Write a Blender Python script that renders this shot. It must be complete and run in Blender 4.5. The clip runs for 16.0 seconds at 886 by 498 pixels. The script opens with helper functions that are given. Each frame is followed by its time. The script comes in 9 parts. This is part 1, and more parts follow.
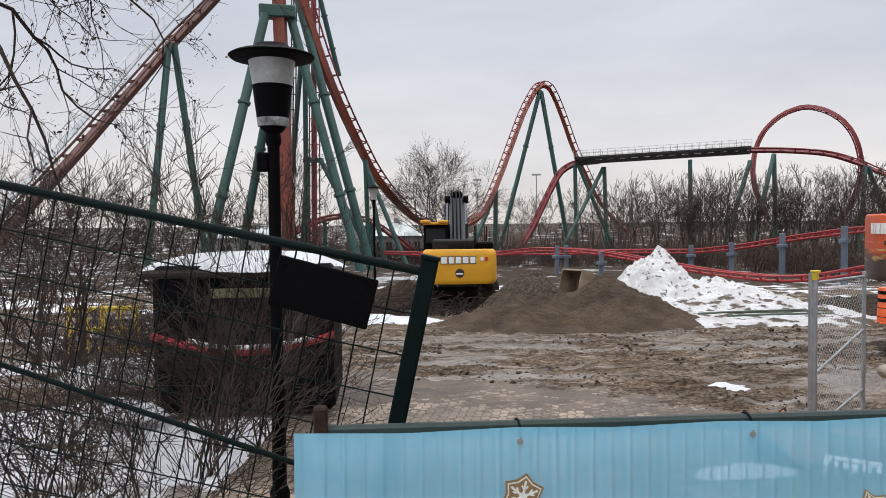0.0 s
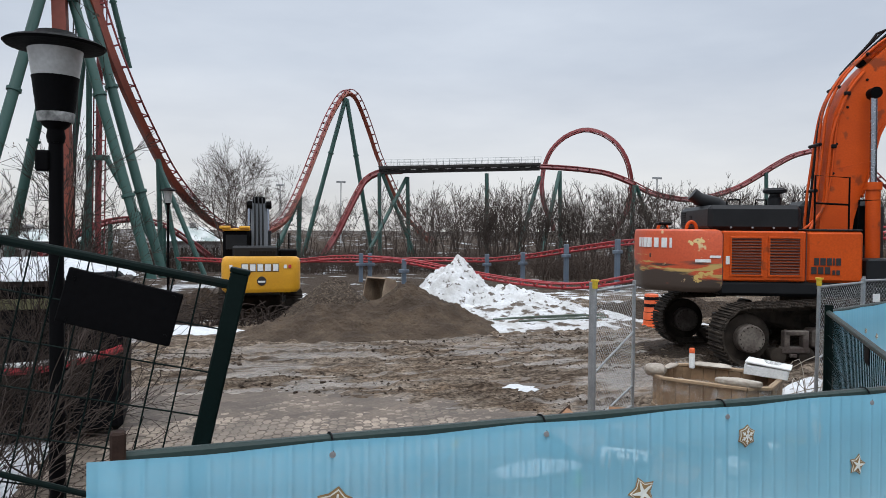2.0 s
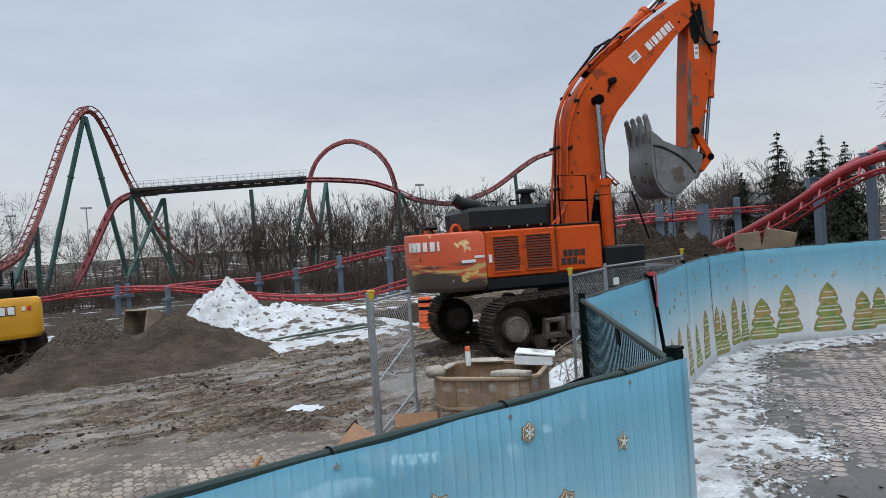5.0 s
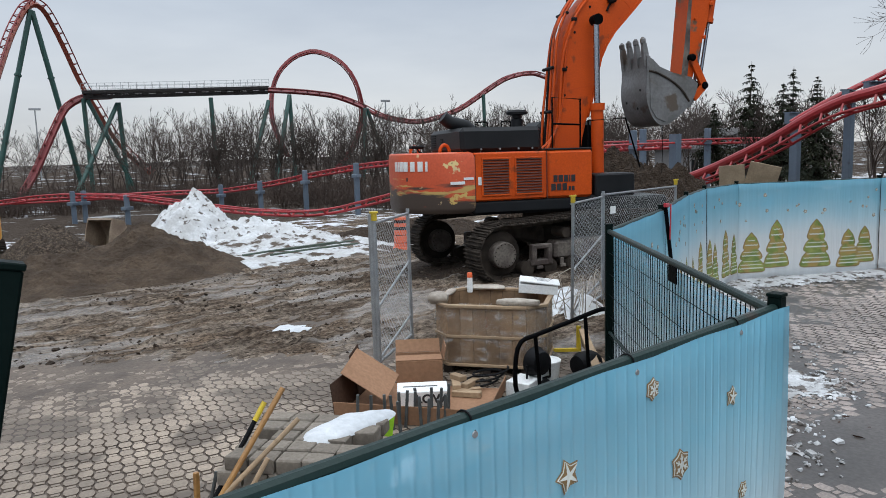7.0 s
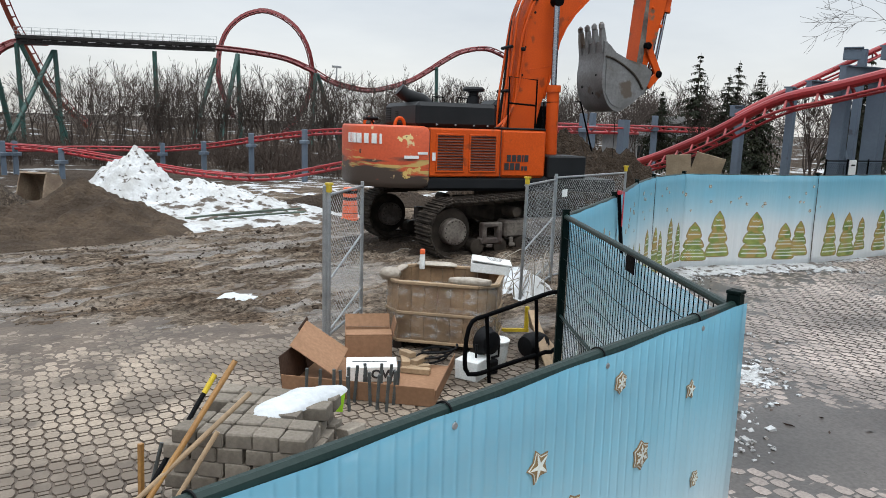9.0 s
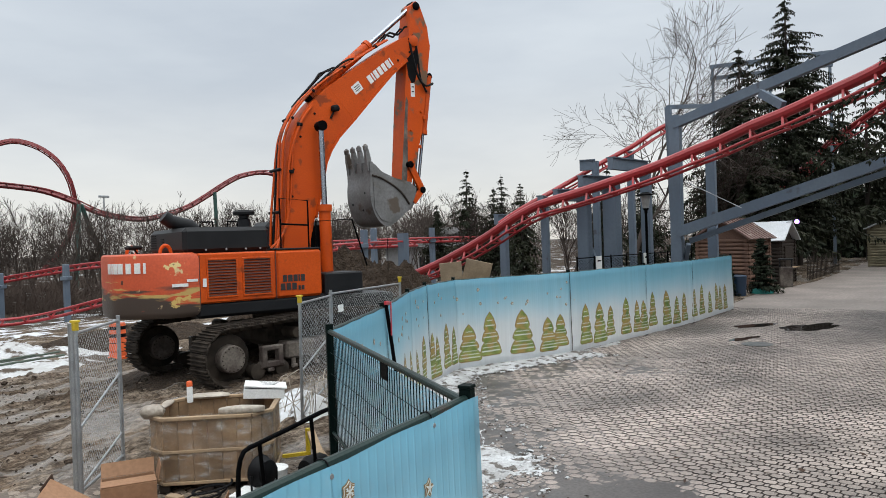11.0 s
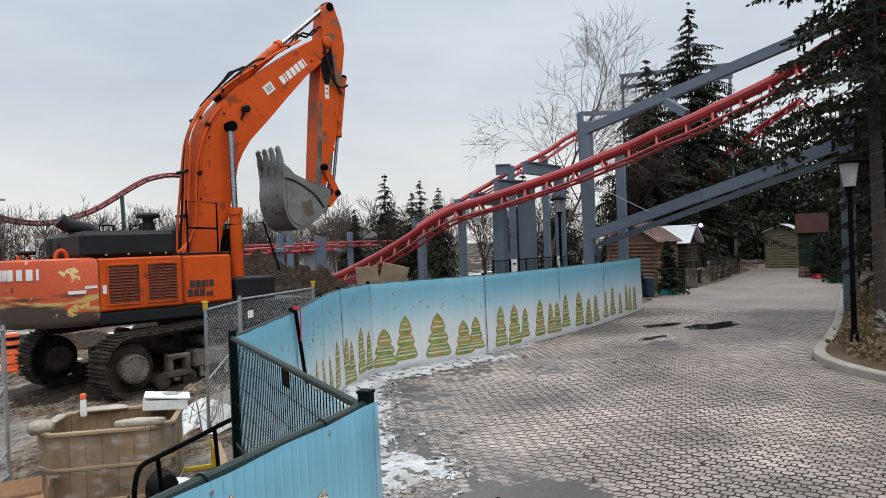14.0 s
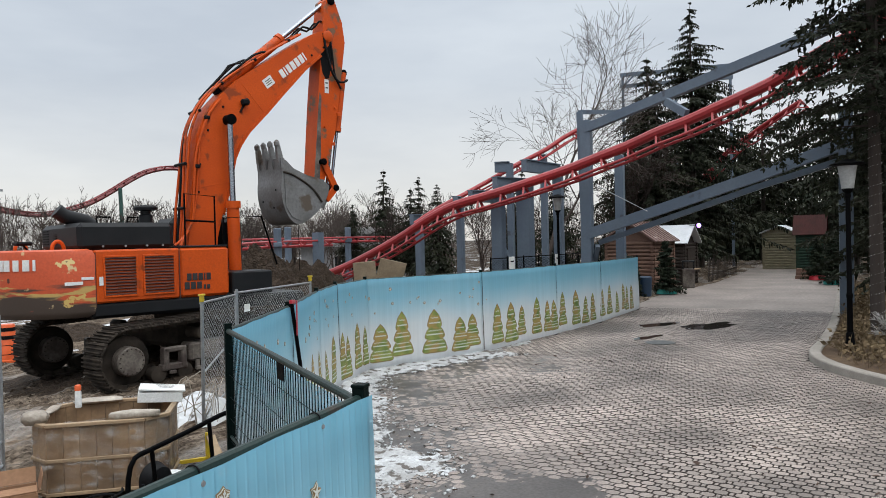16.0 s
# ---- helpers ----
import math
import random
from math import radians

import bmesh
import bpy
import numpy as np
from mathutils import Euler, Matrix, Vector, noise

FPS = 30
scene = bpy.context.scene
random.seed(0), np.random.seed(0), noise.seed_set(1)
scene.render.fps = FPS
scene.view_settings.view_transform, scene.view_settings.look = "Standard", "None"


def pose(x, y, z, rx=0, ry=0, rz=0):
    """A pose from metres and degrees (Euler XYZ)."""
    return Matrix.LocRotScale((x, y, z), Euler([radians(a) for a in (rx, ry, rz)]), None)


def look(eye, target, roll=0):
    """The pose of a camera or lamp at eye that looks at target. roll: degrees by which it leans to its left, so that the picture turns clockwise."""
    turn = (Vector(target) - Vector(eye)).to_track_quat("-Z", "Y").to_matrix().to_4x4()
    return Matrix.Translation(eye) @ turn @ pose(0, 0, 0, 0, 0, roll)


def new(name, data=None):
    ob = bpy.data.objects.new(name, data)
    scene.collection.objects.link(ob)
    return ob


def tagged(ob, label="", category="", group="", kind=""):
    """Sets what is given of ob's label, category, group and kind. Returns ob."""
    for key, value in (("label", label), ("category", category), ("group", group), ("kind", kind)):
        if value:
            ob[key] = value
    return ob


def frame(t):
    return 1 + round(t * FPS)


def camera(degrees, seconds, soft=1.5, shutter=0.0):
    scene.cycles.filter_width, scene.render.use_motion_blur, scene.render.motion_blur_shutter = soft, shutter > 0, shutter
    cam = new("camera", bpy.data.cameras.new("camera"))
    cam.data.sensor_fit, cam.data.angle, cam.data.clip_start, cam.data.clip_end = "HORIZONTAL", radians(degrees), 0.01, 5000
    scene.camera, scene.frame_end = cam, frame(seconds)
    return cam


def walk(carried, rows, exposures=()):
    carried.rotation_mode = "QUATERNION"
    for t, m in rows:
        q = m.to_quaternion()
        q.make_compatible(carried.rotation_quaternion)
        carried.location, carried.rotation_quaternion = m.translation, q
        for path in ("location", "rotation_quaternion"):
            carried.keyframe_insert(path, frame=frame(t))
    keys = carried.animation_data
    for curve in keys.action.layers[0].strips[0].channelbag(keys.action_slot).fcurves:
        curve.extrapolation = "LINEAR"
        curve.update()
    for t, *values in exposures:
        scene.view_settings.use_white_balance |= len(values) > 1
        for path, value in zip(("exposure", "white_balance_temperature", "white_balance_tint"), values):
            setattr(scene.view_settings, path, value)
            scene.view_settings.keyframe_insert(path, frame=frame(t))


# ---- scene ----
cam = camera(63.4, 16.0, 0.9)
METRES, EYE, TILT, LEAN, TURN = 8.0, 1.5, 0.0, 0.0, 0.0
PATH = [
    (0, (0.657, 1.987, 2.408), (0.602, 3.985, 2.338), -0.6),
    (0.5, (0.619, 1.943, 2.431), (0.663, 3.941, 2.368), -0.3),
    (1, (0.573, 1.881, 2.458), (0.748, 3.873, 2.401), -0.0),
    (1.5, (0.601, 1.96, 2.429), (0.927, 3.933, 2.376), 0.3),
    (2, (0.623, 1.96, 2.431), (1.107, 3.9, 2.381), 0.5),
    (2.5, (0.645, 1.972, 2.414), (1.274, 3.87, 2.366), 0.4),
    (3, (0.648, 1.974, 2.412), (1.398, 3.828, 2.373), 0.1),
    (3.5, (0.662, 1.982, 2.407), (1.506, 3.795, 2.382), -0.8),
    (4, (0.655, 1.997, 2.435), (1.574, 3.774, 2.416), -2.1),
    (4.5, (0.645, 2.012, 2.45), (1.637, 3.749, 2.427), -3.4),
    (4.7, (0.673, 2.029, 2.453), (1.695, 3.748, 2.426), -3.8),
    (6.8, (0.506, 2.631, 2.476), (1.684, 4.239, 2.308), -2.2),
    (7, (0.443, 2.7, 2.498), (1.577, 4.326, 2.233), -1.7),
    (7.5, (0.392, 2.864, 2.532), (1.422, 4.484, 1.968), -0.8),
    (8, (0.359, 2.897, 2.522), (1.38, 4.468, 1.821), 0.5),
    (8.5, (0.352, 2.885, 2.538), (1.458, 4.438, 1.935), 1.3),
    (9, (0.37, 2.793, 2.539), (1.621, 4.316, 2.199), 1.8),
    (9.5, (0.389, 2.703, 2.526), (1.76, 4.151, 2.365), 1.6),
    (10, (0.447, 2.644, 2.532), (1.94, 3.973, 2.453), 0.5),
    (10.2, (0.457, 2.621, 2.54), (1.993, 3.9, 2.479), -0.1),
    (12.3, (0.626, 2.503, 2.513), (2.366, 3.489, 2.51), -3.1),
    (12.5, (0.639, 2.51, 2.513), (2.387, 3.482, 2.509), -3.1),
    (13, (0.651, 2.513, 2.509), (2.413, 3.46, 2.503), -2.8),
    (13.5, (0.636, 2.511, 2.511), (2.404, 3.446, 2.502), -2.4),
    (14, (0.636, 2.514, 2.51), (2.406, 3.445, 2.496), -2.2),
    (14.5, (0.638, 2.515, 2.508), (2.41, 3.442, 2.49), -2.0),
    (15, (0.629, 2.511, 2.51), (2.403, 3.434, 2.487), -1.9),
    (15.5, (0.642, 2.511, 2.511), (2.417, 3.432, 2.486), -1.7),
    (16, (0.645, 2.512, 2.501), (2.417, 3.438, 2.478), -1.4),
]
walk(cam, [(t, look(eye, target, roll)) for t, eye, target, roll in PATH], [(0, 0.05, 6550, 11), (1.5, 0.03, 6350, 9), (2.5, 0.0, 6120, 7), (3.5, 0.0, 6050, 6), (4.7, -0.15, 5950, 5), (7, -0.12, 6050, 6), (8, 0.2, 6150, 6), (9, 0.16, 6300, 5), (10, 0.06, 6480, 5), (12.5, 0.06, 6400, 6), (16, 0.06, 6400, 6)])

# ---- sky and light: a flat overcast winter afternoon ----
world = bpy.data.worlds.new("overcast")
scene.world = world
world.use_nodes = True
wn, wl = world.node_tree.nodes, world.node_tree.links
wn.clear()


def wnode(kind, **values):
    n = wn.new(kind)
    for k, v in values.items():
        n.inputs[k.replace("_", " ")].default_value = v
    return n


w_out = wn.new("ShaderNodeOutputWorld")
w_bg = wnode("ShaderNodeBackground", Strength=1.08)
w_co = wn.new("ShaderNodeTexCoord")
w_sky = wn.new("ShaderNodeTexSky")
w_sky.sky_type, w_sky.sun_disc = "NISHITA", False
w_sky.sun_elevation, w_sky.sun_rotation = radians(52), radians(210)
w_sep = wn.new("ShaderNodeSeparateXYZ")
w_ramp = wn.new("ShaderNodeValToRGB")
w_ramp.color_ramp.elements[0].position, w_ramp.color_ramp.elements[0].color = 0.0, (0.70, 0.66, 0.63, 1)
w_ramp.color_ramp.elements[1].position, w_ramp.color_ramp.elements[1].color = 1.0, (2.5, 2.55, 2.65, 1)
for p_, c_ in ((0.10, (0.68, 0.67, 0.68)), (0.22, (0.58, 0.605, 0.66)), (0.40, (0.56, 0.60, 0.675)), (0.62, (1.45, 1.50, 1.58))):
    e = w_ramp.color_ramp.elements.new(p_)
    e.color = (*c_, 1)
w_map = wn.new("ShaderNodeMapping")
w_map.inputs["Scale"].default_value = (1.0, 1.0, 3.6)
w_noise = wnode("ShaderNodeTexNoise", Scale=2.1, Detail=5.0, Roughness=0.55)
w_cr = wn.new("ShaderNodeValToRGB")
w_cr.color_ramp.elements[0].position, w_cr.color_ramp.elements[0].color = 0.30, (0.85, 0.86, 0.88, 1)
w_cr.color_ramp.elements[1].position, w_cr.color_ramp.elements[1].color = 0.72, (1.10, 1.09, 1.07, 1)
w_mul = wn.new("ShaderNodeMix")
w_mul.data_type, w_mul.blend_type = "RGBA", "MULTIPLY"
w_mul.inputs[0].default_value = 1.0
w_add = wn.new("ShaderNodeMix")
w_add.data_type, w_add.blend_type = "RGBA", "MIX"
w_add.inputs[0].default_value = 0.008
wl.new(w_co.outputs["Generated"], w_sep.inputs[0])
wl.new(w_sep.outputs["Z"], w_ramp.inputs[0])
wl.new(w_co.outputs["Generated"], w_map.inputs[0])
wl.new(w_map.outputs[0], w_noise.inputs["Vector"])
wl.new(w_noise.outputs[0], w_cr.inputs[0])
wl.new(w_ramp.outputs[0], w_mul.inputs[6])
wl.new(w_cr.outputs[0], w_mul.inputs[7])
wl.new(w_mul.outputs[2], w_add.inputs[6])
wl.new(w_sky.outputs[0], w_add.inputs[7])
wl.new(w_add.outputs[2], w_bg.inputs[0])
wl.new(w_bg.outputs[0], w_out.inputs[0])

sun = bpy.data.lights.new("sun", "SUN")
sun.energy, sun.angle, sun.color = 0.85, radians(35), (1.0, 0.96, 0.90)
sun_ob = new("sun", sun)
sun_ob.matrix_world = look((0, 0, 60), (14, 24, 20))

# ---- materials ----
def material(name, col, col2=None, rough=0.7, metal=0.0, scale=3.0, fine=40.0, bump=0.15, vary=0.25, spec=0.5, rust=None, rust_at=0.62,
             rust_scale=2.0, island=0.0, dist=0.02, coords="Object", crumb=0.0):
    """Two scales of colour variation, a fine relief, and patches of a third colour where rust is given."""
    m = bpy.data.materials.new(name)
    m.use_nodes = True
    nt = m.node_tree
    n, l = nt.nodes, nt.links
    b = n["Principled BSDF"]
    co = n.new("ShaderNodeTexCoord")
    col2 = col2 or tuple(c * (1 - vary) for c in col)

    def noise_tex(s, d=4.0):
        t = n.new("ShaderNodeTexNoise")
        t.inputs["Scale"].default_value, t.inputs["Detail"].default_value = s, d
        l.new(co.outputs[coords], t.inputs["Vector"])
        return t

    def mix(fac, a, c, kind="MIX"):
        x = n.new("ShaderNodeMix")
        x.data_type, x.blend_type = "RGBA", kind
        for i, s in ((0, fac), (6, a), (7, c)):
            if isinstance(s, (int, float)):
                x.inputs[i].default_value = s
            elif isinstance(s, tuple):
                x.inputs[i].default_value = (*s, 1)
            else:
                l.new(s, x.inputs[i])
        return x.outputs[2]

    def ramp(src, lo, hi):
        r = n.new("ShaderNodeMapRange")
        r.inputs[1].default_value, r.inputs[2].default_value = lo, hi
        l.new(src, r.inputs[0])
        return r.outputs[0]

    if rough > 0.75 and spec == 0.5:
        spec = 0.15
    big, small = noise_tex(scale), noise_tex(fine, 3.0)
    c = mix(ramp(big.outputs[0], 0.35, 0.65), col, col2)
    c = mix(ramp(small.outputs[0], 0.3, 0.7), c, mix(0.5, c, tuple(x * 0.72 for x in col2)))
    if rust:
        rn = noise_tex(rust_scale, 6.0)
        c = mix(ramp(rn.outputs[0], rust_at, rust_at + 0.06), c, rust)
    if island:
        g = n.new("ShaderNodeNewGeometry")
        h = n.new("ShaderNodeObjectInfo")
        s = n.new("ShaderNodeMath")
        s.operation = "ADD"
        l.new(g.outputs["Random Per Island"], s.inputs[0])
        l.new(h.outputs["Random"], s.inputs[1])
        f = n.new("ShaderNodeMath")
        f.operation = "FRACT"
        l.new(s.outputs[0], f.inputs[0])
        v = n.new("ShaderNodeHueSaturation")
        l.new(c, v.inputs["Color"])
        mr = n.new("ShaderNodeMapRange")
        mr.inputs[3].default_value, mr.inputs[4].default_value = 1 - island, 1 + island
        l.new(f.outputs[0], mr.inputs[0])
        l.new(mr.outputs[0], v.inputs["Value"])
        c = v.outputs[0]
    crumbs = []
    if crumb:
        # loose crumbs of two sizes, each of its own shade
        for cs in (crumb, crumb * 2.7):
            v = n.new("ShaderNodeTexVoronoi")
            v.inputs["Scale"].default_value = cs
            l.new(co.outputs[coords], v.inputs["Vector"])
            sp = n.new("ShaderNodeSeparateColor")
            l.new(v.outputs["Color"], sp.inputs[0])
            c = mix(ramp(sp.outputs[0], 0.0, 1.0), mix(0.40, c, tuple(x * 0.25 for x in col2)), mix(0.14, c, tuple(min(1.0, x * 1.9) for x in col)))
            # gaps between crumbs painted darker, for the shade in them
            c = mix(ramp(v.outputs["Distance"], 0.45, 0.8), c, tuple(x * 0.35 for x in col2))
            crumbs.append(v.outputs["Distance"])
    l.new(c, b.inputs["Base Color"])
    b.inputs["Metallic"].default_value = metal
    b.inputs["Specular IOR Level"].default_value = spec
    rr = n.new("ShaderNodeMapRange")
    rr.inputs[3].default_value, rr.inputs[4].default_value = max(0.05, rough - 0.12), min(1.0, rough + 0.12)
    l.new(small.outputs[0], rr.inputs[0])
    l.new(rr.outputs[0], b.inputs["Roughness"])
    if bump:
        bp = n.new("ShaderNodeBump")
        bp.inputs["Strength"].default_value, bp.inputs["Distance"].default_value = bump, dist
        l.new(small.outputs[0], bp.inputs["Height"])
        for q in crumbs:
            nb = n.new("ShaderNodeBump")
            nb.invert = True
            nb.inputs["Strength"].default_value, nb.inputs["Distance"].default_value = 1.0, 0.35 / crumb
            l.new(q, nb.inputs["Height"])
            l.new(bp.outputs[0], nb.inputs["Normal"])
            bp = nb
        l.new(bp.outputs[0], b.inputs["Normal"])
    return m


M_green_steel = material("dark green painted steel", (0.0022, 0.0065, 0.0056), (0.004, 0.009, 0.008), 0.5, 0.0, 2.0, 60, 0.1, spec=0.045, rust=(0.014, 0.010, 0.008), rust_at=0.68)
# same green paint; the sky's light on the rails is put into its colour
M_green_rail = material("green paint lightened for sky on rails", (0.006, 0.018, 0.016), (0.010, 0.024, 0.021), 0.42, 0.0, 2.0, 60, 0.1, spec=0.26, rust=(0.03, 0.022, 0.016), rust_at=0.66)
M_black_steel = material("black painted steel", (0.0022, 0.0022, 0.0026), None, 0.6, 0.0, 3.0, 50, 0.1, spec=0.04)
M_galv = material("galvanised steel", (0.42, 0.43, 0.44), (0.3, 0.31, 0.32), 0.45, 0.7, 6.0, 80, 0.05)
M_orange = material("orange machine paint", (0.56, 0.078, 0.006), (0.47, 0.062, 0.006), 0.5, 0.0, 1.2, 30, 0.05, spec=0.2, rust=(0.24, 0.045, 0.012), rust_at=0.60, rust_scale=3.0)
M_hood = material("dark grey machine paint", (0.0075, 0.008, 0.0095), (0.013, 0.0135, 0.015), 0.5, 0.0, 2.0, 40, 0.05, spec=0.2)
# dark tone carries the shade inside louvres, slots and seams
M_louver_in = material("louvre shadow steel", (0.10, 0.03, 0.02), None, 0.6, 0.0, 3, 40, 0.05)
M_mudsteel = material("muddy track steel", (0.010, 0.008, 0.007), (0.058, 0.046, 0.037), 0.8, 0.1, 3.0, 25, 0.5, dist=0.01)
M_frame_mud = material("mud-splashed grey steel", (0.17, 0.148, 0.125), (0.045, 0.03, 0.026), 0.7, 0.0, 2.5, 20, 0.4, dist=0.01)
M_bucket = material("worn bucket steel", (0.25, 0.25, 0.255), (0.16, 0.157, 0.153), 0.48, 0.45, 1.8, 20, 0.15, rust=(0.115, 0.092, 0.073), rust_at=0.58)
M_stick = material("orange paint worn to grey steel", (0.56, 0.078, 0.006), (0.47, 0.062, 0.006), 0.5, 0.0, 1.2, 30, 0.05, spec=0.2, rust=(0.15, 0.085, 0.05), rust_at=0.57, rust_scale=2.4)
M_chrome = material("chromed rod", (0.36, 0.38, 0.42), (0.28, 0.30, 0.34), 0.24, 1.0, 2, 30, 0.0)
M_rubber = material("black rubber", (0.005, 0.005, 0.006), None, 0.6, 0.0, 3, 40, 0.1, spec=0.14)
M_white = material("white paint", (0.78, 0.78, 0.77), (0.66, 0.66, 0.65), 0.5, 0.0, 5, 60, 0.05)
M_decal_dark = material("dark lettering", (0.02, 0.018, 0.02), None, 0.5, 0.0, 5, 60, 0.0)
M_yellow = material("yellow machine paint", (0.66, 0.33, 0.012), (0.56, 0.27, 0.012), 0.45, 0.0, 1.5, 30, 0.05, rust=(0.2, 0.12, 0.05), rust_at=0.70)
M_yellow_plastic = material("yellow plastic", (0.70, 0.50, 0.03), None, 0.4, 0.0, 3, 50, 0.05)
M_red_track = material("red track paint", (0.34, 0.018, 0.022), (0.27, 0.020, 0.024), 0.42, 0.0, 0.6, 12, 0.04, rust=(0.24, 0.03, 0.025), rust_at=0.64)
M_red_far = material("dull red track paint", (0.21, 0.024, 0.026), (0.16, 0.022, 0.024), 0.5, 0.0, 0.15, 3, 0.02)
M_rust_track = material("red-brown track spine paint", (0.24, 0.048, 0.024), (0.17, 0.036, 0.021), 0.5, 0.0, 0.15, 3, 0.02)
# track paint again, with the shade on the lift put into a darker colour
M_lift = material("shaded brown-red lift paint", (0.115, 0.034, 0.026), (0.075, 0.026, 0.021), 0.55, 0.0, 0.15, 3, 0.02)
M_teal = material("teal green support paint", (0.017, 0.062, 0.051), (0.023, 0.072, 0.060), 0.5, 0.0, 0.2, 4, 0.02)
M_bluegrey = material("blue-grey column paint", (0.085, 0.115, 0.16), (0.11, 0.14, 0.18), 0.5, 0.0, 0.7, 12, 0.04, rust=(0.06, 0.07, 0.09), rust_at=0.66)
M_catwalk = material("dark catwalk steel", (0.05, 0.045, 0.045), None, 0.6, 0.2, 0.5, 6, 0.0)
M_bark = material("grey-brown bark", (0.06, 0.048, 0.042), (0.042, 0.034, 0.030), 0.9, 0.0, 4, 30, 0.4, coords="Generated")
M_twig_far = material("far winter twigs", (0.090, 0.071, 0.062), (0.058, 0.046, 0.040), 0.9, 0.0, 0.08, 1.0, 0.0)
M_brush = material("brown winter brush", (0.078, 0.057, 0.047), (0.046, 0.034, 0.028), 0.9, 0.0, 0.15, 1.5, 0.0)
M_twig_red = material("dark brown bare twigs", (0.050, 0.036, 0.030), (0.028, 0.021, 0.018), 0.85, 0.0, 2.0, 20, 0.1)
M_spruce = material("spruce needles", (0.013, 0.020, 0.013), (0.024, 0.030, 0.017), 0.8, 0.0, 0.8, 8, 0.0, island=0.35)
M_spruce_brown = material("olive spruce needles", (0.028, 0.030, 0.016), (0.017, 0.021, 0.013), 0.8, 0.0, 0.8, 8, 0.0, island=0.35)
M_leaf_dead = material("withered brown leaves", (0.07, 0.045, 0.035), None, 0.8, 0.0, 3, 30, 0.1, island=0.3)
M_dirt = material("grey-brown earth", (0.092, 0.066, 0.046), (0.050, 0.036, 0.026), 0.95, 0.0, 1.4, 13, 1.0, dist=0.09)
M_dirt_dark = material("dark turned earth", (0.05, 0.035, 0.025), (0.085, 0.06, 0.043), 0.95, 0.0, 1.2, 10, 0.8, dist=0.06, crumb=7.0)
M_gravel = material("gravelly earth", (0.15, 0.114, 0.086), (0.085, 0.064, 0.048), 0.95, 0.0, 2.0, 14, 0.8, dist=0.05, crumb=11.0)
M_snow = material("old snow", (0.58, 0.59, 0.61), (0.49, 0.505, 0.53), 0.7, 0.0, 2.0, 18, 0.5, spec=0.3, dist=0.03)
M_snow_dirty = material("dirty pitted snow", (0.62, 0.63, 0.65), (0.46, 0.455, 0.45), 0.75, 0.0, 1.6, 12, 0.6, rust=(0.085, 0.066, 0.054), rust_at=0.585, rust_scale=4.2, dist=0.04)
M_snow_broken = material("trampled snow and mud", (0.56, 0.57, 0.59), (0.40, 0.39, 0.38), 0.8, 0.0, 1.6, 12, 0.6, rust=(0.085, 0.066, 0.052), rust_at=0.525, rust_scale=1.8, dist=0.05)
M_paver = material("grey concrete pavers", (0.41, 0.338, 0.298), (0.135, 0.111, 0.098), 0.56, 0.0, 0.42, 45, 0.3, island=0.19, dist=0.004, coords="Object")
M_paver_site = material("sandy worn pavers", (0.33, 0.262, 0.20), (0.16, 0.126, 0.097), 0.65, 0.0, 0.7, 40, 0.3, island=0.17, dist=0.004, rust=(0.115, 0.088, 0.066), rust_at=0.50, rust_scale=1.1)
M_concrete = material("weathered concrete", (0.33, 0.30, 0.27), (0.25, 0.225, 0.2), 0.85, 0.0, 2, 40, 0.3, dist=0.005)
M_block = material("tumbled concrete blocks", (0.25, 0.215, 0.178), (0.14, 0.12, 0.10), 0.9, 0.0, 4, 45, 0.5, island=0.18, dist=0.006)
M_crate = material("pale crate boards", (0.31, 0.20, 0.112), (0.19, 0.122, 0.07), 0.7, 0.0, 2.5, 25, 0.2, island=0.25, rust=(0.12, 0.076, 0.046), rust_at=0.58)
M_plank = material("rough sawn timber", (0.36, 0.25, 0.15), (0.26, 0.18, 0.11), 0.75, 0.0, 3, 30, 0.2, island=0.15)
M_handle = material("varnished ash handle", (0.36, 0.19, 0.055), (0.28, 0.14, 0.045), 0.5, 0.0, 4, 40, 0.1)
M_card = material("brown cardboard", (0.31, 0.175, 0.105), (0.25, 0.14, 0.082), 0.8, 0.0, 2, 30, 0.1)
# damp card, with the shade on the tray's left side put into the colour
M_card_in = material("damp cardboard darkened for shade", (0.075, 0.042, 0.028), (0.05, 0.03, 0.021), 0.85, 0.0, 2, 30, 0.1)
M_rebar = material("dull steel pins", (0.13, 0.14, 0.14), (0.08, 0.085, 0.085), 0.55, 0.5, 8, 60, 0.2, rust=(0.10, 0.06, 0.045), rust_at=0.63)
M_logwall = material("weathered red-brown logs", (0.19, 0.112, 0.082), (0.125, 0.077, 0.06), 0.85, 0.0, 1.5, 20, 0.3)
M_roof_red = material("rusty red sheet roof", (0.150, 0.080, 0.065), (0.10, 0.060, 0.050), 0.6, 0.2, 1.0, 12, 0.1, rust=(0.30, 0.24, 0.21), rust_at=0.60, rust_scale=4.0)
M_wood_dark = material("dark stained boards", (0.045, 0.035, 0.030), None, 0.8, 0.0, 2, 20, 0.2)
M_tarp = material("black tarpaulin", (0.0025, 0.0025, 0.003), (0.005, 0.005, 0.006), 0.7, 0.0, 1.5, 8, 0.5, spec=0.06, dist=0.05)
M_mulch = material("leaf litter over bark mulch", (0.135, 0.092, 0.058), (0.075, 0.050, 0.034), 0.95, 0.0, 3, 30, 0.9, dist=0.03)
M_drum_orange = material("fluorescent orange plastic", (0.80, 0.13, 0.03), None, 0.45, 0.0, 3, 50, 0.05)
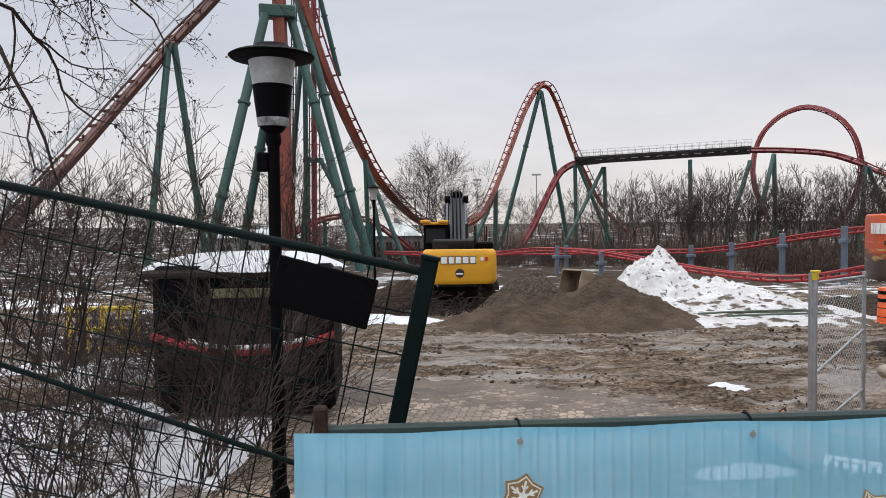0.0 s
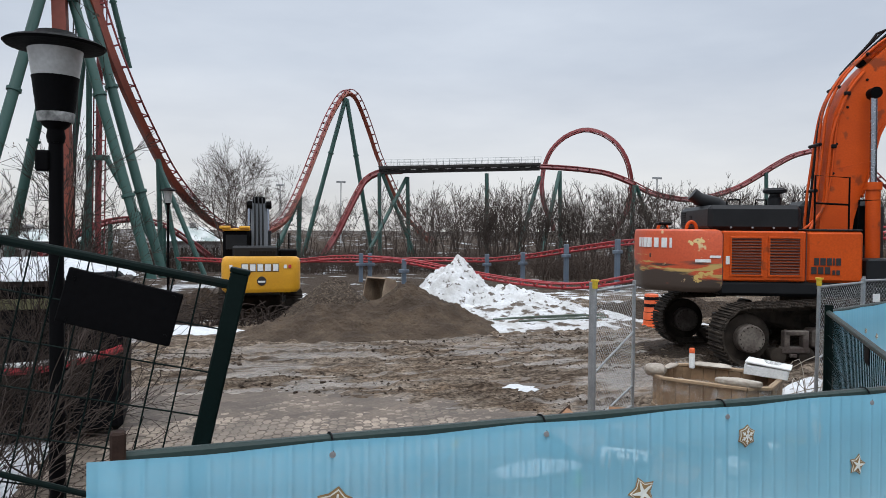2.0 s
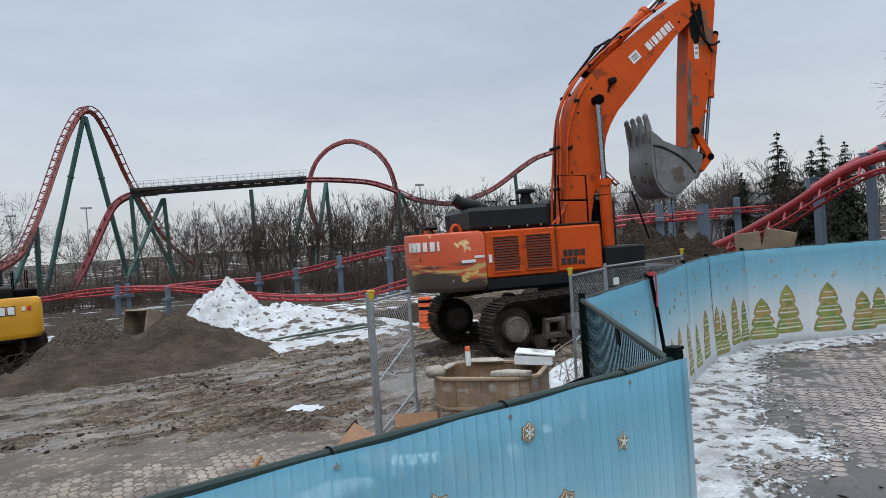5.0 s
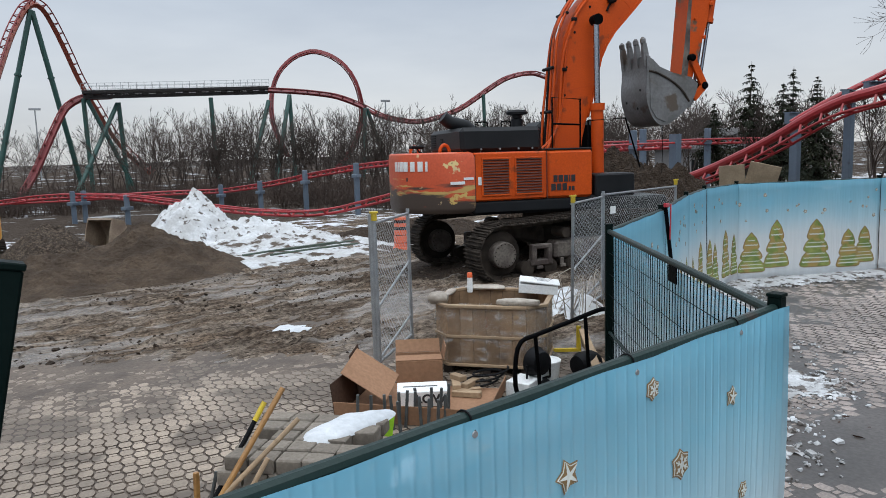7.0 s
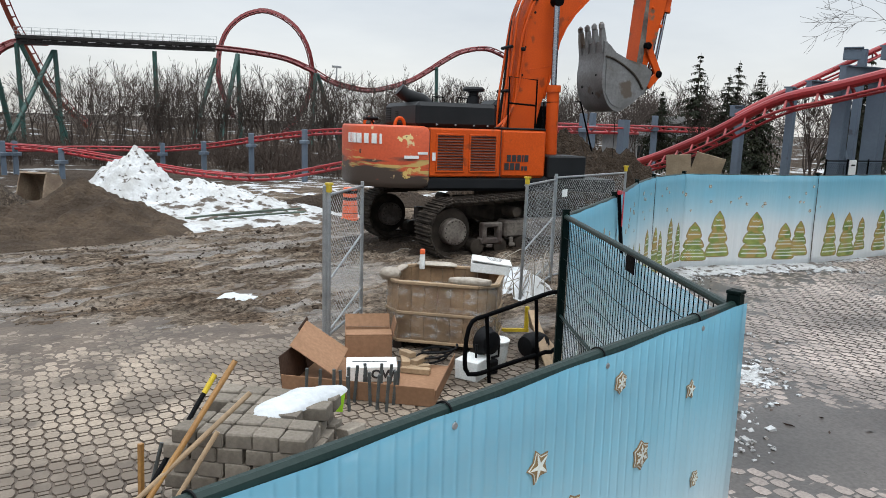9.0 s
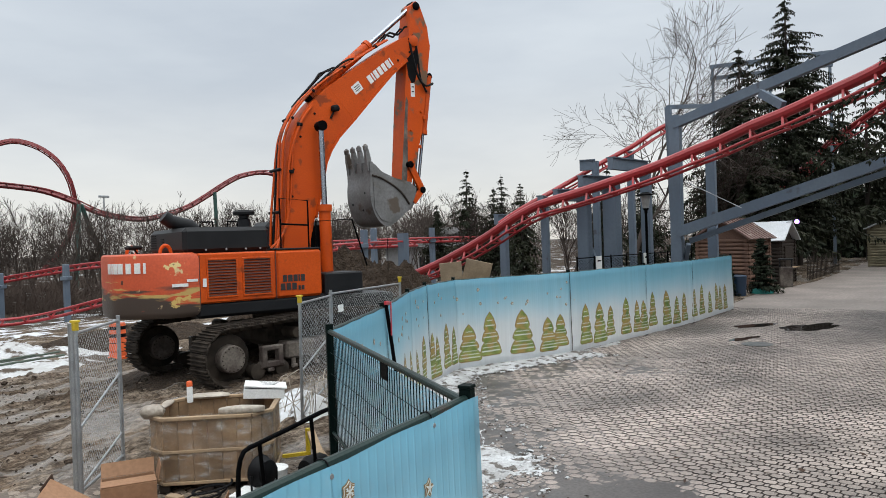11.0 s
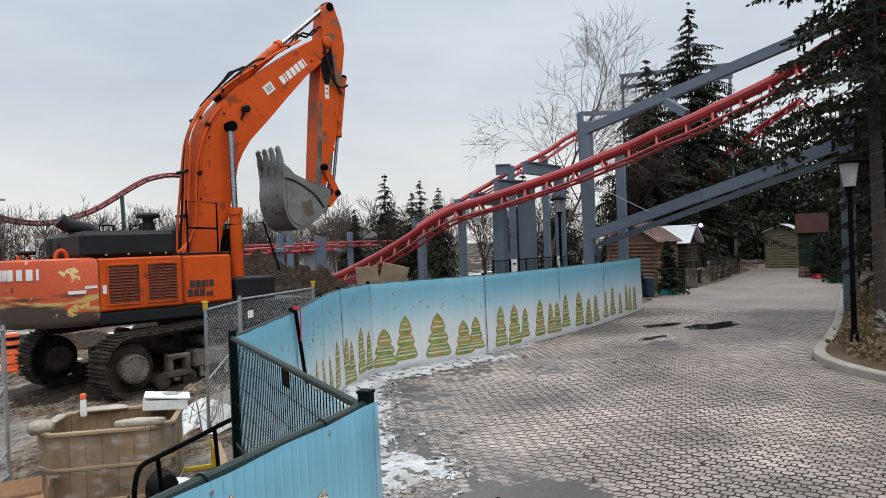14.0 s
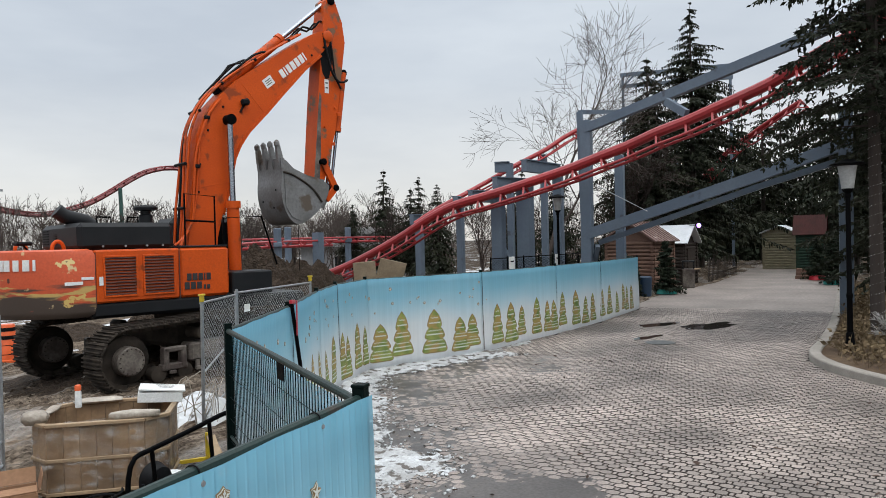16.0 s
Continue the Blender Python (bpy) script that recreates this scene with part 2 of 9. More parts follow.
M_tape_red = material("red tape", (0.50, 0.02, 0.035), None, 0.45, 0.0, 3, 50, 0.05)
M_blue_pipe = material("blue plastic pipe", (0.03, 0.22, 0.42), None, 0.4, 0.0, 3, 50, 0.05)
M_teal_roof = material("weathered green roof", (0.16, 0.22, 0.20), (0.55, 0.57, 0.57), 0.7, 0.0, 0.5, 8, 0.1)
M_far_build = material("far pale building", (0.33, 0.32, 0.32), None, 0.8, 0.0, 0.3, 3, 0.0)

# ---- mesh building ----
class Geo:
    """Collects vertices and faces; all shapes go through the matrix m."""

    def __init__(self, m=None):
        self.v, self.f, self.mi, self.m, self.k = [], [], [], m, 0

    def put(self, vs, fs):
        b = len(self.v)
        if self.m is not None:
            vs = [self.m @ Vector(p) for p in vs]
        self.v.extend([tuple(p) for p in vs])
        self.f.extend([tuple(b + i for i in q) for q in fs])
        self.mi.extend([self.k] * len(fs))
        return self

    def box(self, c, s, rot=(0, 0, 0), ch=0.0):
        """A box of size s about c, with chamfered edges ch."""
        hx, hy, hz = s[0] / 2, s[1] / 2, s[2] / 2
        r = Euler([radians(a) for a in rot]).to_matrix()
        c = Vector(c)
        if ch <= 0:
            vs = [(x, y, z) for z in (-hz, hz) for x, y in ((-hx, -hy), (hx, -hy), (hx, hy), (-hx, hy))]
            fs = [(3, 2, 1, 0), (4, 5, 6, 7), (0, 1, 5, 4), (1, 2, 6, 5), (2, 3, 7, 6), (3, 0, 4, 7)]
        else:
            ch = min(ch, hx * 0.9, hy * 0.9, hz * 0.9)
            vs, ix = [], {}
            for sx in (-1, 1):
                for sy in (-1, 1):
                    for sz in (-1, 1):
                        for a in range(3):
                            p = [sx * (hx - ch), sy * (hy - ch), sz * (hz - ch)]
                            p[a] += (sx, sy, sz)[a] * ch
                            ix[sx, sy, sz, a] = len(vs)
                            vs.append(tuple(p))
            fs = []
            for a in range(3):
                u, w = [(1, 2), (2, 0), (0, 1)][a]
                for s0 in (-1, 1):
                    q = []
                    for su, sw in ((-1, -1), (1, -1), (1, 1), (-1, 1)):
                        k = [0, 0, 0]
                        k[a], k[u], k[w] = s0, su, sw
                        q.append(ix[(*k, a)])
                    fs.append(tuple(q if s0 > 0 else q[::-1]))
                    for s1 in (-1, 1):
                        k = [0, 0, 0]
                        k[u], k[w] = s0, s1
                        lo, hi = list(k), list(k)
                        lo[a], hi[a] = -1, 1
                        q = [ix[(*lo, u)], ix[(*hi, u)], ix[(*hi, w)], ix[(*lo, w)]]
                        fs.append(tuple(q if s0 * s1 < 0 else q[::-1]))
            for sx in (-1, 1):
                for sy in (-1, 1):
                    for sz in (-1, 1):
                        q = [ix[sx, sy, sz, a] for a in range(3)]
                        fs.append(tuple(q if sx * sy * sz > 0 else q[::-1]))
        return self.put([c + r @ Vector(p) for p in vs], fs)

    def tube(self, pts, r, n=8, caps=True, closed=False):
        """A round bar along pts; r one radius or one a point."""
        pts = [Vector(p) for p in pts]
        rr = [r] * len(pts) if isinstance(r, (int, float)) else list(r)
        vs, fs, up = [], [], None
        cnt = len(pts)
        for i, p in enumerate(pts):
            if closed:
                t = pts[(i + 1) % cnt] - pts[i - 1]
            else:
                t = pts[min(i + 1, cnt - 1)] - pts[max(i - 1, 0)]
            t = t.normalized() if t.length > 1e-9 else Vector((0, 0, 1))
            if up is None:
                up = Vector((0, 0, 1)) if abs(t.z) < 0.9 else Vector((1, 0, 0))
            a = t.cross(up)
            if a.length < 1e-6:
                a = t.orthogonal()
            a.normalize()
            up = a.cross(t).normalized()
            for j in range(n):
                g = 2 * math.pi * j / n
                vs.append(p + (a * math.cos(g) + up * math.sin(g)) * rr[i])
        last = cnt if closed else cnt - 1
        for i in range(last):
            b0, b1 = i * n, ((i + 1) % cnt) * n
            for j in range(n):
                k = (j + 1) % n
                fs.append((b0 + j, b0 + k, b1 + k, b1 + j))
        if caps and not closed:
            fs.append(tuple(range(n - 1, -1, -1)))
            fs.append(tuple(range((cnt - 1) * n, cnt * n)))
        return self.put(vs, fs)

    def beam(self, a, b, w, h, roll=0.0):
        """A square bar of width w and height h from a to b."""
        a, b = Vector(a), Vector(b)
        t = (b - a).normalized()
        up = Vector((0, 0, 1)) if abs(t.z) < 0.95 else Vector((0, 1, 0))
        s = t.cross(up).normalized()
        u = s.cross(t).normalized()
        if roll:
            q = Matrix.Rotation(radians(roll), 3, t)
            s, u = q @ s, q @ u
        vs = [p + s * (i * w / 2) + u * (j * h / 2) for p in (a, b) for i, j in ((-1, -1), (1, -1), (1, 1), (-1, 1))]
        return self.put(vs, [(3, 2, 1, 0), (4, 5, 6, 7), (0, 1, 5, 4), (1, 2, 6, 5), (2, 3, 7, 6), (3, 0, 4, 7)])

    def prism(self, poly, y0, y1, ch=0.0):
        """A polygon in x, z drawn out from y0 to y1 (its outline runs counter-clockwise as seen from -y)."""
        n = len(poly)
        vs = [(x, y0, z) for x, z in poly] + [(x, y1, z) for x, z in poly]
        fs = [tuple(range(n)), tuple(range(2 * n - 1, n - 1, -1))]
        fs += [(i, n + i, n + (i + 1) % n, (i + 1) % n) for i in range(n)]
        return self.put(vs, fs)

    def slab(self, poly, z0, z1):
        """A polygon in x, y drawn up from z0 to z1."""
        n = len(poly)
        vs = [(x, y, z0) for x, y in poly] + [(x, y, z1) for x, y in poly]
        fs = [tuple(range(n - 1, -1, -1)), tuple(range(n, 2 * n))]
        fs += [(i, (i + 1) % n, n + (i + 1) % n, n + i) for i in range(n)]
        return self.put(vs, fs)

    def lathe(self, prof, c=(0, 0, 0), n=20, axis="z"):
        """A profile of (radius, height) turned round an axis through c."""
        vs, fs = [], []
        for r, h in prof:
            for j in range(n):
                g = 2 * math.pi * j / n
                a, b = r * math.cos(g), r * math.sin(g)
                p = {"z": (a, b, h), "y": (b, h, a), "x": (h, a, b)}[axis]
                vs.append((p[0] + c[0], p[1] + c[1], p[2] + c[2]))
        for i in range(len(prof) - 1):
            for j in range(n):
                k = (j + 1) % n
                fs.append((i * n + j, i * n + k, (i + 1) * n + k, (i + 1) * n + j))
        fs.append(tuple(range(n - 1, -1, -1)))
        m = (len(prof) - 1) * n
        fs.append(tuple(range(m, m + n)))
        return self.put(vs, fs)

    def mesh(self, name, mats, smooth=35):
        me = bpy.data.meshes.new(name)
        me.from_pydata(self.v, [], self.f)
        for x in mats if isinstance(mats, (list, tuple)) else [mats]:
            me.materials.append(x)
        if max(self.mi, default=0):
            me.polygons.foreach_set("material_index", self.mi)
        me.update()
        if smooth:
            me.polygons.foreach_set("use_smooth", [True] * len(me.polygons))
            me.set_sharp_from_angle(angle=radians(smooth))
        return me


def part(name, geo, mats, parent=None, label="", smooth=35):
    """One mesh object, under a thing or a part."""
    ob = new(name, geo if isinstance(geo, bpy.types.Mesh) else geo.mesh(name, mats, smooth))
    ob.parent = parent
    return tagged(ob, label)


def thing(name, m, label, category, group="", kind=""):
    """An Empty that carries the parts of one thing."""
    ob = new(name)
    ob.empty_display_size = 0.2
    ob.matrix_world = m
    return tagged(ob, label, category, group, kind)


def solid(name, geo, mats, label, category="", group="", kind="", m=None, smooth=35):
    """A thing that is one mesh."""
    ob = part(name, geo, mats, None, label, smooth)
    if m is not None:
        ob.matrix_world = m
    return tagged(ob, "", category, group, kind)


def spline(pts, step):
    """Points along a smooth curve through pts, about step apart."""
    p = [Vector(q) for q in pts]
    out = []
    for i in range(len(p) - 1):
        a, b, c, d = p[max(i - 1, 0)], p[i], p[i + 1], p[min(i + 2, len(p) - 1)]
        n = max(1, int((c - b).length / step))
        for j in range(n):
            t = j / n
            out.append(0.5 * ((2 * b) + (c - a) * t + (2 * a - 5 * b + 4 * c - d) * t * t + (3 * b - a - 3 * c + d) * t ** 3))
    out.append(p[-1])
    return out


def words(text, size, mat, parent, m, name="lettering", depth=0.004, label="", squash=1.0, bold=0.0):
    """Raised lettering in the built-in font, as a mesh."""
    cu = bpy.data.curves.new(name, "FONT")
    cu.body, cu.size, cu.extrude, cu.align_x, cu.align_y = text, size, depth, "CENTER", "CENTER"
    cu.offset = bold
    tmp = bpy.data.objects.new(name, cu)
    scene.collection.objects.link(tmp)
    me = bpy.data.meshes.new_from_object(tmp.evaluated_get(bpy.context.evaluated_depsgraph_get()))
    bpy.data.objects.remove(tmp)
    bpy.data.curves.remove(cu)
    me.transform(Matrix.Diagonal((squash, 1, 1, 1)))
    me.materials.clear()
    me.materials.append(mat)
    ob = new(name, me)
    ob.parent = parent
    ob.matrix_local = m
    return tagged(ob, label)


def plain_bars(widths, gap, height, mat, parent, m, label, depth):
    """A row of plain painted bars, centred on m, that stands for a maker's mark."""
    x = -(sum(widths) + gap * (len(widths) - 1)) / 2
    for w in widths:
        bar = part("painted_bar", Geo().box((x + w / 2, 0, 0), (w, height, depth * 2), ch=min(0.002, depth * 0.5)), mat, parent, label)
        bar.matrix_local = m
        x += w + gap

# ---- ground ----
def clamp(v, a=0.0, b=1.0):
    return max(a, min(b, v))


def ease(v, a, b):
    t = clamp((v - a) / (b - a))
    return t * t * (3 - 2 * t)


FENCE_LINE = [(0.21, 4.0), (3.33, 4.36), (5.2, 6.98), (7.15, 7.95), (9.3, 9.2), (10.8, 9.95), (12.25, 10.3), (15.0, 9.1), (18.4, 8.55), (21.2, 8.15), (25.2, 7.95)]


def fence_y(x):
    """The y of the fence line over x: the building site lies beyond it."""
    if x <= FENCE_LINE[0][0]:
        return 4.0
    for (x0, y0), (x1, y1) in zip(FENCE_LINE, FENCE_LINE[1:]):
        if x <= x1:
            return y0 + (y1 - y0) * (x - x0) / (x1 - x0)
    return 7.95 + 0.0 * x


def base_z(x, y):
    z = -0.045 * clamp(y - 9.5, 0, 18) * ease(y - fence_y(x), 0.3, 3.0)
    z += 0.17 * math.exp(-((x - 12.0) / 5.5) ** 2 - ((y - 14.2) / 3.6) ** 2) * ease(y - fence_y(x), 0.3, 2.0)
    return z - 1.2 * ease(y, 34, 52) - 0.6 * ease(y, 60, 90) + 3.0 * ease(y, 125, 230)


def site(x, y):
    """1 on the mud of the building site, 0 on the paving."""
    edge = 13.7 - 0.606 * clamp(x, -3, 9) + 0.8 * noise.noise((x * 0.5, y * 0.5, 3.0)) + 0.35 * noise.noise((x * 2.0, y * 2.0, 6.0))
    if x > 5.0:
        edge = max(edge - 1.2 * ease(x, 5.0, 6.5), fence_y(x) + 0.5)
    return ease(y, edge - 0.5, edge + 0.9)


def ground_z(x, y):
    s = site(x, y)
    z = base_z(x, y)
    r = 0.03 * noise.noise((x * 0.55, y * 0.8, 0.0)) + 0.016 * noise.noise((x * 1.7, y * 2.3, 5.0)) + 0.022 * noise.noise((x * 4.5, y * 5.5, 9.0))
    lump = max(0.0, noise.noise((x * 2.6, y * 2.9, 21.0)) - 0.15) * 0.16
    if abs(x) < 30 and y < 40:
        clump = ease(noise.noise((x * 0.45, y * 0.6, 31.0)), -0.25, 0.2)
        lump += clump * (abs(noise.noise((x * 5.2, y * 6.0, 33.0))) * 0.09 + abs(noise.noise((x * 11.0, y * 12.5, 35.0))) * 0.05) - 0.02 * clump
    rut = 0.012 * math.sin((y + 0.35 * x) * 5.0 + 2 * noise.noise((x * 0.4, y * 0.4, 7.0))) * ease(noise.noise((x * 0.25, y * 0.3, 17.0)), -0.1, 0.3)
    near = 1.0 if abs(x) < 60 and -20 < y < 70 else 0.0
    far = 1.3 * noise.noise((x * 0.05, y * 0.05, 1.0)) * ease(math.hypot(x, y), 60, 200)
    return z - 0.022 * (1 - s) + s * (0.02 + (r + lump + rut) * near) + far


def axis_of(a, b, step, lo, hi):
    out = list(np.arange(a, b, step))
    for end, sign in ((hi, 1), (lo, -1)):
        p, s = (out[-1], step) if sign > 0 else (out[0], step)
        ext = []
        while abs(p) < abs(end) and len(ext) < 100:
            s *= 1.16
            p += sign * s
            ext.append(p)
        out = out + ext if sign > 0 else ext[::-1] + out
    return out


gx, gy = axis_of(-6.0, 14.0, 0.085, -2500, 2500), axis_of(7.5, 22.0, 0.085, -2500, 2500)
gv = [(x, y, ground_z(x, y)) for y in gy for x in gx]
nx = len(gx)
gf = [(j * nx + i, j * nx + i + 1, (j + 1) * nx + i + 1, (j + 1) * nx + i) for j in range(len(gy) - 1) for i in range(nx - 1)]


def ground_material():
    m = bpy.data.materials.new("trampled mud and thawing snow")
    m.use_nodes = True
    nt = m.node_tree
    n, l = nt.nodes, nt.links
    b = n["Principled BSDF"]
    geo = n.new("ShaderNodeTexCoord")
    sep = n.new("ShaderNodeSeparateXYZ")
    l.new(geo.outputs["Object"], sep.inputs[0])

    def tex(s, d=5.0, rough=0.55, scl=(1, 1, 1)):
        mp = n.new("ShaderNodeMapping")
        mp.inputs["Scale"].default_value = scl
        l.new(geo.outputs["Object"], mp.inputs[0])
        t = n.new("ShaderNodeTexNoise")
        t.inputs["Scale"].default_value, t.inputs["Detail"].default_value, t.inputs["Roughness"].default_value = s, d, rough
        l.new(mp.outputs[0], t.inputs["Vector"])
        return t.outputs[0]

    def rng(src, lo, hi, a=0.0, c=1.0):
        r = n.new("ShaderNodeMapRange")
        r.interpolation_type = "SMOOTHSTEP"
        for i, v in ((1, lo), (2, hi), (3, a), (4, c)):
            r.inputs[i].default_value = v
        l.new(src, r.inputs[0])
        return r.outputs[0]

    def math_(op, a, c):
        x = n.new("ShaderNodeMath")
        x.operation = op
        for i, s in ((0, a), (1, c)):
            if isinstance(s, (int, float)):
                x.inputs[i].default_value = s
            else:
                l.new(s, x.inputs[i])
        return x.outputs[0]

    def mix(fac, a, c):
        x = n.new("ShaderNodeMix")
        x.data_type = "RGBA"
        for i, s in ((0, fac), (6, a), (7, c)):
            if isinstance(s, tuple):
                x.inputs[i].default_value = (*s, 1)
            elif isinstance(s, (int, float)):
                x.inputs[i].default_value = s
            else:
                l.new(s, x.inputs[i])
        return x.outputs[2]

    X, Y = sep.outputs["X"], sep.outputs["Y"]
    a, c, f = tex(0.45, 6), tex(2.2, 6, 0.65, (0.6, 1.3, 1)), tex(16, 4, 0.7)
    col = mix(rng(a, 0.35, 0.65), (0.205, 0.150, 0.107), (0.095, 0.068, 0.049))
    col = mix(rng(c, 0.40, 0.57), col, (0.285, 0.229, 0.180))
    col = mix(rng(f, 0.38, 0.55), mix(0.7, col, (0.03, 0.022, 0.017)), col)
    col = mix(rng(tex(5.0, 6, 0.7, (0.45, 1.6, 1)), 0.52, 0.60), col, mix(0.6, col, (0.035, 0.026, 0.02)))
    col = mix(rng(Y, 40, 56), col, mix(rng(tex(0.22, 4, 0.6), 0.56, 0.62), (0.075, 0.060, 0.050), (0.50, 0.51, 0.53)))
    crumbs = []
    for cs, zone in ((7.0, rng(tex(0.9, 4, 0.6, (0.7, 1.3, 1)), 0.40, 0.56)), (19.0, rng(tex(1.7, 4, 0.6), 0.35, 0.55))):
        v = n.new("ShaderNodeTexVoronoi")
        v.inputs["Scale"].default_value = cs
        mp = n.new("ShaderNodeMapping")
        mp.inputs["Scale"].default_value = (0.8, 1.25, 1)
        l.new(geo.outputs["Object"], mp.inputs[0])
        l.new(mp.outputs[0], v.inputs["Vector"])
        sc = n.new("ShaderNodeSeparateColor")
        l.new(v.outputs["Color"], sc.inputs[0])
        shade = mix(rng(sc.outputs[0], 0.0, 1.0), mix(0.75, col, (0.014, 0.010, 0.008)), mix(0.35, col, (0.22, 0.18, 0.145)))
        # shade in the crevices between clods, put into the colour
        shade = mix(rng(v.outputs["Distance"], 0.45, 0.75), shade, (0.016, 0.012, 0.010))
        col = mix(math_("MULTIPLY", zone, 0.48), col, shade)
        crumbs.append(math_("MULTIPLY", math_("SUBTRACT", 0.7, v.outputs["Distance"]), math_("MULTIPLY", zone, 7.0 / cs)))
    # wet slicks
    wet = math_("MULTIPLY", rng(tex(0.7, 4, 0.5, (0.5, 1.6, 1)), 0.50, 0.60), rng(Y, 26, 14))
    col = mix(math_("MULTIPLY", wet, 0.36), col, (0.31, 0.275, 0.245))
    # leftover snow: along the far side and under the shrubs
    left = math_("MULTIPLY", rng(math_("ADD", X, math_("MULTIPLY", Y, 0.12)), 1.0, -0.6), rng(Y, 13.2, 10.6, 0.2, 1.0))
    back = math_("MULTIPLY", math_("MULTIPLY", rng(Y, 24, 32), rng(Y, 60, 45)), 0.42)
    lim = math_("MAXIMUM", left, back)
    sn = rng(math_("ADD", tex(0.55, 6, 0.6), math_("MULTIPLY", lim, 0.215)), 0.60, 0.66)
    sn = math_("MULTIPLY", sn, rng(lim, 0.05, 0.3))
    col = mix(sn, col, (0.62, 0.63, 0.66))
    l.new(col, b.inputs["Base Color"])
    r = math_("SUBTRACT", rng(f, 0.2, 0.8, 0.72, 0.95), math_("MULTIPLY", wet, 0.5))
    l.new(r, b.inputs["Roughness"])
    bp = n.new("ShaderNodeBump")
    bp.inputs["Strength"].default_value, bp.inputs["Distance"].default_value = 1.0, 0.10
    l.new(math_("ADD", math_("MULTIPLY", f, 0.4), math_("ADD", math_("MULTIPLY", c, 0.5), math_("ADD", *crumbs))), bp.inputs["Height"])
    l.new(math_("MULTIPLY", wet, 0.45), b.inputs["Specular IOR Level"])
    l.new(bp.outputs[0], b.inputs["Normal"])
    return m


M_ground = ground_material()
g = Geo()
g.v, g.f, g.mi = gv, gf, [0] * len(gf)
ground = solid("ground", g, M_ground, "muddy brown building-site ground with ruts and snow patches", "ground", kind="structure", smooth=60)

# ---- printed banner cloth ----
def banner_material():
    m = bpy.data.materials.new("printed mesh banner")
    m.use_nodes = True
    nt = m.node_tree
    n, l = nt.nodes, nt.links
    b = n["Principled BSDF"]
    co = n.new("ShaderNodeTexCoord")
    sep = n.new("ShaderNodeSeparateXYZ")
    l.new(co.outputs["Object"], sep.inputs[0])
    nz = n.new("ShaderNodeTexNoise")
    nz.inputs["Scale"].default_value = 0.7
    l.new(co.outputs["Object"], nz.inputs["Vector"])
    ad = n.new("ShaderNodeMath")
    ad.operation = "MULTIPLY_ADD"
    ad.inputs[1].default_value = 0.35
    l.new(nz.outputs[0], ad.inputs[0])
    l.new(sep.outputs["Z"], ad.inputs[2])
    r = n.new("ShaderNodeValToRGB")
    el = r.color_ramp.elements
    el[0].position, el[0].color = 0.36, (0.92, 0.94, 0.95, 1)
    el[1].position, el[1].color = 1.0, (0.19, 0.49, 0.66, 1)
    for p, c in ((0.51, (0.83, 0.90, 0.93, 1)), (0.65, (0.52, 0.76, 0.86, 1)), (0.80, (0.30, 0.62, 0.77, 1))):
        e = el.new(p)
        e.color = c
    mr = n.new("ShaderNodeMapRange")
    mr.inputs[2].default_value = 2.0
    l.new(ad.outputs[0], mr.inputs[0])
    l.new(mr.outputs[0], r.inputs[0])
    # soft vertical streaks of weathering
    mp = n.new("ShaderNodeMapping")
    mp.inputs["Scale"].default_value = (14, 14, 0.5)
    l.new(co.outputs["Object"], mp.inputs[0])
    st = n.new("ShaderNodeTexNoise")
    st.inputs["Scale"].default_value = 1.0
    l.new(mp.outputs[0], st.inputs["Vector"])
    hs = n.new("ShaderNodeHueSaturation")
    sv = n.new("ShaderNodeMapRange")
    sv.inputs[3].default_value, sv.inputs[4].default_value = 0.90, 1.10
    l.new(st.outputs[0], sv.inputs[0])
    l.new(sv.outputs[0], hs.inputs["Value"])
    l.new(r.outputs[0], hs.inputs["Color"])
    l.new(hs.outputs[0], b.inputs["Base Color"])
    b.inputs["Roughness"].default_value = 0.55
    # the wires behind press faint upright ridges into the cloth
    wv = n.new("ShaderNodeTexWave")
    wv.wave_type, wv.bands_direction = "BANDS", "X"
    wv.inputs["Scale"].default_value, wv.inputs["Distortion"].default_value = 5.7, 0.25
    l.new(co.outputs["Object"], wv.inputs["Vector"])
    pw = n.new("ShaderNodeMath")
    pw.operation = "MULTIPLY"
    sharp = n.new("ShaderNodeMath")
    sharp.operation = "POWER"
    sharp.inputs[1].default_value = 6.0
    l.new(wv.outputs["Fac"], sharp.inputs[0])
    l.new(sharp.outputs[0], pw.inputs[0])
    l.new(st.outputs[0], pw.inputs[1])
    cr = n.new("ShaderNodeTexNoise")
    cr.noise_type = "RIDGED_MULTIFRACTAL"
    cr.inputs["Scale"].default_value, cr.inputs["Detail"].default_value = 1.6, 3.0
    l.new(co.outputs["Object"], cr.inputs["Vector"])
    crm = n.new("ShaderNodeMath")
    crm.operation = "MULTIPLY_ADD"
    crm.inputs[1].default_value = 0.7
    l.new(cr.outputs[0], crm.inputs[0])
    l.new(pw.outputs[0], crm.inputs[2])
    bp = n.new("ShaderNodeBump")
    bp.inputs["Strength"].default_value, bp.inputs["Distance"].default_value = 0.8, 0.009
    l.new(crm.outputs[0], bp.inputs["Height"])
    l.new(bp.outputs[0], b.inputs["Normal"])
    tl = n.new("ShaderNodeBsdfTranslucent")
    l.new(hs.outputs[0], tl.inputs[0])
    tr = n.new("ShaderNodeBsdfTransparent")
    m1, m2 = n.new("ShaderNodeMixShader"), n.new("ShaderNodeMixShader")
    m1.inputs[0].default_value, m2.inputs[0].default_value = 0.45, 0.24
    l.new(b.outputs[0], m1.inputs[1])
    l.new(tl.outputs[0], m1.inputs[2])
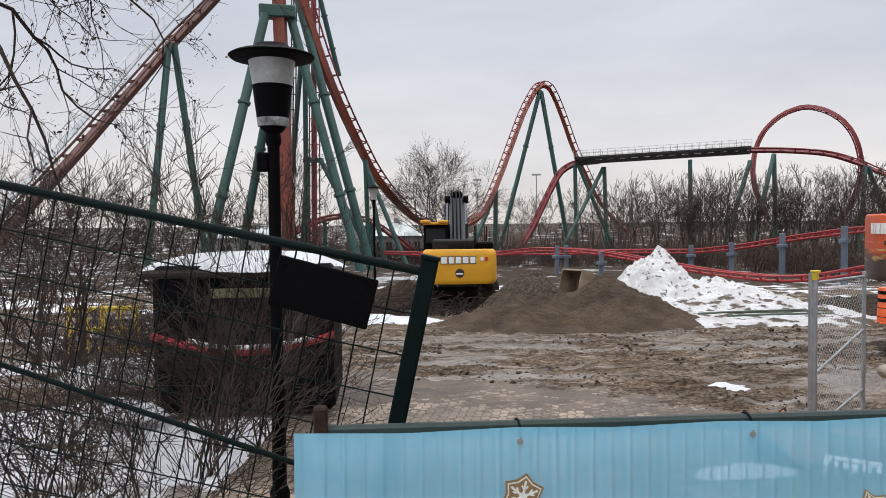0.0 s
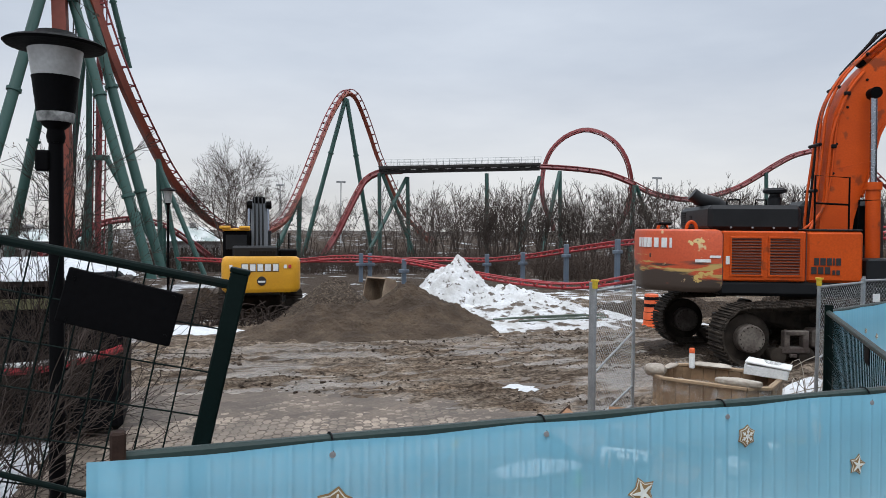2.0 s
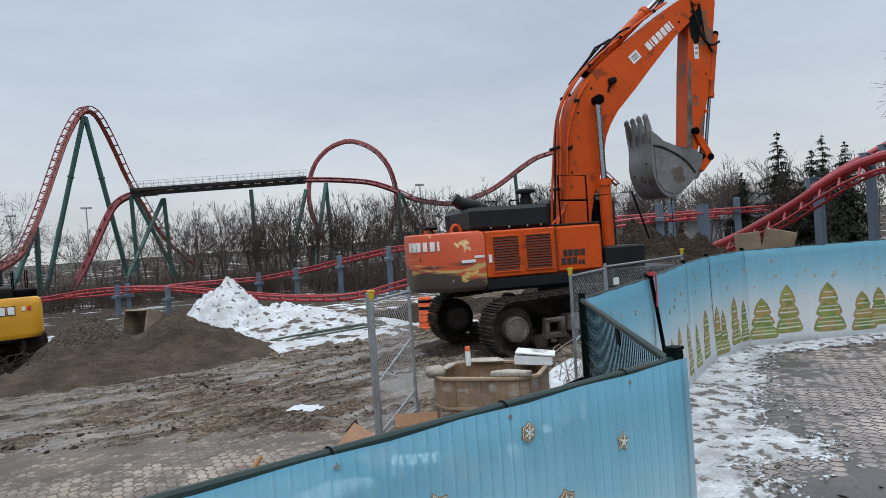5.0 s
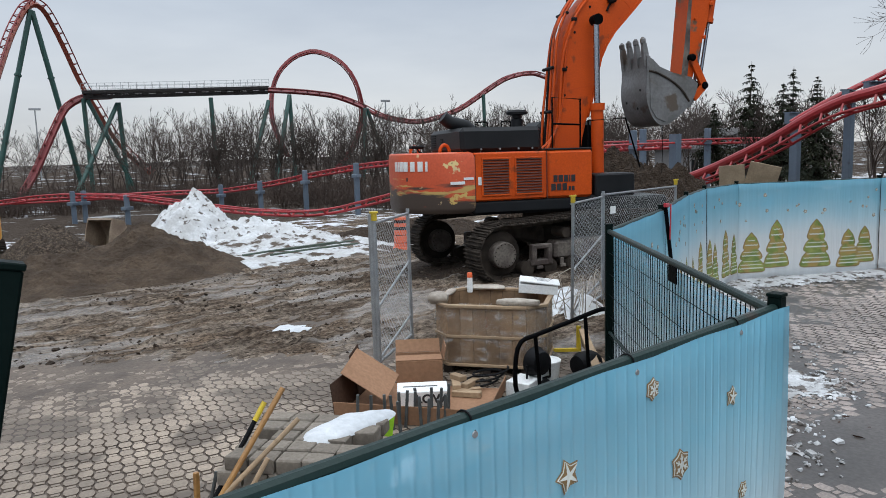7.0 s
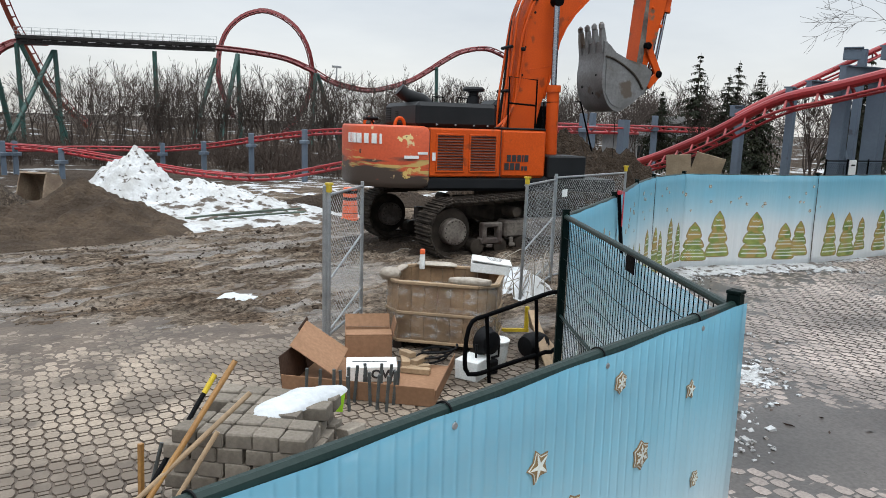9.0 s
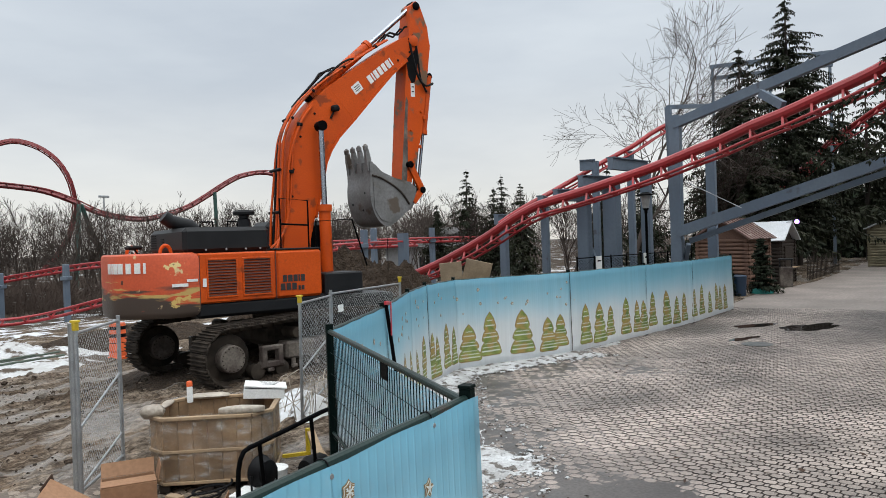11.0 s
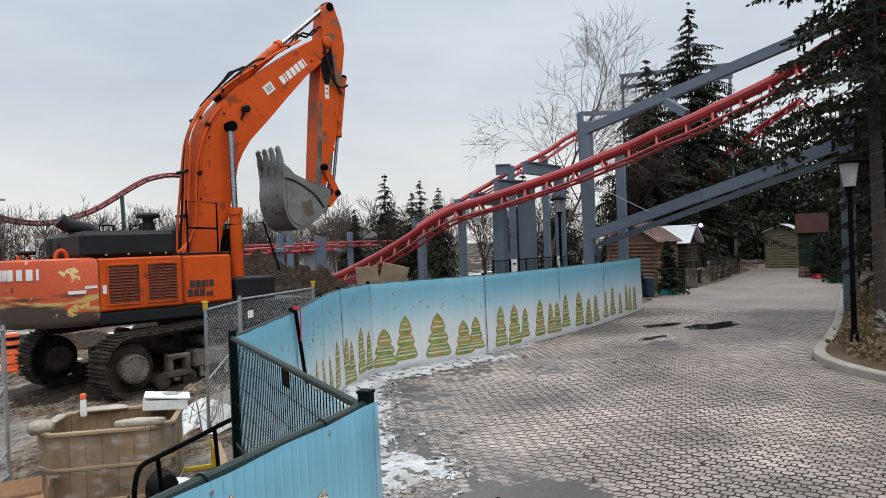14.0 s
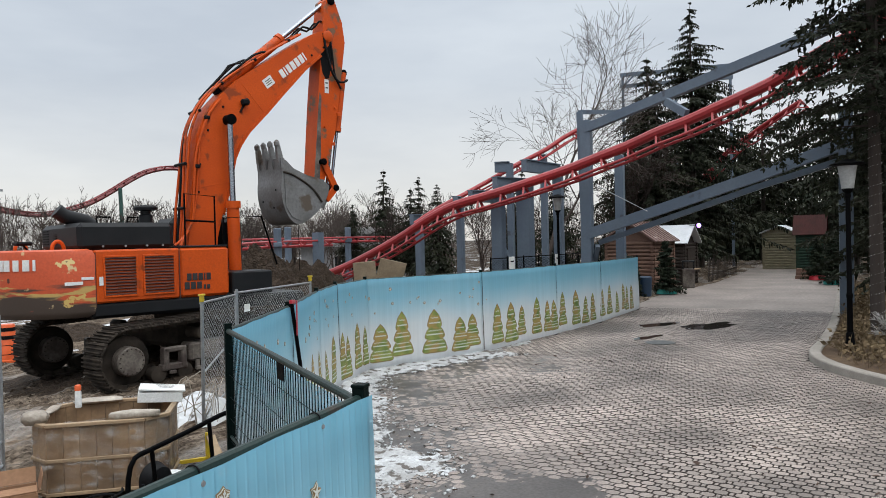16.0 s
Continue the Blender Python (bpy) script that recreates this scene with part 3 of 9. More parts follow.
    l.new(m1.outputs[0], m2.inputs[1])
    l.new(tr.outputs[0], m2.inputs[2])
    l.new(m2.outputs[0], n["Material Output"].inputs[0])
    return m


M_banner = banner_material()
M_banner_back = material("pale unprinted back of the banner", (0.52, 0.60, 0.64), (0.44, 0.53, 0.58), 0.6, 0.0, 1.0, 30, 0.1)


def see_through(m, share):
    """Woven open enough to let part of the view through."""
    n, l = m.node_tree.nodes, m.node_tree.links
    t, x = n.new("ShaderNodeBsdfTransparent"), n.new("ShaderNodeMixShader")
    x.inputs[0].default_value = share
    l.new(n["Principled BSDF"].outputs[0], x.inputs[1])
    l.new(t.outputs[0], x.inputs[2])
    l.new(x.outputs[0], n["Material Output"].inputs[0])


see_through(M_banner_back, 0.62)
M_print_tan = material("printed gingerbread tan", (0.26, 0.165, 0.065), (0.20, 0.125, 0.05), 0.6, 0.0, 4, 40, 0.0)
M_print_green = material("printed olive green", (0.30, 0.33, 0.08), (0.10, 0.16, 0.03), 0.6, 0.0, 5, 30, 0.0, rust=(0.30, 0.21, 0.06), rust_at=0.50, rust_scale=4.0)
M_print_white = material("printed white icing", (0.72, 0.75, 0.70), None, 0.6, 0.0, 4, 40, 0.0)


def flat(geo, poly, y, thick=0.0012):
    """A thin printed shape in the x, z plane, facing -y."""
    geo.prism(poly, y - thick, y)


def tree_outline(h, w, grow):
    pts = []
    tiers = [(0.0, 1.0), (0.33, 0.78), (0.60, 0.56)]
    right = []
    for i, (z, k) in enumerate(tiers):
        top = tiers[i + 1][0] if i < 2 else 1.0
        nk = tiers[i + 1][1] * 0.70 if i < 2 else 0.03
        right += [(w / 2 * k * 0.70, h * z - 0.02 * h), (w / 2 * k * 0.93, h * (z + 0.005)), (w / 2 * k, h * (z + 0.05)), (w / 2 * k * 0.95, h * (z + 0.10)), (w / 2 * (k * 0.62 + nk * 0.38), h * (z + (top - z) * 0.66)), (w / 2 * nk, h * top)]
    right = [(x + grow, z) for x, z in right]
    right[0] = (right[0][0], -grow)
    right[-1] = (grow * 0.5, h + grow)
    return right + [(-x, z) for x, z in reversed(right)]


def drape(geo, hang):
    """Lays a flat printed shape on the waving cloth, cut along the weave so that it follows the folds."""
    bm = bmesh.new()
    vs = [bm.verts.new(p) for p in geo.v]
    for f in geo.f:
        bm.faces.new([vs[i] for i in f])
    bm.normal_update()
    bmesh.ops.triangulate(bm, faces=[f for f in bm.faces if len(f.verts) > 4])
    for ax, step in ((0, 0.07), (2, 0.145)):
        lo, hi = min(p[ax] for p in geo.v), max(p[ax] for p in geo.v)
        k = math.ceil(lo / step)
        while k * step < hi:
            co, no = [0, 0, 0], [0, 0, 0]
            co[ax], no[ax] = k * step, 1
            bmesh.ops.bisect_plane(bm, geom=bm.verts[:] + bm.edges[:] + bm.faces[:], plane_co=co, plane_no=no)
            k += 1
    bm.verts.index_update()
    geo.v = [(v.co.x, v.co.y + hang(v.co.x, v.co.z), v.co.z) for v in bm.verts]
    geo.f = [tuple(v.index for v in f.verts) for f in bm.faces]
    geo.mi = [0] * len(geo.f)
    bm.free()
    return geo


def printed_tree(parent, x, z, h, w, y, hang):
    a, b = Geo(), Geo()
    a.m = b.m = Matrix.Translation((x, 0, z))
    flat(a, [(p, q) for p, q in tree_outline(h, w, 0.017)], y)
    flat(b, tree_outline(h, w, 0.0), y - 0.0022)
    t = part("printed_tree", drape(a, hang), M_print_tan, parent)
    part("green_print", drape(b, hang), M_print_green, t)
    for zz, k, n, th in ((0.08, 0.95, 9, 0.016), (0.17, 0.86, 8, 0.010), (0.26, 0.66, 6, 0.009), (0.41, 0.74, 7, 0.015), (0.50, 0.60, 5, 0.009), (0.68, 0.50, 4, 0.016), (0.80, 0.28, 2, 0.012)):
        half = w / 2 * k * 0.92
        up, lo = [], []
        for i in range(2 * n + 1):
            xx = -half + half * i / n
            d = 0.022 * h * (i % 2 == 0)
            up.append((xx, h * (zz + th) + d))
            lo.append((xx, h * (zz - th * 0.6) + d))
        c = Geo()
        c.m = a.m
        flat(c, lo + up[::-1], y - 0.0044)
        part("icing", drape(c, hang), M_print_white, t)


def printed_flake(parent, x, z, r, y, turn, six, hang):
    n = 6 if six else 5
    out, inn = Geo(), Geo()
    out.m = inn.m = Matrix.Translation((x, 0, z))
    line, core = Geo(), Geo()
    line.m = core.m = out.m
    for geo, scale, lift in ((out, 1.0, 0.0), (line, 0.88, 0.0022), (core, 0.81, 0.0044)):
        pts = []
        for i in range(n * 2):
            g = turn + math.pi * i / n
            k = scale * (r if i % 2 == 0 else r * (0.76 if six else 0.60))
            pts.append((k * math.cos(g), k * math.sin(g)))
        flat(geo, pts, y - lift)
    arm = []
    for i in range(n):
        g = turn + 2 * math.pi * i / n
        for k, dq in ((0.28, -0.15), (0.44, -0.36), (0.53, -0.27), (0.44, -0.11), (0.68, -0.07), (0.68, 0.07), (0.44, 0.11), (0.53, 0.27), (0.44, 0.36), (0.28, 0.15), (0.15, math.pi / n)) if six else ((0.55, -0.12), (0.80, 0.0), (0.55, 0.12), (0.20, math.pi / n)):
            arm.append((k * r * math.cos(g + dq), k * r * math.sin(g + dq)))
    flat(inn, arm, y - 0.0066)
    f = part("printed_snowflake", drape(out, hang), M_print_tan, parent)
    part("icing", drape(line, hang), M_print_white, f)
    part("inner_print", drape(core, hang), M_print_tan, f)
    part("icing", drape(inn, hang), M_print_white, f)


def wire_panel(thing_ob, length, height=1.8, pitch=0.055, hpitch=0.20, wire=0.0032, mid=0.92, rail=0.022, ends=(True, True), feet=True, rise=0.0, mat_rail=M_green_rail):
    """A welded green fence panel along +x from the origin, with its frame."""
    for nm, z in (("top_rail", height - rail), ("middle_rail", height - mid), ("bottom_rail", 0.10)):
        part(nm, Geo().tube([(0.03, 0, z + (rise if nm == "middle_rail" else 0.0)), (length - 0.03, 0, z)], rail if z > 1 else rail * 0.62, 10), mat_rail, thing_ob)
    for x in [q for q, on in zip((0.0, length), ends) if on]:
        part("post", Geo().box((x, 0, height / 2 + 0.015), (0.06, 0.06, height + 0.03), ch=0.006), M_green_steel, thing_ob)
        part("post_cap", Geo().box((x, 0, height + 0.036), (0.066, 0.066, 0.016), ch=0.003), M_green_steel, thing_ob)
        if feet:
            part("foot", Geo().box((x, 0, 0.015), (0.12, 0.55, 0.03), ch=0.006), M_green_steel, thing_ob)
    w = Geo()
    n = int((length - 0.06) / pitch)
    for i in range(1, n):
        x = 0.03 + (length - 0.06) * i / n
        w.tube([(x, 0, 0.1), (x, 0, height - rail)], wire, 4, False)
    k = int(height / hpitch)
    for i in range(1, k):
        z = 0.1 + (height - 0.12) * i / k
        w.tube([(0.03, 0.004, z), (length - 0.03, 0.004, z)], wire, 4, False)
    part("wire_mesh", w, M_green_steel, thing_ob)


def banner(name, pts, top, bottom, side, label, prints, ties=True, wave=0.02, seed=1, sags=0.009, tilt=Matrix()):
    """Cloth hung along the ground line pts; x of its own frame runs along the first stretch. side: +1 or -1, the way it hangs off the fence."""
    rnd = random.Random(seed)
    th = thing(name, Matrix(), label, "banner")
    lens, total = [], 0.0
    for a, b in zip(pts, pts[1:]):
        lens.append((total, Vector(a), Vector(b)))
        total += (Vector(b) - Vector(a)).length
    segs = []
    for s0, a, b in lens:
        d = b - a
        segs.append((s0, a, d.length, math.atan2(d.y, d.x)))
    for s0, a, ln, yaw in segs:
        g = Geo()

        def hang(x, z, s0=s0):
            f = clamp((z - bottom) / (top - bottom))
            return -0.037 - 0.02 * (1 - f) + wave * (1 - f * 0.75) * noise.noise((x * 1.5 + s0, z * 1.1, seed)) + 0.008 * noise.noise((x * 6, z * 0.6, seed + 4.0)) * (1.1 - f)

        nxp, nzp = max(6, int(ln / 0.07)), 12
        for j in range(nzp + 1):
            for i in range(nxp + 1):
                x = ln * i / nxp
                f = j / nzp
                z = bottom + (top - bottom) * f
                edge = math.sin(math.pi * i / nxp)
                z -= sags * (1 - abs(2 * ((x / 0.62) % 1) - 1)) * (f > 0.98) + 0.012 * rnd.random() * (j == 0)
                y = hang(x, z)
                g.v.append((x, y, z))
        for j in range(nzp):
            for i in range(nxp):
                k = j * (nxp + 1) + i
                g.f.append((k, k + 1, k + nxp + 2, k + nxp + 1))
        g.mi = [0] * len(g.f)
        cloth = part("cloth", g, M_banner, th, smooth=60)
        md = cloth.modifiers.new("thick", "SOLIDIFY")
        md.thickness, md.offset, md.material_offset = 0.0015, 1, 1
        cloth.data.materials.append(M_banner_back)
        cloth.matrix_local = Matrix.Translation((a.x, a.y, 0)) @ Matrix.Rotation(yaw, 4, "Z") @ tilt
        for kind, s, z, h, w in prints:
            if s0 <= s < s0 + ln:
                yy = -0.0055
                if kind == "tree":
                    printed_tree(cloth, s - s0, z, h, w, yy, hang)
                else:
                    printed_flake(cloth, s - s0, z, h, yy, s * 7, kind == "flake", hang)
        if ties:
            x = 0.64
            while x < ln - 0.05:
                tie = part("cable_tie", Geo().tube([(x + 0.004 * math.cos(q), -0.0255 * math.cos(q), top - 0.012 + 0.0255 * math.sin(q)) for q in np.linspace(0, 2 * math.pi, 14)], 0.0032, 5), M_rubber, cloth)
                part("tie_tail", Geo().tube([(x, -0.0255, top - 0.016), (x + 0.003, -0.034, top - 0.026), (x + 0.002, -0.040, top - 0.034)], 0.003, 5), M_rubber, tie)
                part("grommet", Geo().lathe([(0.005, -0.0025), (0.009, -0.0025), (0.010, 0), (0.009, 0.003), (0.005, 0.003)], (x, -0.041, top - 0.040), 12, "y"), M_galv, cloth)
                x += 0.71 + rnd.uniform(-0.03, 0.03)
    return th


# panel beside the camera, its neighbour round the corner, and the run along the walk
def along(a, b):
    d = Vector(b) - Vector(a)
    return Matrix.Translation((a[0], a[1], 0)) @ Matrix.Rotation(math.atan2(d[1], d[0]), 4, "Z"), d.length


# the first panel stands a little higher at its free end
SLANT = Matrix.Translation((0, 0, 0.037)) @ Matrix.Rotation(radians(0.35), 4, "Y")
for i in range(len(FENCE_LINE) - 1):
    a, b = FENCE_LINE[i], FENCE_LINE[i + 1]
    m, ln = along(a, b)
    m = m @ SLANT if i == 0 else m
    f = thing("wire_fence", m, ["dark green welded wire fence panel behind a blue banner", "bare dark green welded wire fence panel at the corner"][i == 1], "fence", "green fence panels")
    wire_panel(f, ln, ends=(False, True), feet=i == 0)

rp = random.Random(5)
near_prints = []
for s, z, r, kind in ((0.917, 1.542, 0.066, "flake"), (1.324, 1.399, 0.044, "flake"), (1.661, 1.552, 0.058, "star"), (1.854, 1.338, 0.058, "flake"), (2.109, 1.705, 0.042, "flake"), (2.282, 1.389, 0.060, "flake"), (2.659, 1.542, 0.044, "star"), (2.771, 1.124, 0.040, "flake"), (2.537, 0.991, 0.042, "star"), (2.955, 0.879, 0.042, "star"), (1.63, 1.063, 0.046, "flake"), (0.601, 1.633, 0.066, "flake"), (0.22, 1.3, 0.05, "flake")):
    near_prints.append((kind, s + 0.045, z - 0.043 + 0.006 * s, r, 0))
for s, z, h, w in ((0.5, 0.12, 0.70, 0.46), (1.35, 0.12, 0.72, 0.46), (1.96, 0.10, 0.89, 0.55), (2.53, 0.10, 0.60, 0.37), (3.04, 0.10, 0.61, 0.38)):
    near_prints.append(("tree", s + 0.045, z - 0.03, h, w))
banner("banner", [Vector(FENCE_LINE[0]) - (Vector(FENCE_LINE[1]) - Vector(FENCE_LINE[0])).normalized() * 0.045, Vector(FENCE_LINE[1]) + (Vector(FENCE_LINE[1]) - Vector(FENCE_LINE[0])).normalized() * 0.040], 1.79, 0.05, -1, "sky-blue printed banner with gold snowflakes on a fence", near_prints, seed=2, tilt=SLANT)
# the back of the next banner is seen through the bare panel
banner("banner", FENCE_LINE[1:3], 1.72, 0.05, -1, "sky-blue banner tied behind a bare wire panel", [("tree", s, 0.2, 0.7, 0.4) for s in (0.6, 1.2, 1.9, 2.6)], ties=False, seed=3)
walk_prints = []
for s, z, h, w in ((0.5, 0.2, 0.62, 0.36), (1.1, 0.2, 0.7, 0.42), (1.75, 0.18, 0.75, 0.45), (2.5, 0.2, 0.66, 0.40), (3.1, 0.18, 0.72, 0.42), (3.7, 0.2, 0.78, 0.45), (4.45, 0.2, 0.7, 0.4), (5.05, 0.2, 0.62, 0.36), (5.68, 0.22, 0.74, 0.46), (6.46, 0.12, 0.8, 0.36), (6.72, 0.12, 0.7, 0.3),
                   (7.22, 0.2, 0.8, 0.42), (7.62, 0.19, 0.70, 0.30), (8.13, 0.17, 0.71, 0.54), (8.65, 0.24, 0.85, 0.54), (9.47, 0.2, 0.87, 0.62), (10.17, 0.16, 0.69, 0.5), (10.52, 0.23, 0.66, 0.42), (11.40, 0.18, 0.86, 0.5), (12.0, 0.14, 0.88, 0.58), (12.48, 0.24, 0.66, 0.42), (13.2, 0.19, 0.85, 0.5),
                   (13.74, 0.18, 0.74, 0.36), (14.08, 0.17, 0.73, 0.44), (14.58, 0.24, 0.83, 0.46), (15.38, 0.18, 0.88, 0.58), (16.0, 0.14, 0.71, 0.46), (16.5, 0.17, 0.74, 0.38)):
    walk_prints.append(("tree", s, z, h, w))
s = 17.2
while s < 20.5:
    h = rp.uniform(0.6, 0.85)
    walk_prints.append(("tree", s, 0.18 + rp.uniform(-0.03, 0.06), h, h * 0.6))
    s += rp.uniform(0.36, 0.72)
for k in range(46):
    walk_prints.append((rp.choice(("flake", "star")), rp.uniform(0.3, 11.0), rp.uniform(1.1, 1.6), rp.uniform(0.025, 0.042), 0))
banner("banner", FENCE_LINE[2:], 1.79, 0.05, -1, "long blue-to-white banner printed with iced green trees", walk_prints, ties=False, wave=0.04, seed=7)
# ribbon tied to a leaning dark pole where the banners meet
g = thing("marker_pole", pose(7.12, 7.86, 0), "leaning black pole with a red ribbon tied on", "pole")
part("pole", Geo().tube([(0.16, -0.12, 0.0), (-0.02, 0.0, 1.86)], 0.022, 8), M_black_steel, g)
part("ribbon", Geo().box((-0.06, -0.05, 1.85), (0.26, 0.03, 0.045), (0, 4, 30), 0.006).box((0.0, -0.06, 1.66), (0.045, 0.012, 0.4), (0, 3, 30), 0.004), M_tape_red, g, "red ribbon")

# ---- excavators ----
def track_unit(parent, y, length, height, width, shoes, mats, hub_label):
    """A crawler track along x about the parent's middle, centred on y."""
    r = height / 2
    half = length / 2 - r
    out = y - width * 0.5
    frame_g = Geo().box((half * 0.12, y + 0.02, r * 0.98), (2 * half - 1.9, width * 0.62, r * 0.66), ch=0.05)
    frame_g.box((half * 0.25, out + width * 0.22, r * 0.92), (2 * half - 2.3, 0.10, r * 0.62), ch=0.03)
    u = part("track_frame", frame_g, mats[1], parent)
    bx = -half + 0.86
    brace = Geo().box((bx, out + 0.10, r * 1.20), (0.46, 0.16, 0.09), ch=0.02).box((bx - 0.18, out + 0.10, r * 0.92), (0.11, 0.16, 0.40), ch=0.02).box((bx + 0.18, out + 0.10, r * 0.92), (0.11, 0.16, 0.40), ch=0.02).box((bx, out + 0.12, r * 0.62), (0.52, 0.18, 0.12), ch=0.02)
    part("idler_bracket", brace, mats[1], u)
    for sx, nm in ((-1, "sprocket"), (1, "idler")):
        part(nm, Geo().lathe([(r * 0.10, -width * 0.46), (r * 0.44, -width * 0.455), (r * 0.47, -width * 0.43), (r * 0.48, -width * 0.30), (r * 0.5, width * 0.3)], (sx * half, y, r), 28, "y"), mats[1], u, hub_label if sx < 0 else "")
        part("sprocket_rim", Geo().lathe([(r * 0.47, -width * 0.14), (r * 0.80, -width * 0.12), (r * 0.84, -width * 0.06), (r * 0.84, width * 0.06), (r * 0.6, width * 0.2)], (sx * half, y, r), 28, "y"), mats[0], u)
        for i in range(16):
            q = 2 * math.pi * i / 16
            part("hub_bolt", Geo().lathe([(0.014, -0.010), (0.014, 0.010)], (sx * half + r * 0.40 * math.cos(q), y - width * 0.458, r + r * 0.40 * math.sin(q)), 6, "y"), mats[0], u)
    for i in range(8):
        x = -half * 0.78 + 1.56 * half * i / 7
        part("track_roller", Geo().lathe([(r * 0.2, -width * 0.4), (r * 0.28, -width * 0.38), (r * 0.28, -width * 0.12), (r * 0.2, -width * 0.1), (r * 0.2, width * 0.1), (r * 0.28, width * 0.12), (r * 0.28, width * 0.3)], (x, y, r * 0.42), 12, "y"), mats[0], u)
    for i in range(7):
        x = -half * 0.67 + 1.34 * half * i / 6
        part("roller_bracket", Geo().box((x, y - width * 0.36, r * 0.58), (0.09, 0.05, r * 0.26), ch=0.012).box((x, y - width * 0.42, r * 0.44), (0.13, 0.07, 0.07), ch=0.015), mats[1], u)
    for x in (-half * 0.4, half * 0.4):
        part("carrier_roller", Geo().lathe([(r * 0.18, -width * 0.36), (r * 0.2, -width * 0.3), (r * 0.2, width * 0.3)], (x, y, r * 1.62), 12, "y"), mats[0], u)
    # shoes round the loop
    per = 4 * half + 2 * math.pi * r
    shoe = Geo().box((0, 0, 0), (per / shoes * 0.94, width, 0.035), ch=0.008)
    for k in (-0.3, 0.0, 0.3):
        shoe.box((per / shoes * k, 0, 0.035), (0.022, width, 0.045))
    shoe.box((0, -width * 0.16, -0.05), (per / shoes * 0.9, 0.05, 0.09)).box((0, width * 0.16, -0.05), (per / shoes * 0.9, 0.05, 0.09))
    me = shoe.mesh("track_shoe", mats[0], 0)
    for i in range(shoes):
        s = per * (i + 0.5) / shoes
        if s < 2 * half:
            x, z, a = -half + s, 2 * r + 0.10 * math.sin(math.pi * s / (2 * half)) ** 2, 0
        elif s < 2 * half + math.pi * r:
            q = (s - 2 * half) / r
            x, z, a = half + r * math.sin(q), r + r * math.cos(q), q
        elif s < 4 * half + math.pi * r:
            x, z, a = half - (s - 2 * half - math.pi * r), 0.0, math.pi
        else:
            q = (s - 4 * half - math.pi * r) / r
            x, z, a = -half - r * math.sin(q), r - r * math.cos(q), math.pi + q
        ob = new("track_shoe", me)
        ob.parent = u
        ob.matrix_local = Matrix.Translation((x, y, z + 0.03)) @ Matrix.Rotation(a, 4, "Y")


def rounded_plan(x0, x1, y0, y1, r_back, n=7):
    """A plan outline, rounded at its two back corners (towards -x)."""
    p = [(x1, y0), (x1, y1)]
    for i in range(n + 1):
        q = math.pi / 2 * i / n
        p.append((x0 + r_back - r_back * math.sin(q), y1 - r_back + r_back * math.cos(q)))
    for i in range(n + 1):
        q = math.pi / 2 * i / n
        p.append((x0 + r_back - r_back * math.cos(q), y0 + r_back - r_back * math.sin(q)))
    return p


def plan_loft(geo, plan, levels, cx=0.0):
    """Stacks a plan outline at heights, each drawn in by an amount."""
    n = len(plan)
    vs, fs = [], []
    mx = sum(p[0] for p in plan) / n
    my = sum(p[1] for p in plan) / n
    ext = max(abs(p[1] - my) for p in plan)
    exx = max(abs(p[0] - mx) for p in plan)
    for z, inset in levels:
        for x, y in plan:
            vs.append((mx + (x - mx) * (1 - inset / exx), my + (y - my) * (1 - inset / ext), z))
    for i in range(len(levels) - 1):
        for j in range(n):
            k = (j + 1) % n
            fs.append((i * n + j, i * n + k, (i + 1) * n + k, (i + 1) * n + j))
    fs.append(tuple(range(n - 1, -1, -1)))
    m = (len(levels) - 1) * n
    fs.append(tuple(range(m, m + n)))
    geo.put(vs, fs)


def louvre(parent, x0, x1, z0, z1, y, slats, mat_frame, mat_in):
    """A louvred door on the side that faces -y."""
    g = Geo()
    t = 0.035
    for c, s in ((((x0 + x1) / 2, y, z0), (x1 - x0 + t, 0.03, t)), (((x0 + x1) / 2, y, z1), (x1 - x0 + t, 0.03, t)), ((x0, y, (z0 + z1) / 2), (t, 0.03, z1 - z0)), ((x1, y, (z0 + z1) / 2), (t, 0.03, z1 - z0))):
        g.box(c, s, ch=0.006)
    d = part("louvred_door", g, mat_frame, parent)
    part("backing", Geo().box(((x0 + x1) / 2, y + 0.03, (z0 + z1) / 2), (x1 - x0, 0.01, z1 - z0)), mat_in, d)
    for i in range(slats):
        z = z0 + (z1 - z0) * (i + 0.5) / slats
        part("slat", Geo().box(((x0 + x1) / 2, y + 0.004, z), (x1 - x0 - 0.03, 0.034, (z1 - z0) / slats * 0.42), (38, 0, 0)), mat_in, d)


def cylinder_ram(parent, a, b, split, r1, r2, y, mat=None):
    """A hydraulic ram in the x, z plane at y: barrel from a to split of the way, rod on to b."""
    a, b = Vector((a[0], y, a[1])), Vector((b[0], y, b[1]))
    s = a.lerp(b, split)
    c = part("hydraulic_cylinder", Geo().tube([a, s], r1, 16).tube([s - (b - a).normalized() * 0.1, s], r1 * 1.18, 16), mat or M_orange, parent)
    part("piston_rod", Geo().tube([s, b], r2, 14), M_chrome, c)
    for p in (a, b):
        part("pin_eye", Geo().lathe([(r1 * 0.4, -r1 * 0.8), (r1 * 0.85, -r1 * 0.8), (r1 * 0.85, r1 * 0.8), (r1 * 0.4, r1 * 0.8)], tuple(p), 16, "y"), M_black_steel, c)


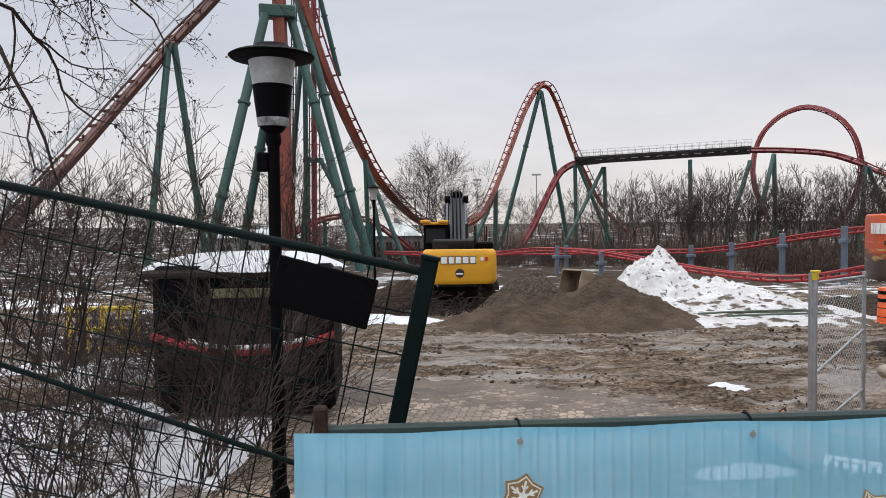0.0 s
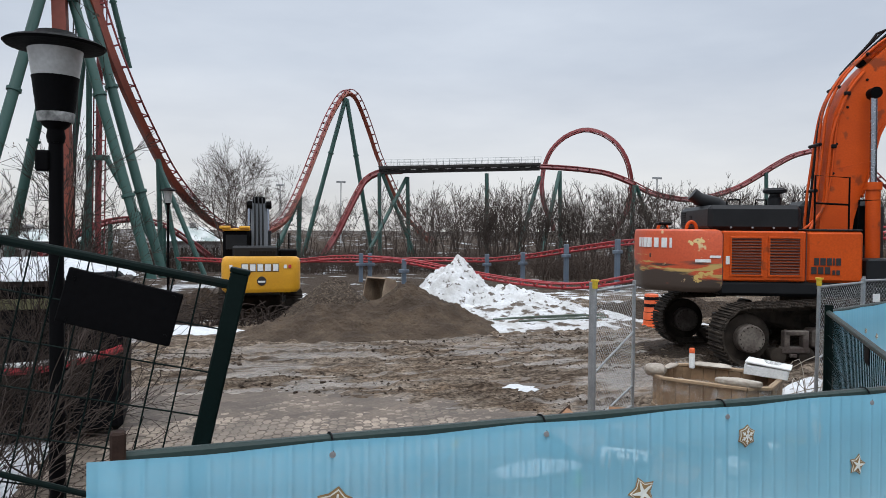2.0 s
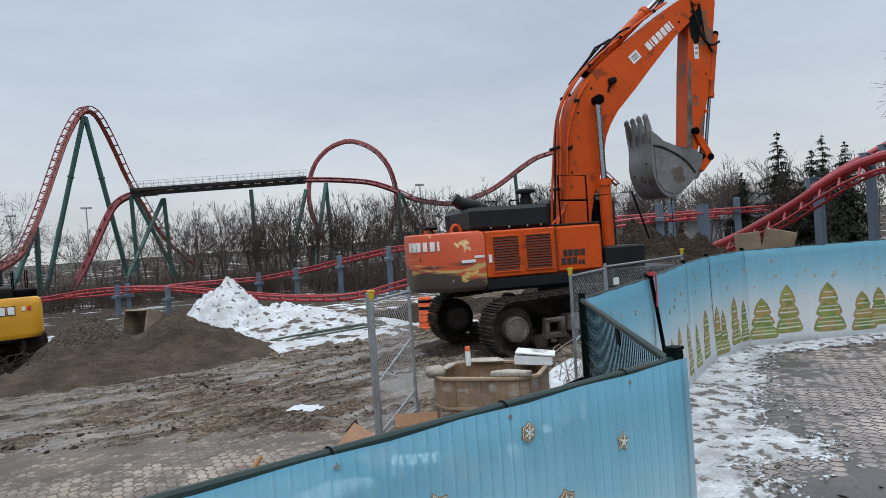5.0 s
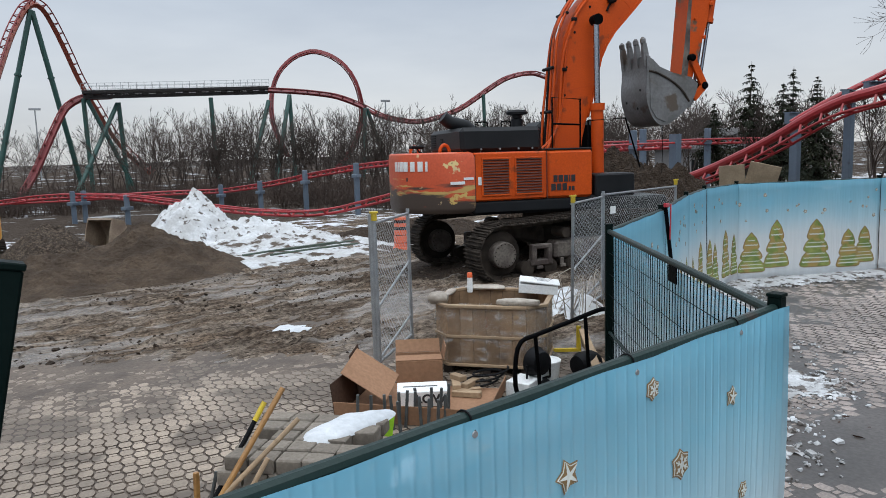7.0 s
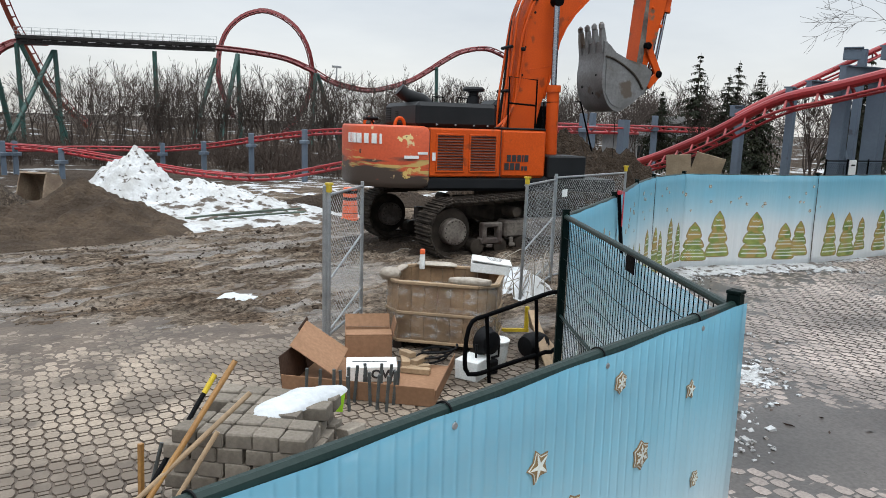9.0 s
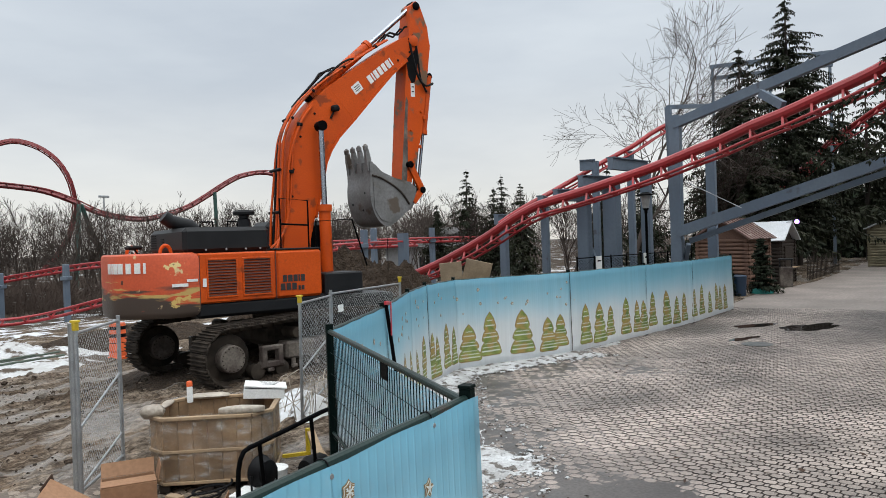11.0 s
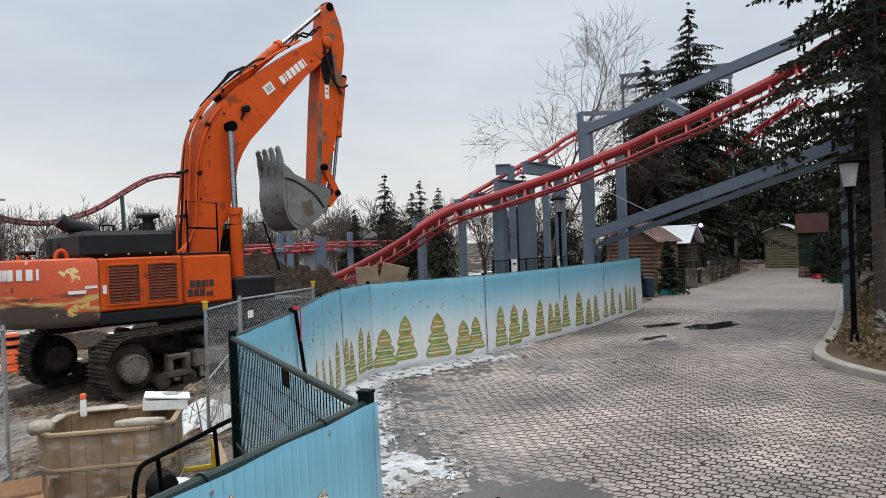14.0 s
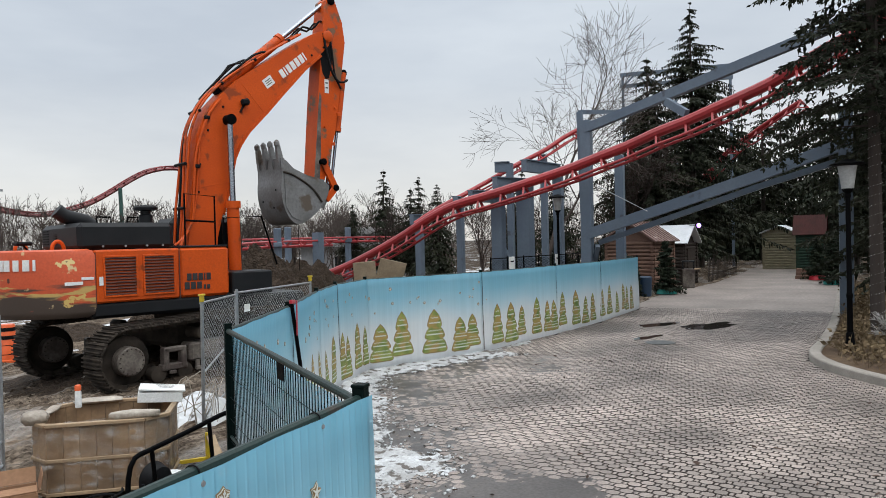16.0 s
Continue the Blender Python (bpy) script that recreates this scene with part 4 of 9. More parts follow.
def scraped_material():
    """Orange paint, scraped to ochre in long streaks and caked with grime along its lower edge."""
    m = material("scraped orange counterweight", (0.56, 0.085, 0.025), (0.47, 0.07, 0.022), 0.5, 0.0, 1.0, 25, 0.08)
    n, l = m.node_tree.nodes, m.node_tree.links
    b = n["Principled BSDF"]
    base = b.inputs["Base Color"].links[0].from_socket
    co, sep, mp = n.new("ShaderNodeTexCoord"), n.new("ShaderNodeSeparateXYZ"), n.new("ShaderNodeMapping")
    mp.inputs["Scale"].default_value = (0.9, 0.9, 5.5)
    l.new(co.outputs["Object"], sep.inputs[0])
    l.new(co.outputs["Object"], mp.inputs[0])
    for scale, lo, hi, weight, colour in ((1.6, 0.455, 0.50, -0.62, (0.46, 0.31, 0.10, 1)), (1.1, 0.40, 0.50, -1.25, (0.05, 0.034, 0.026, 1)), (2.6, 0.60, 0.63, 0.0, (0.55, 0.42, 0.22, 1))):
        t, z, a, r, x = n.new("ShaderNodeTexNoise"), n.new("ShaderNodeMapRange"), n.new("ShaderNodeMath"), n.new("ShaderNodeMapRange"), n.new("ShaderNodeMix")
        t.inputs["Scale"].default_value, t.inputs["Detail"].default_value = scale, 7.0
        l.new(mp.outputs[0] if weight else co.outputs["Object"], t.inputs["Vector"])
        z.inputs[1].default_value, z.inputs[2].default_value, z.inputs[3].default_value, z.inputs[4].default_value = 1.55, 2.35, -weight * 0.26, weight * 0.20
        l.new(sep.outputs["Z"], z.inputs[0])
        a.operation = "ADD"
        l.new(t.outputs[0], a.inputs[0])
        l.new(z.outputs[0], a.inputs[1])
        r.inputs[1].default_value, r.inputs[2].default_value = lo + 0.08, hi + 0.08
        l.new(a.outputs[0], r.inputs[0])
        x.data_type = "RGBA"
        l.new(r.outputs[0], x.inputs[0])
        l.new(base, x.inputs[6])
        x.inputs[7].default_value = colour
        base = x.outputs[2]
    # paint peeled to primer, with rust in the middle, at the battered corner
    for place, size, colours in (((-2.95, -1.40, 2.48), 0.12, ((0.60, 0.46, 0.20, 1), (0.10, 0.06, 0.03, 1))), ((-2.80, -1.42, 1.84), 0.14, ((0.55, 0.38, 0.12, 1), (0.16, 0.08, 0.03, 1)))):
        ds, nz, ad = n.new("ShaderNodeVectorMath"), n.new("ShaderNodeTexNoise"), n.new("ShaderNodeMath")
        ds.operation, ad.operation = "DISTANCE", "MULTIPLY_ADD"
        l.new(co.outputs["Object"], ds.inputs[0])
        ds.inputs[1].default_value = place
        nz.inputs["Scale"].default_value, nz.inputs["Detail"].default_value = 7.0, 6.0
        l.new(co.outputs["Object"], nz.inputs["Vector"])
        ad.inputs[1].default_value = 0.9
        l.new(nz.outputs[0], ad.inputs[0])
        l.new(ds.outputs["Value"], ad.inputs[2])
        for edge, colour in ((size + 0.40, colours[0]), (size + 0.26, colours[1])):
            r, x = n.new("ShaderNodeMapRange"), n.new("ShaderNodeMix")
            r.inputs[1].default_value, r.inputs[2].default_value = edge, edge - 0.03
            l.new(ad.outputs[0], r.inputs[0])
            x.data_type = "RGBA"
            l.new(r.outputs[0], x.inputs[0])
            l.new(base, x.inputs[6])
            x.inputs[7].default_value = colour
            base = x.outputs[2]
    l.new(base, b.inputs["Base Color"])
    return m


M_scraped = scraped_material()
HIT = Matrix.Translation((12.03, 14.6, -0.22)) @ Matrix.Rotation(radians(-19.5), 4, "Z")
hit = thing("excavator", HIT, "large orange crawler excavator with scraped counterweight, bucket raised", "excavator", "excavators")
under = part("undercarriage", Geo().box((0, 0, 0.78), (2.3, 1.9, 0.45), ch=0.1).lathe([(0.85, 1.0), (0.85, 1.28), (0.8, 1.3)], n=28), M_mudsteel, hit)
under.matrix_local = Matrix.Translation((0, 0, 0.16)) @ Matrix.Rotation(radians(9.5), 4, "Z")
for yy in (-1.45, 1.45):
    track_unit(under, yy, 6.0, 1.10, 0.62, 54, (M_mudsteel, M_frame_mud), "mud-caked round sprocket hub")
# upper structure: counterweight at -x, boom at +x, engine side at -y
cw = Geo()
arc = [(-2.5, -1.47), (-2.5, 1.47)]
for k in range(17):
    q = -0.40 + 0.80 * k / 16
    yy_ = -3.7 * math.sin(q)
    corner_cut = max(0.0, abs(yy_) - 0.5) ** 2 * 0.75
    arc.append((-3.92 * math.cos(q) + 0.05 + corner_cut, max(-1.47, min(1.47, yy_))))
plan_loft(cw, arc, [(1.50, 0.10), (1.56, 0.02), (1.62, 0.0), (2.62, 0.0), (2.70, 0.03), (2.73, 0.10)])
cwo = part("counterweight", cw, M_scraped, hit, "scraped and dented orange counterweight")
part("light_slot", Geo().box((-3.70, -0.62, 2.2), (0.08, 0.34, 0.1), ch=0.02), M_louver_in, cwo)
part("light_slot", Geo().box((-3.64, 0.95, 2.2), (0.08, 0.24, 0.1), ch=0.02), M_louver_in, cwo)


def cw_back(y):
    """How far back the curved counterweight reaches at y."""
    return -3.92 * math.cos(math.asin(y / 3.7)) + 0.05 + max(0.0, abs(y) - 0.5) ** 2 * 0.75


for wide, yy_ in zip((0.115, 0.045, 0.10, 0.11, 0.105, 0.115, 0.045), (-0.38, -0.53, -0.64, -0.76, -0.905, -1.035, -1.125)):
    q = math.atan2(cw_back(yy_ - 0.02) - cw_back(yy_ + 0.02), 0.04)
    plain_bars((wide,), 0.0, 0.195, M_white, cwo, Matrix.Translation((cw_back(yy_) - 0.006, yy_, 2.46)) @ Matrix.Rotation(q, 4, "Z") @ Matrix(((0, 0, -1, 0), (-1, 0, 0, 0), (0, 1, 0, 0), (0, 0, 0, 1))), "white painted bar", 0.012)
for k, (yy, zz, w, h) in enumerate(((-1.475, 2.12, 0.5, 0.06), (-1.475, 2.2, 0.35, 0.05), (-1.475, 2.14, 0.12, 0.16))):
    part("decal", Geo().box((-2.86 + 0.23 * k, yy, zz), (w * 0.6, 0.006, h), ch=0.002), M_white, cwo, "worn white warning sticker")
for xx, yy in ((-2.95, -0.9), (-3.15, 0.9)):
    part("lifting_eye", Geo().tube([(xx + 0.1 * math.cos(q), yy, 2.73 + 0.15 * math.sin(q)) for q in np.linspace(0, math.pi, 9)], 0.035, 8), M_orange, cwo)
side = Geo().box((-1.72, 0, 2.22), (1.56, 2.9, 0.97), ch=0.03).box((-0.42, -0.85, 2.22), (1.03, 1.2, 0.98), ch=0.05)
body = part("side_housing", side, M_orange, hit, "orange engine housing")
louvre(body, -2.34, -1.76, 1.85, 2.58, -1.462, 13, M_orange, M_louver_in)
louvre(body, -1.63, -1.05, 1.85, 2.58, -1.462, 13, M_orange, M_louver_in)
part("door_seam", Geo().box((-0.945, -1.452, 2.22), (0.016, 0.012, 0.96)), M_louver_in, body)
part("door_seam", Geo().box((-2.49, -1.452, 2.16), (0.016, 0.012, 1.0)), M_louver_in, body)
plain_bars((0.09, 0.10, 0.09, 0.03, 0.09), 0.022, 0.14, M_decal_dark, body, Matrix.Translation((-0.56, -1.462, 2.13)) @ Matrix.Rotation(math.pi / 2, 4, "X"), "dark painted bar", 0.003)
plain_bars((0.10, 0.10, 0.10), 0.025, 0.14, M_decal_dark, body, Matrix.Translation((-0.68, -1.462, 1.96)) @ Matrix.Rotation(math.pi / 2, 4, "X"), "dark painted bar", 0.003)
plain_bars((0.05, 0.065), 0.02, 0.09, M_decal_dark, body, Matrix.Translation((-0.40, -1.462, 1.925)) @ Matrix.Rotation(math.pi / 2, 4, "X"), "dark painted bar", 0.003)
lower = part("lower_deck", Geo().box((-1.1, 0, 1.60), (2.9, 2.86, 0.3), ch=0.06).box((0.9, 0, 1.5), (2.2, 2.5, 0.35), ch=0.05), M_hood, hit, "mud-stained dark lower deck")
part("tool_box", Geo().box((0.62, -1.0, 1.95), (0.92, 0.9, 0.48), ch=0.03), M_hood, hit, "dark step and tool box")
hood = part("engine_hood", Geo().box((-1.85, -0.1, 2.96), (1.75, 2.4, 0.50), ch=0.08), M_hood, hit, "dark grey engine hood")
for zz in range(6):
    part("vent_slot", Geo().box((-2.73, 0.75, 2.84 + zz * 0.05), (0.02, 0.34, 0.022)), M_rubber, hood)
    part("vent_slot", Geo().box((-2.73, 0.1, 2.84 + zz * 0.035), (0.02, 0.2, 0.014)), M_rubber, hood)
for xx in (-2.3, -1.9, -1.5, -1.2):
    part("bolt", Geo().lathe([(0.02, -0.01), (0.02, 0.01)], (xx, -1.305, 2.77), 8, "y"), M_galv, hood)
part("grab_bar", Geo().tube([(-2.3, -1.0, 3.2), (-2.3, -1.0, 3.32), (-2.05, -1.0, 3.32), (-2.05, -1.0, 3.2)], 0.018, 6), M_black_steel, hood)
part("grab_bar", Geo().tube([(-1.75, -1.0, 3.2), (-1.75, -1.0, 3.32), (-1.55, -1.0, 3.32), (-1.55, -1.0, 3.2)], 0.018, 6), M_black_steel, hood)
part("exhaust_pipe", Geo().tube([(-2.15, -0.3, 3.15), (-2.3, -0.3, 3.27), (-2.48, -0.3, 3.31), (-2.66, -0.3, 3.36), (-2.8, -0.3, 3.47)], 0.14, 16), M_hood, hit, "bent black exhaust pipe")
part("air_cleaner", Geo().lathe([(0.13, 3.2), (0.13, 3.38), (0.1, 3.4), (0.1, 3.46), (0.22, 3.48), (0.23, 3.53), (0.2, 3.57), (0.08, 3.58)], (-1.25, -0.6, 0), 20), M_hood, hit)
part("mirror", Geo().box((-3.2, 0.5, 2.86), (0.3, 0.24, 0.08), (0, 0, 10), 0.03).tube([(-3.1, 0.5, 2.7), (-3.2, 0.5, 2.84)], 0.02, 6), M_rubber, hit)
for a in ([(-0.75, -1.3, 2.72), (-0.75, -1.3, 3.78), (-0.12, -1.3, 3.74), (-0.12, -1.3, 2.72)], [(-0.75, -1.3, 3.25), (-0.12, -1.3, 3.22)], [(0.06, -1.3, 2.2), (0.06, -1.3, 3.3), (0.93, -1.3, 3.34), (1.28, -1.3, 2.3)]):
    part("handrail", Geo().tube(a, 0.02, 8), M_black_steel, hit)
part("deck_plate", Geo().box((-0.42, -0.85, 2.73), (1.0, 1.16, 0.04), ch=0.01), M_hood, hit)
# cab on the far side
cab = part("cab", Geo().box((0.55, 0.95, 2.5), (1.75, 1.0, 1.75), ch=0.12), M_hood, hit, "dark glazed driver's cab")
part("cab_window", Geo().box((0.5, 0.44, 2.85), (1.3, 0.02, 0.85), ch=0.01), M_black_steel, cab)
# boom, as a bent box girder
boom_poly = [(-0.35, 1.9), (0.3, 1.95), (0.42, 2.95), (0.55, 3.46), (0.72, 4.09), (0.87, 4.73), (1.0, 5.01), (1.21, 5.32), (1.68, 5.81), (2.16, 6.34), (2.74, 6.96), (3.2, 7.36), (3.46, 7.62), (3.55, 7.85), (3.42, 8.0), (3.12, 7.89), (2.7, 7.64), (2.06, 7.2), (1.44, 6.77), (1.0, 6.46), (0.64, 6.13), (0.35, 5.81), (0.14, 5.47), (0.0, 5.13), (-0.07, 4.7), (-0.13, 4.08), (-0.19, 3.47), (-0.24, 2.86)]
boom = part("boom", Geo().prism(boom_poly, -0.30, 0.22), M_orange, hit, "orange bent boom", 20)
part("boom_flange", Geo().prism([(x, z) for x, z in boom_poly[3:12]] + [(x + 0.03, z - 0.05) for x, z in boom_poly[11:2:-1]], -0.33, 0.33), M_orange, boom)
for k, (x, z, turn, ln) in enumerate(((0.28, 4.05, -12, 0.86), (1.35, 6.08, 48, 0.80))):
    part("weld_seam", Geo().box((x, -0.302, z), (ln, 0.006, 0.018), (0, turn, 0), 0.002), M_orange, boom)
for x, z in ((0.0, 3.9), (0.05, 4.5), (0.25, 5.25), (0.62, 5.80), (2.95, 7.30), (3.3, 7.55)):
    part("bolt", Geo().lathe([(0.022, -0.02), (0.03, 0.0)], (x, -0.302, z), 8, "y"), M_rubber, boom)
for k, (y, off) in enumerate(((-0.24, 0.04), (-0.14, 0.06), (-0.04, 0.05), (0.06, 0.06), (0.16, 0.04))):
    line = [(-0.34, 2.75), (-0.27, 3.47), (-0.20, 4.08), (-0.14, 4.7), (-0.07, 5.16), (0.08, 5.54), (0.29, 5.89), (0.59, 6.22), (0.96, 6.55), (1.41, 6.87), (2.03, 7.30), (2.72, 7.75)]
    part("hydraulic_hose", Geo().tube(spline([(x - off * (1.0 + 0.5 * math.sin(1.3 * z + k)), y, z + off * 0.8) for x, z in line], 0.15), 0.028, 6), M_rubber if k in (2, 4) else M_orange, boom)
for y, start in ((-0.325, (-0.62, 2.75)), (-0.35, (-0.50, 2.75))):
    part("hydraulic_hose", Geo().tube(spline([(start[0], y - 0.12, start[1]), (-0.36, y - 0.03, 2.95), (-0.16, y, 3.3), (-0.05 + (y + 0.325) * 3, y, 3.9), (0.02 + (y + 0.325) * 3, y, 4.7), (0.10, y, 5.2), (0.28, y, 5.62), (0.55, y + 0.02, 5.96)], 0.15), 0.026, 6), M_orange, boom)
for y, a, b in ((-0.2, (0.45, 6.15), (1.75, 7.25)), (-0.05, (0.5, 6.3), (1.2, 6.95)), (0.2, (0.3, 6.0), (1.5, 7.1))):
    part("hydraulic_hose", Geo().tube(spline([(a[0], y, a[1]), (a[0] + 0.28, y, a[1] + 0.32), (b[0] - 0.3, y, b[1] - 0.16), (b[0], y, b[1] - 0.04)], 0.12), 0.028, 6), M_rubber, boom)
for y, b in ((-0.1, (3.4, 8.25)), (0.12, (3.45, 8.2))):
    part("hydraulic_hose", Geo().tube(spline([(2.6, y, 7.75), (2.85, y, 8.02), (3.1, y, 8.0), (3.25, y - 0.1, 8.2), b[:1] + (y,) + b[1:]], 0.1), 0.026, 6), M_rubber, boom)
for x, z in ((-0.21, 4.45), (-0.27, 3.5), (0.14, 5.62), (0.68, 6.28), (1.5, 6.92), (2.4, 7.52)):
    part("hose_clamp", Geo().box((x - 0.05, -0.02, z + 0.05), (0.07, 0.56, 0.06), (0, 40, 0), 0.015), M_rubber, boom)
for x, z in ((-0.03, 4.45), (0.22, 5.52)):
    part("hose_clamp", Geo().box((x, -0.345, z), (0.12, 0.08, 0.08), ch=0.015), M_rubber, boom)
part("work_lamp", Geo().box((1.12, -0.37, 5.95), (0.20, 0.14, 0.15), (0, -15, 0), 0.04).tube([(1.10, -0.33, 5.88), (1.02, -0.32, 5.72)], 0.025, 6), M_rubber, boom)
plain_bars((0.12, 0.04, 0.11, 0.12, 0.11, 0.12, 0.04), 0.035, 0.20, M_white, boom, Matrix.Translation((2.42, -0.304, 6.98)) @ Matrix.Rotation(math.pi / 2, 4, "X") @ Matrix.Rotation(radians(39.0), 4, "Z"), "white painted bar", 0.003)
part("decal", Geo().box((1.76, -0.303, 6.50), (0.27, 0.006, 0.22), (0, -39.0, 0), 0.002), M_white, boom, "pale round-cornered decal with dark bars")
for k in range(3):
    part("decal_bar", Geo().box((1.735 + 0.025 * k, -0.309, 6.54 - 0.04 * k), (0.17, 0.004, 0.018), (0, -39.0, 0)), M_decal_dark, boom)
for y in (-0.55, 0.55):
    cylinder_ram(hit, (0.68, 2.1), (0.64, 5.48), 0.47, 0.135, 0.066, y)
    part("collar", Geo().tube([(0.665, y, 3.55), (0.665, y, 3.70)], 0.165, 14), M_orange, hit)
    part("boom_pin", Geo().lathe([(0.07, -0.11), (0.095, -0.09), (0.095, 0.09), (0.07, 0.11)], (0.64, y, 5.48), 18, "y"), M_black_steel, boom)
cylinder_ram(hit, (0.65, 6.23), (3.62, 8.82), 0.55, 0.125, 0.058, 0.0)
stick = part("stick", Geo().prism([(2.92, 4.12), (3.20, 4.08), (3.34, 4.5), (3.43, 4.84), (3.63, 5.53), (3.86, 6.98), (3.98, 7.79), (3.91, 8.28), (3.70, 8.79), (3.57, 8.89), (3.45, 8.77), (3.36, 8.19), (3.22, 7.05), (3.13, 6.2), (2.99, 4.49)], -0.24, 0.24), M_stick, hit, "orange dipper stick with rusty lower end", 20)
part("pivot_pin", Geo().lathe([(0.10, -0.36), (0.14, -0.34), (0.14, 0.34), (0.10, 0.36)], (3.42, 0, 7.84), 20, "y"), M_orange, stick)
part("top_pin", Geo().lathe([(0.07, -0.29), (0.10, -0.27), (0.10, 0.27), (0.07, 0.29)], (3.58, 0, 8.76), 16, "y"), M_black_steel, stick)
part("decal", Geo().box((3.40, -0.243, 6.62), (0.12, 0.005, 0.34)), M_white, stick, "white warning sticker")
for zz in (6.70, 6.58):
    part("decal_bar", Geo().box((3.40, -0.247, zz), (0.07, 0.004, 0.03)), M_decal_dark, stick)
part("grease_stain", Geo().prism([(3.23, 7.36), (3.28, 6.96), (3.38, 6.78), (3.48, 6.84), (3.57, 7.2), (3.58, 7.76), (3.47, 7.86), (3.32, 7.66)], -0.245, -0.238), M_rubber, stick, "black grease on the stick")
part("mud_stain", Geo().prism([(2.96, 4.2), (3.12, 4.2), (3.18, 4.9), (3.20, 5.7), (3.24, 6.35), (3.19, 6.45), (3.14, 6.1), (3.05, 5.1)], -0.2445, -0.238), M_frame_mud, stick, "dried grey mud along the edge")
part("hydraulic_hose", Geo().tube(spline([(3.30, -0.30, 7.9), (3.36, -0.34, 7.45), (3.50, -0.36, 6.95), (3.70, -0.36, 6.74), (3.92, -0.32, 6.80), (4.02, -0.25, 6.85)], 0.1), 0.030, 6), M_rubber, stick)
part("hydraulic_hose", Geo().tube(spline([(3.40, -0.30, 8.0), (3.50, -0.32, 7.7), (3.55, -0.32, 7.3), (3.62, -0.30, 6.9), (3.80, -0.28, 6.6)], 0.1), 0.026, 6), M_rubber, stick)
for x, z, w in ((3.72, 5.95, 0.10), (3.55, 5.2, 0.08), (3.62, 6.1, 0.06), (3.30, 5.6, 0.05)):
    part("bracket", Geo().box((x, -0.26, z), (w, 0.05, w), ch=0.012), M_orange, stick)
cylinder_ram(hit, (3.99, 7.05), (3.55, 4.16), 0.52, 0.095, 0.04, -0.10)
cylinder_ram(hit, (3.99, 7.05), (3.55, 4.16), 0.52, 0.095, 0.04, 0.10)
for y in (-0.30, 0.30):
    part("bucket_link", Geo().beam((3.20, y, 4.73), (3.54, y, 4.10), 0.07, 0.16), M_orange, hit)
    part("bucket_link", Geo().beam((3.54, y, 4.10), (3.26, y, 3.80), 0.07, 0.15), M_orange, hit)
for x, z in ((3.2, 4.73), (3.54, 4.10)):
    part("link_pin", Geo().lathe([(0.06, -0.37), (0.085, -0.35), (0.085, 0.35), (0.06, 0.37)], (x, 0, z), 16, "y"), M_black_steel, hit)
# bucket: open towards the stick, teeth up
BW = 0.54
bk = spline([(x, 0, z) for x, z in ((1.88, 4.73), (1.89, 4.32), (1.87, 4.04), (1.89, 3.76), (1.98, 3.48), (2.13, 3.27), (2.36, 3.19), (2.70, 3.38), (3.0, 3.66), (3.15, 3.93), (3.19, 4.13))], 0.09)
inn = [p_ + Vector((0.045 * (1 if p_.x < 2.3 else -0.6), 0, 0.03)) for p_ in bk]
rim = [(p_.x, p_.z) for p_ in bk]
bkt = part("bucket", Geo().prism(rim + [(p_.x, p_.z) for p_ in inn[::-1]], -BW, BW), M_bucket, hit, "worn grey steel digging bucket", 50)
for y in (-BW - 0.02, BW - 0.02):
    part("bucket_cheek", Geo().prism(rim + [(2.98, 4.27), (2.55, 4.36), (2.20, 4.50), (2.03, 4.66)], y, y + 0.04), M_bucket, bkt)
    part("bucket_ear", Geo().prism([(2.85, 3.6), (3.2, 3.6), (3.36, 3.86), (3.22, 4.30), (2.92, 4.32)], y * 0.5, y * 0.5 + 0.05), M_bucket, bkt)
    o = -0.022 if y < 0 else 0.04
    part("wear_plate", Geo().prism([(1.97, 3.60), (2.13, 3.36), (2.36, 3.27), (2.62, 3.42), (2.82, 3.62), (2.90, 3.72), (2.70, 3.98), (2.42, 4.18), (2.10, 4.32), (1.95, 4.34)], y + o, y + o + 0.022), M_bucket, bkt)
    rib = spline([(1.93, y + o, 4.40), (2.12, y + o, 4.36), (2.44, y + o, 4.21), (2.74, y + o, 4.00), (2.96, y + o, 3.72)], 0.08)
    part("wear_strip", Geo().tube(rib, 0.024, 6), M_mudsteel, bkt)
part("cutting_edge", Geo().box((1.93, 0, 4.60), (0.07, BW * 2 + 0.06, 0.26), (0, 3, 0), 0.015), M_bucket, bkt)
for zz, yy in ((4.0, -0.3), (3.6, -0.1), (3.75, 0.3)):
    part("bolt_hole", Geo().lathe([(0.03, -0.006), (0.03, 0.006)], (1.872 if zz > 3.7 else 1.93, yy, zz), 10, "x"), M_rubber, bkt)
for i in range(4):
    y = -0.46 + 0.307 * i
    t = part("bucket_tooth", Geo().prism([(1.86, 4.50), (1.98, 4.52), (1.95, 4.80), (1.89, 5.02), (1.81, 5.02), (1.82, 4.82)], y - 0.055, y + 0.055), M_bucket, bkt)
    part("tooth_tip", Geo().box((1.835, y, 5.06), (0.12, 0.15, 0.18), (0, -6, 0), 0.05), M_bucket, t)
part("hanging_chain", Geo().tube([(2.45, -0.3, 3.22), (2.46, -0.3, 2.6), (2.45, -0.3, 2.1)], 0.008, 5), M_black_steel, hit)

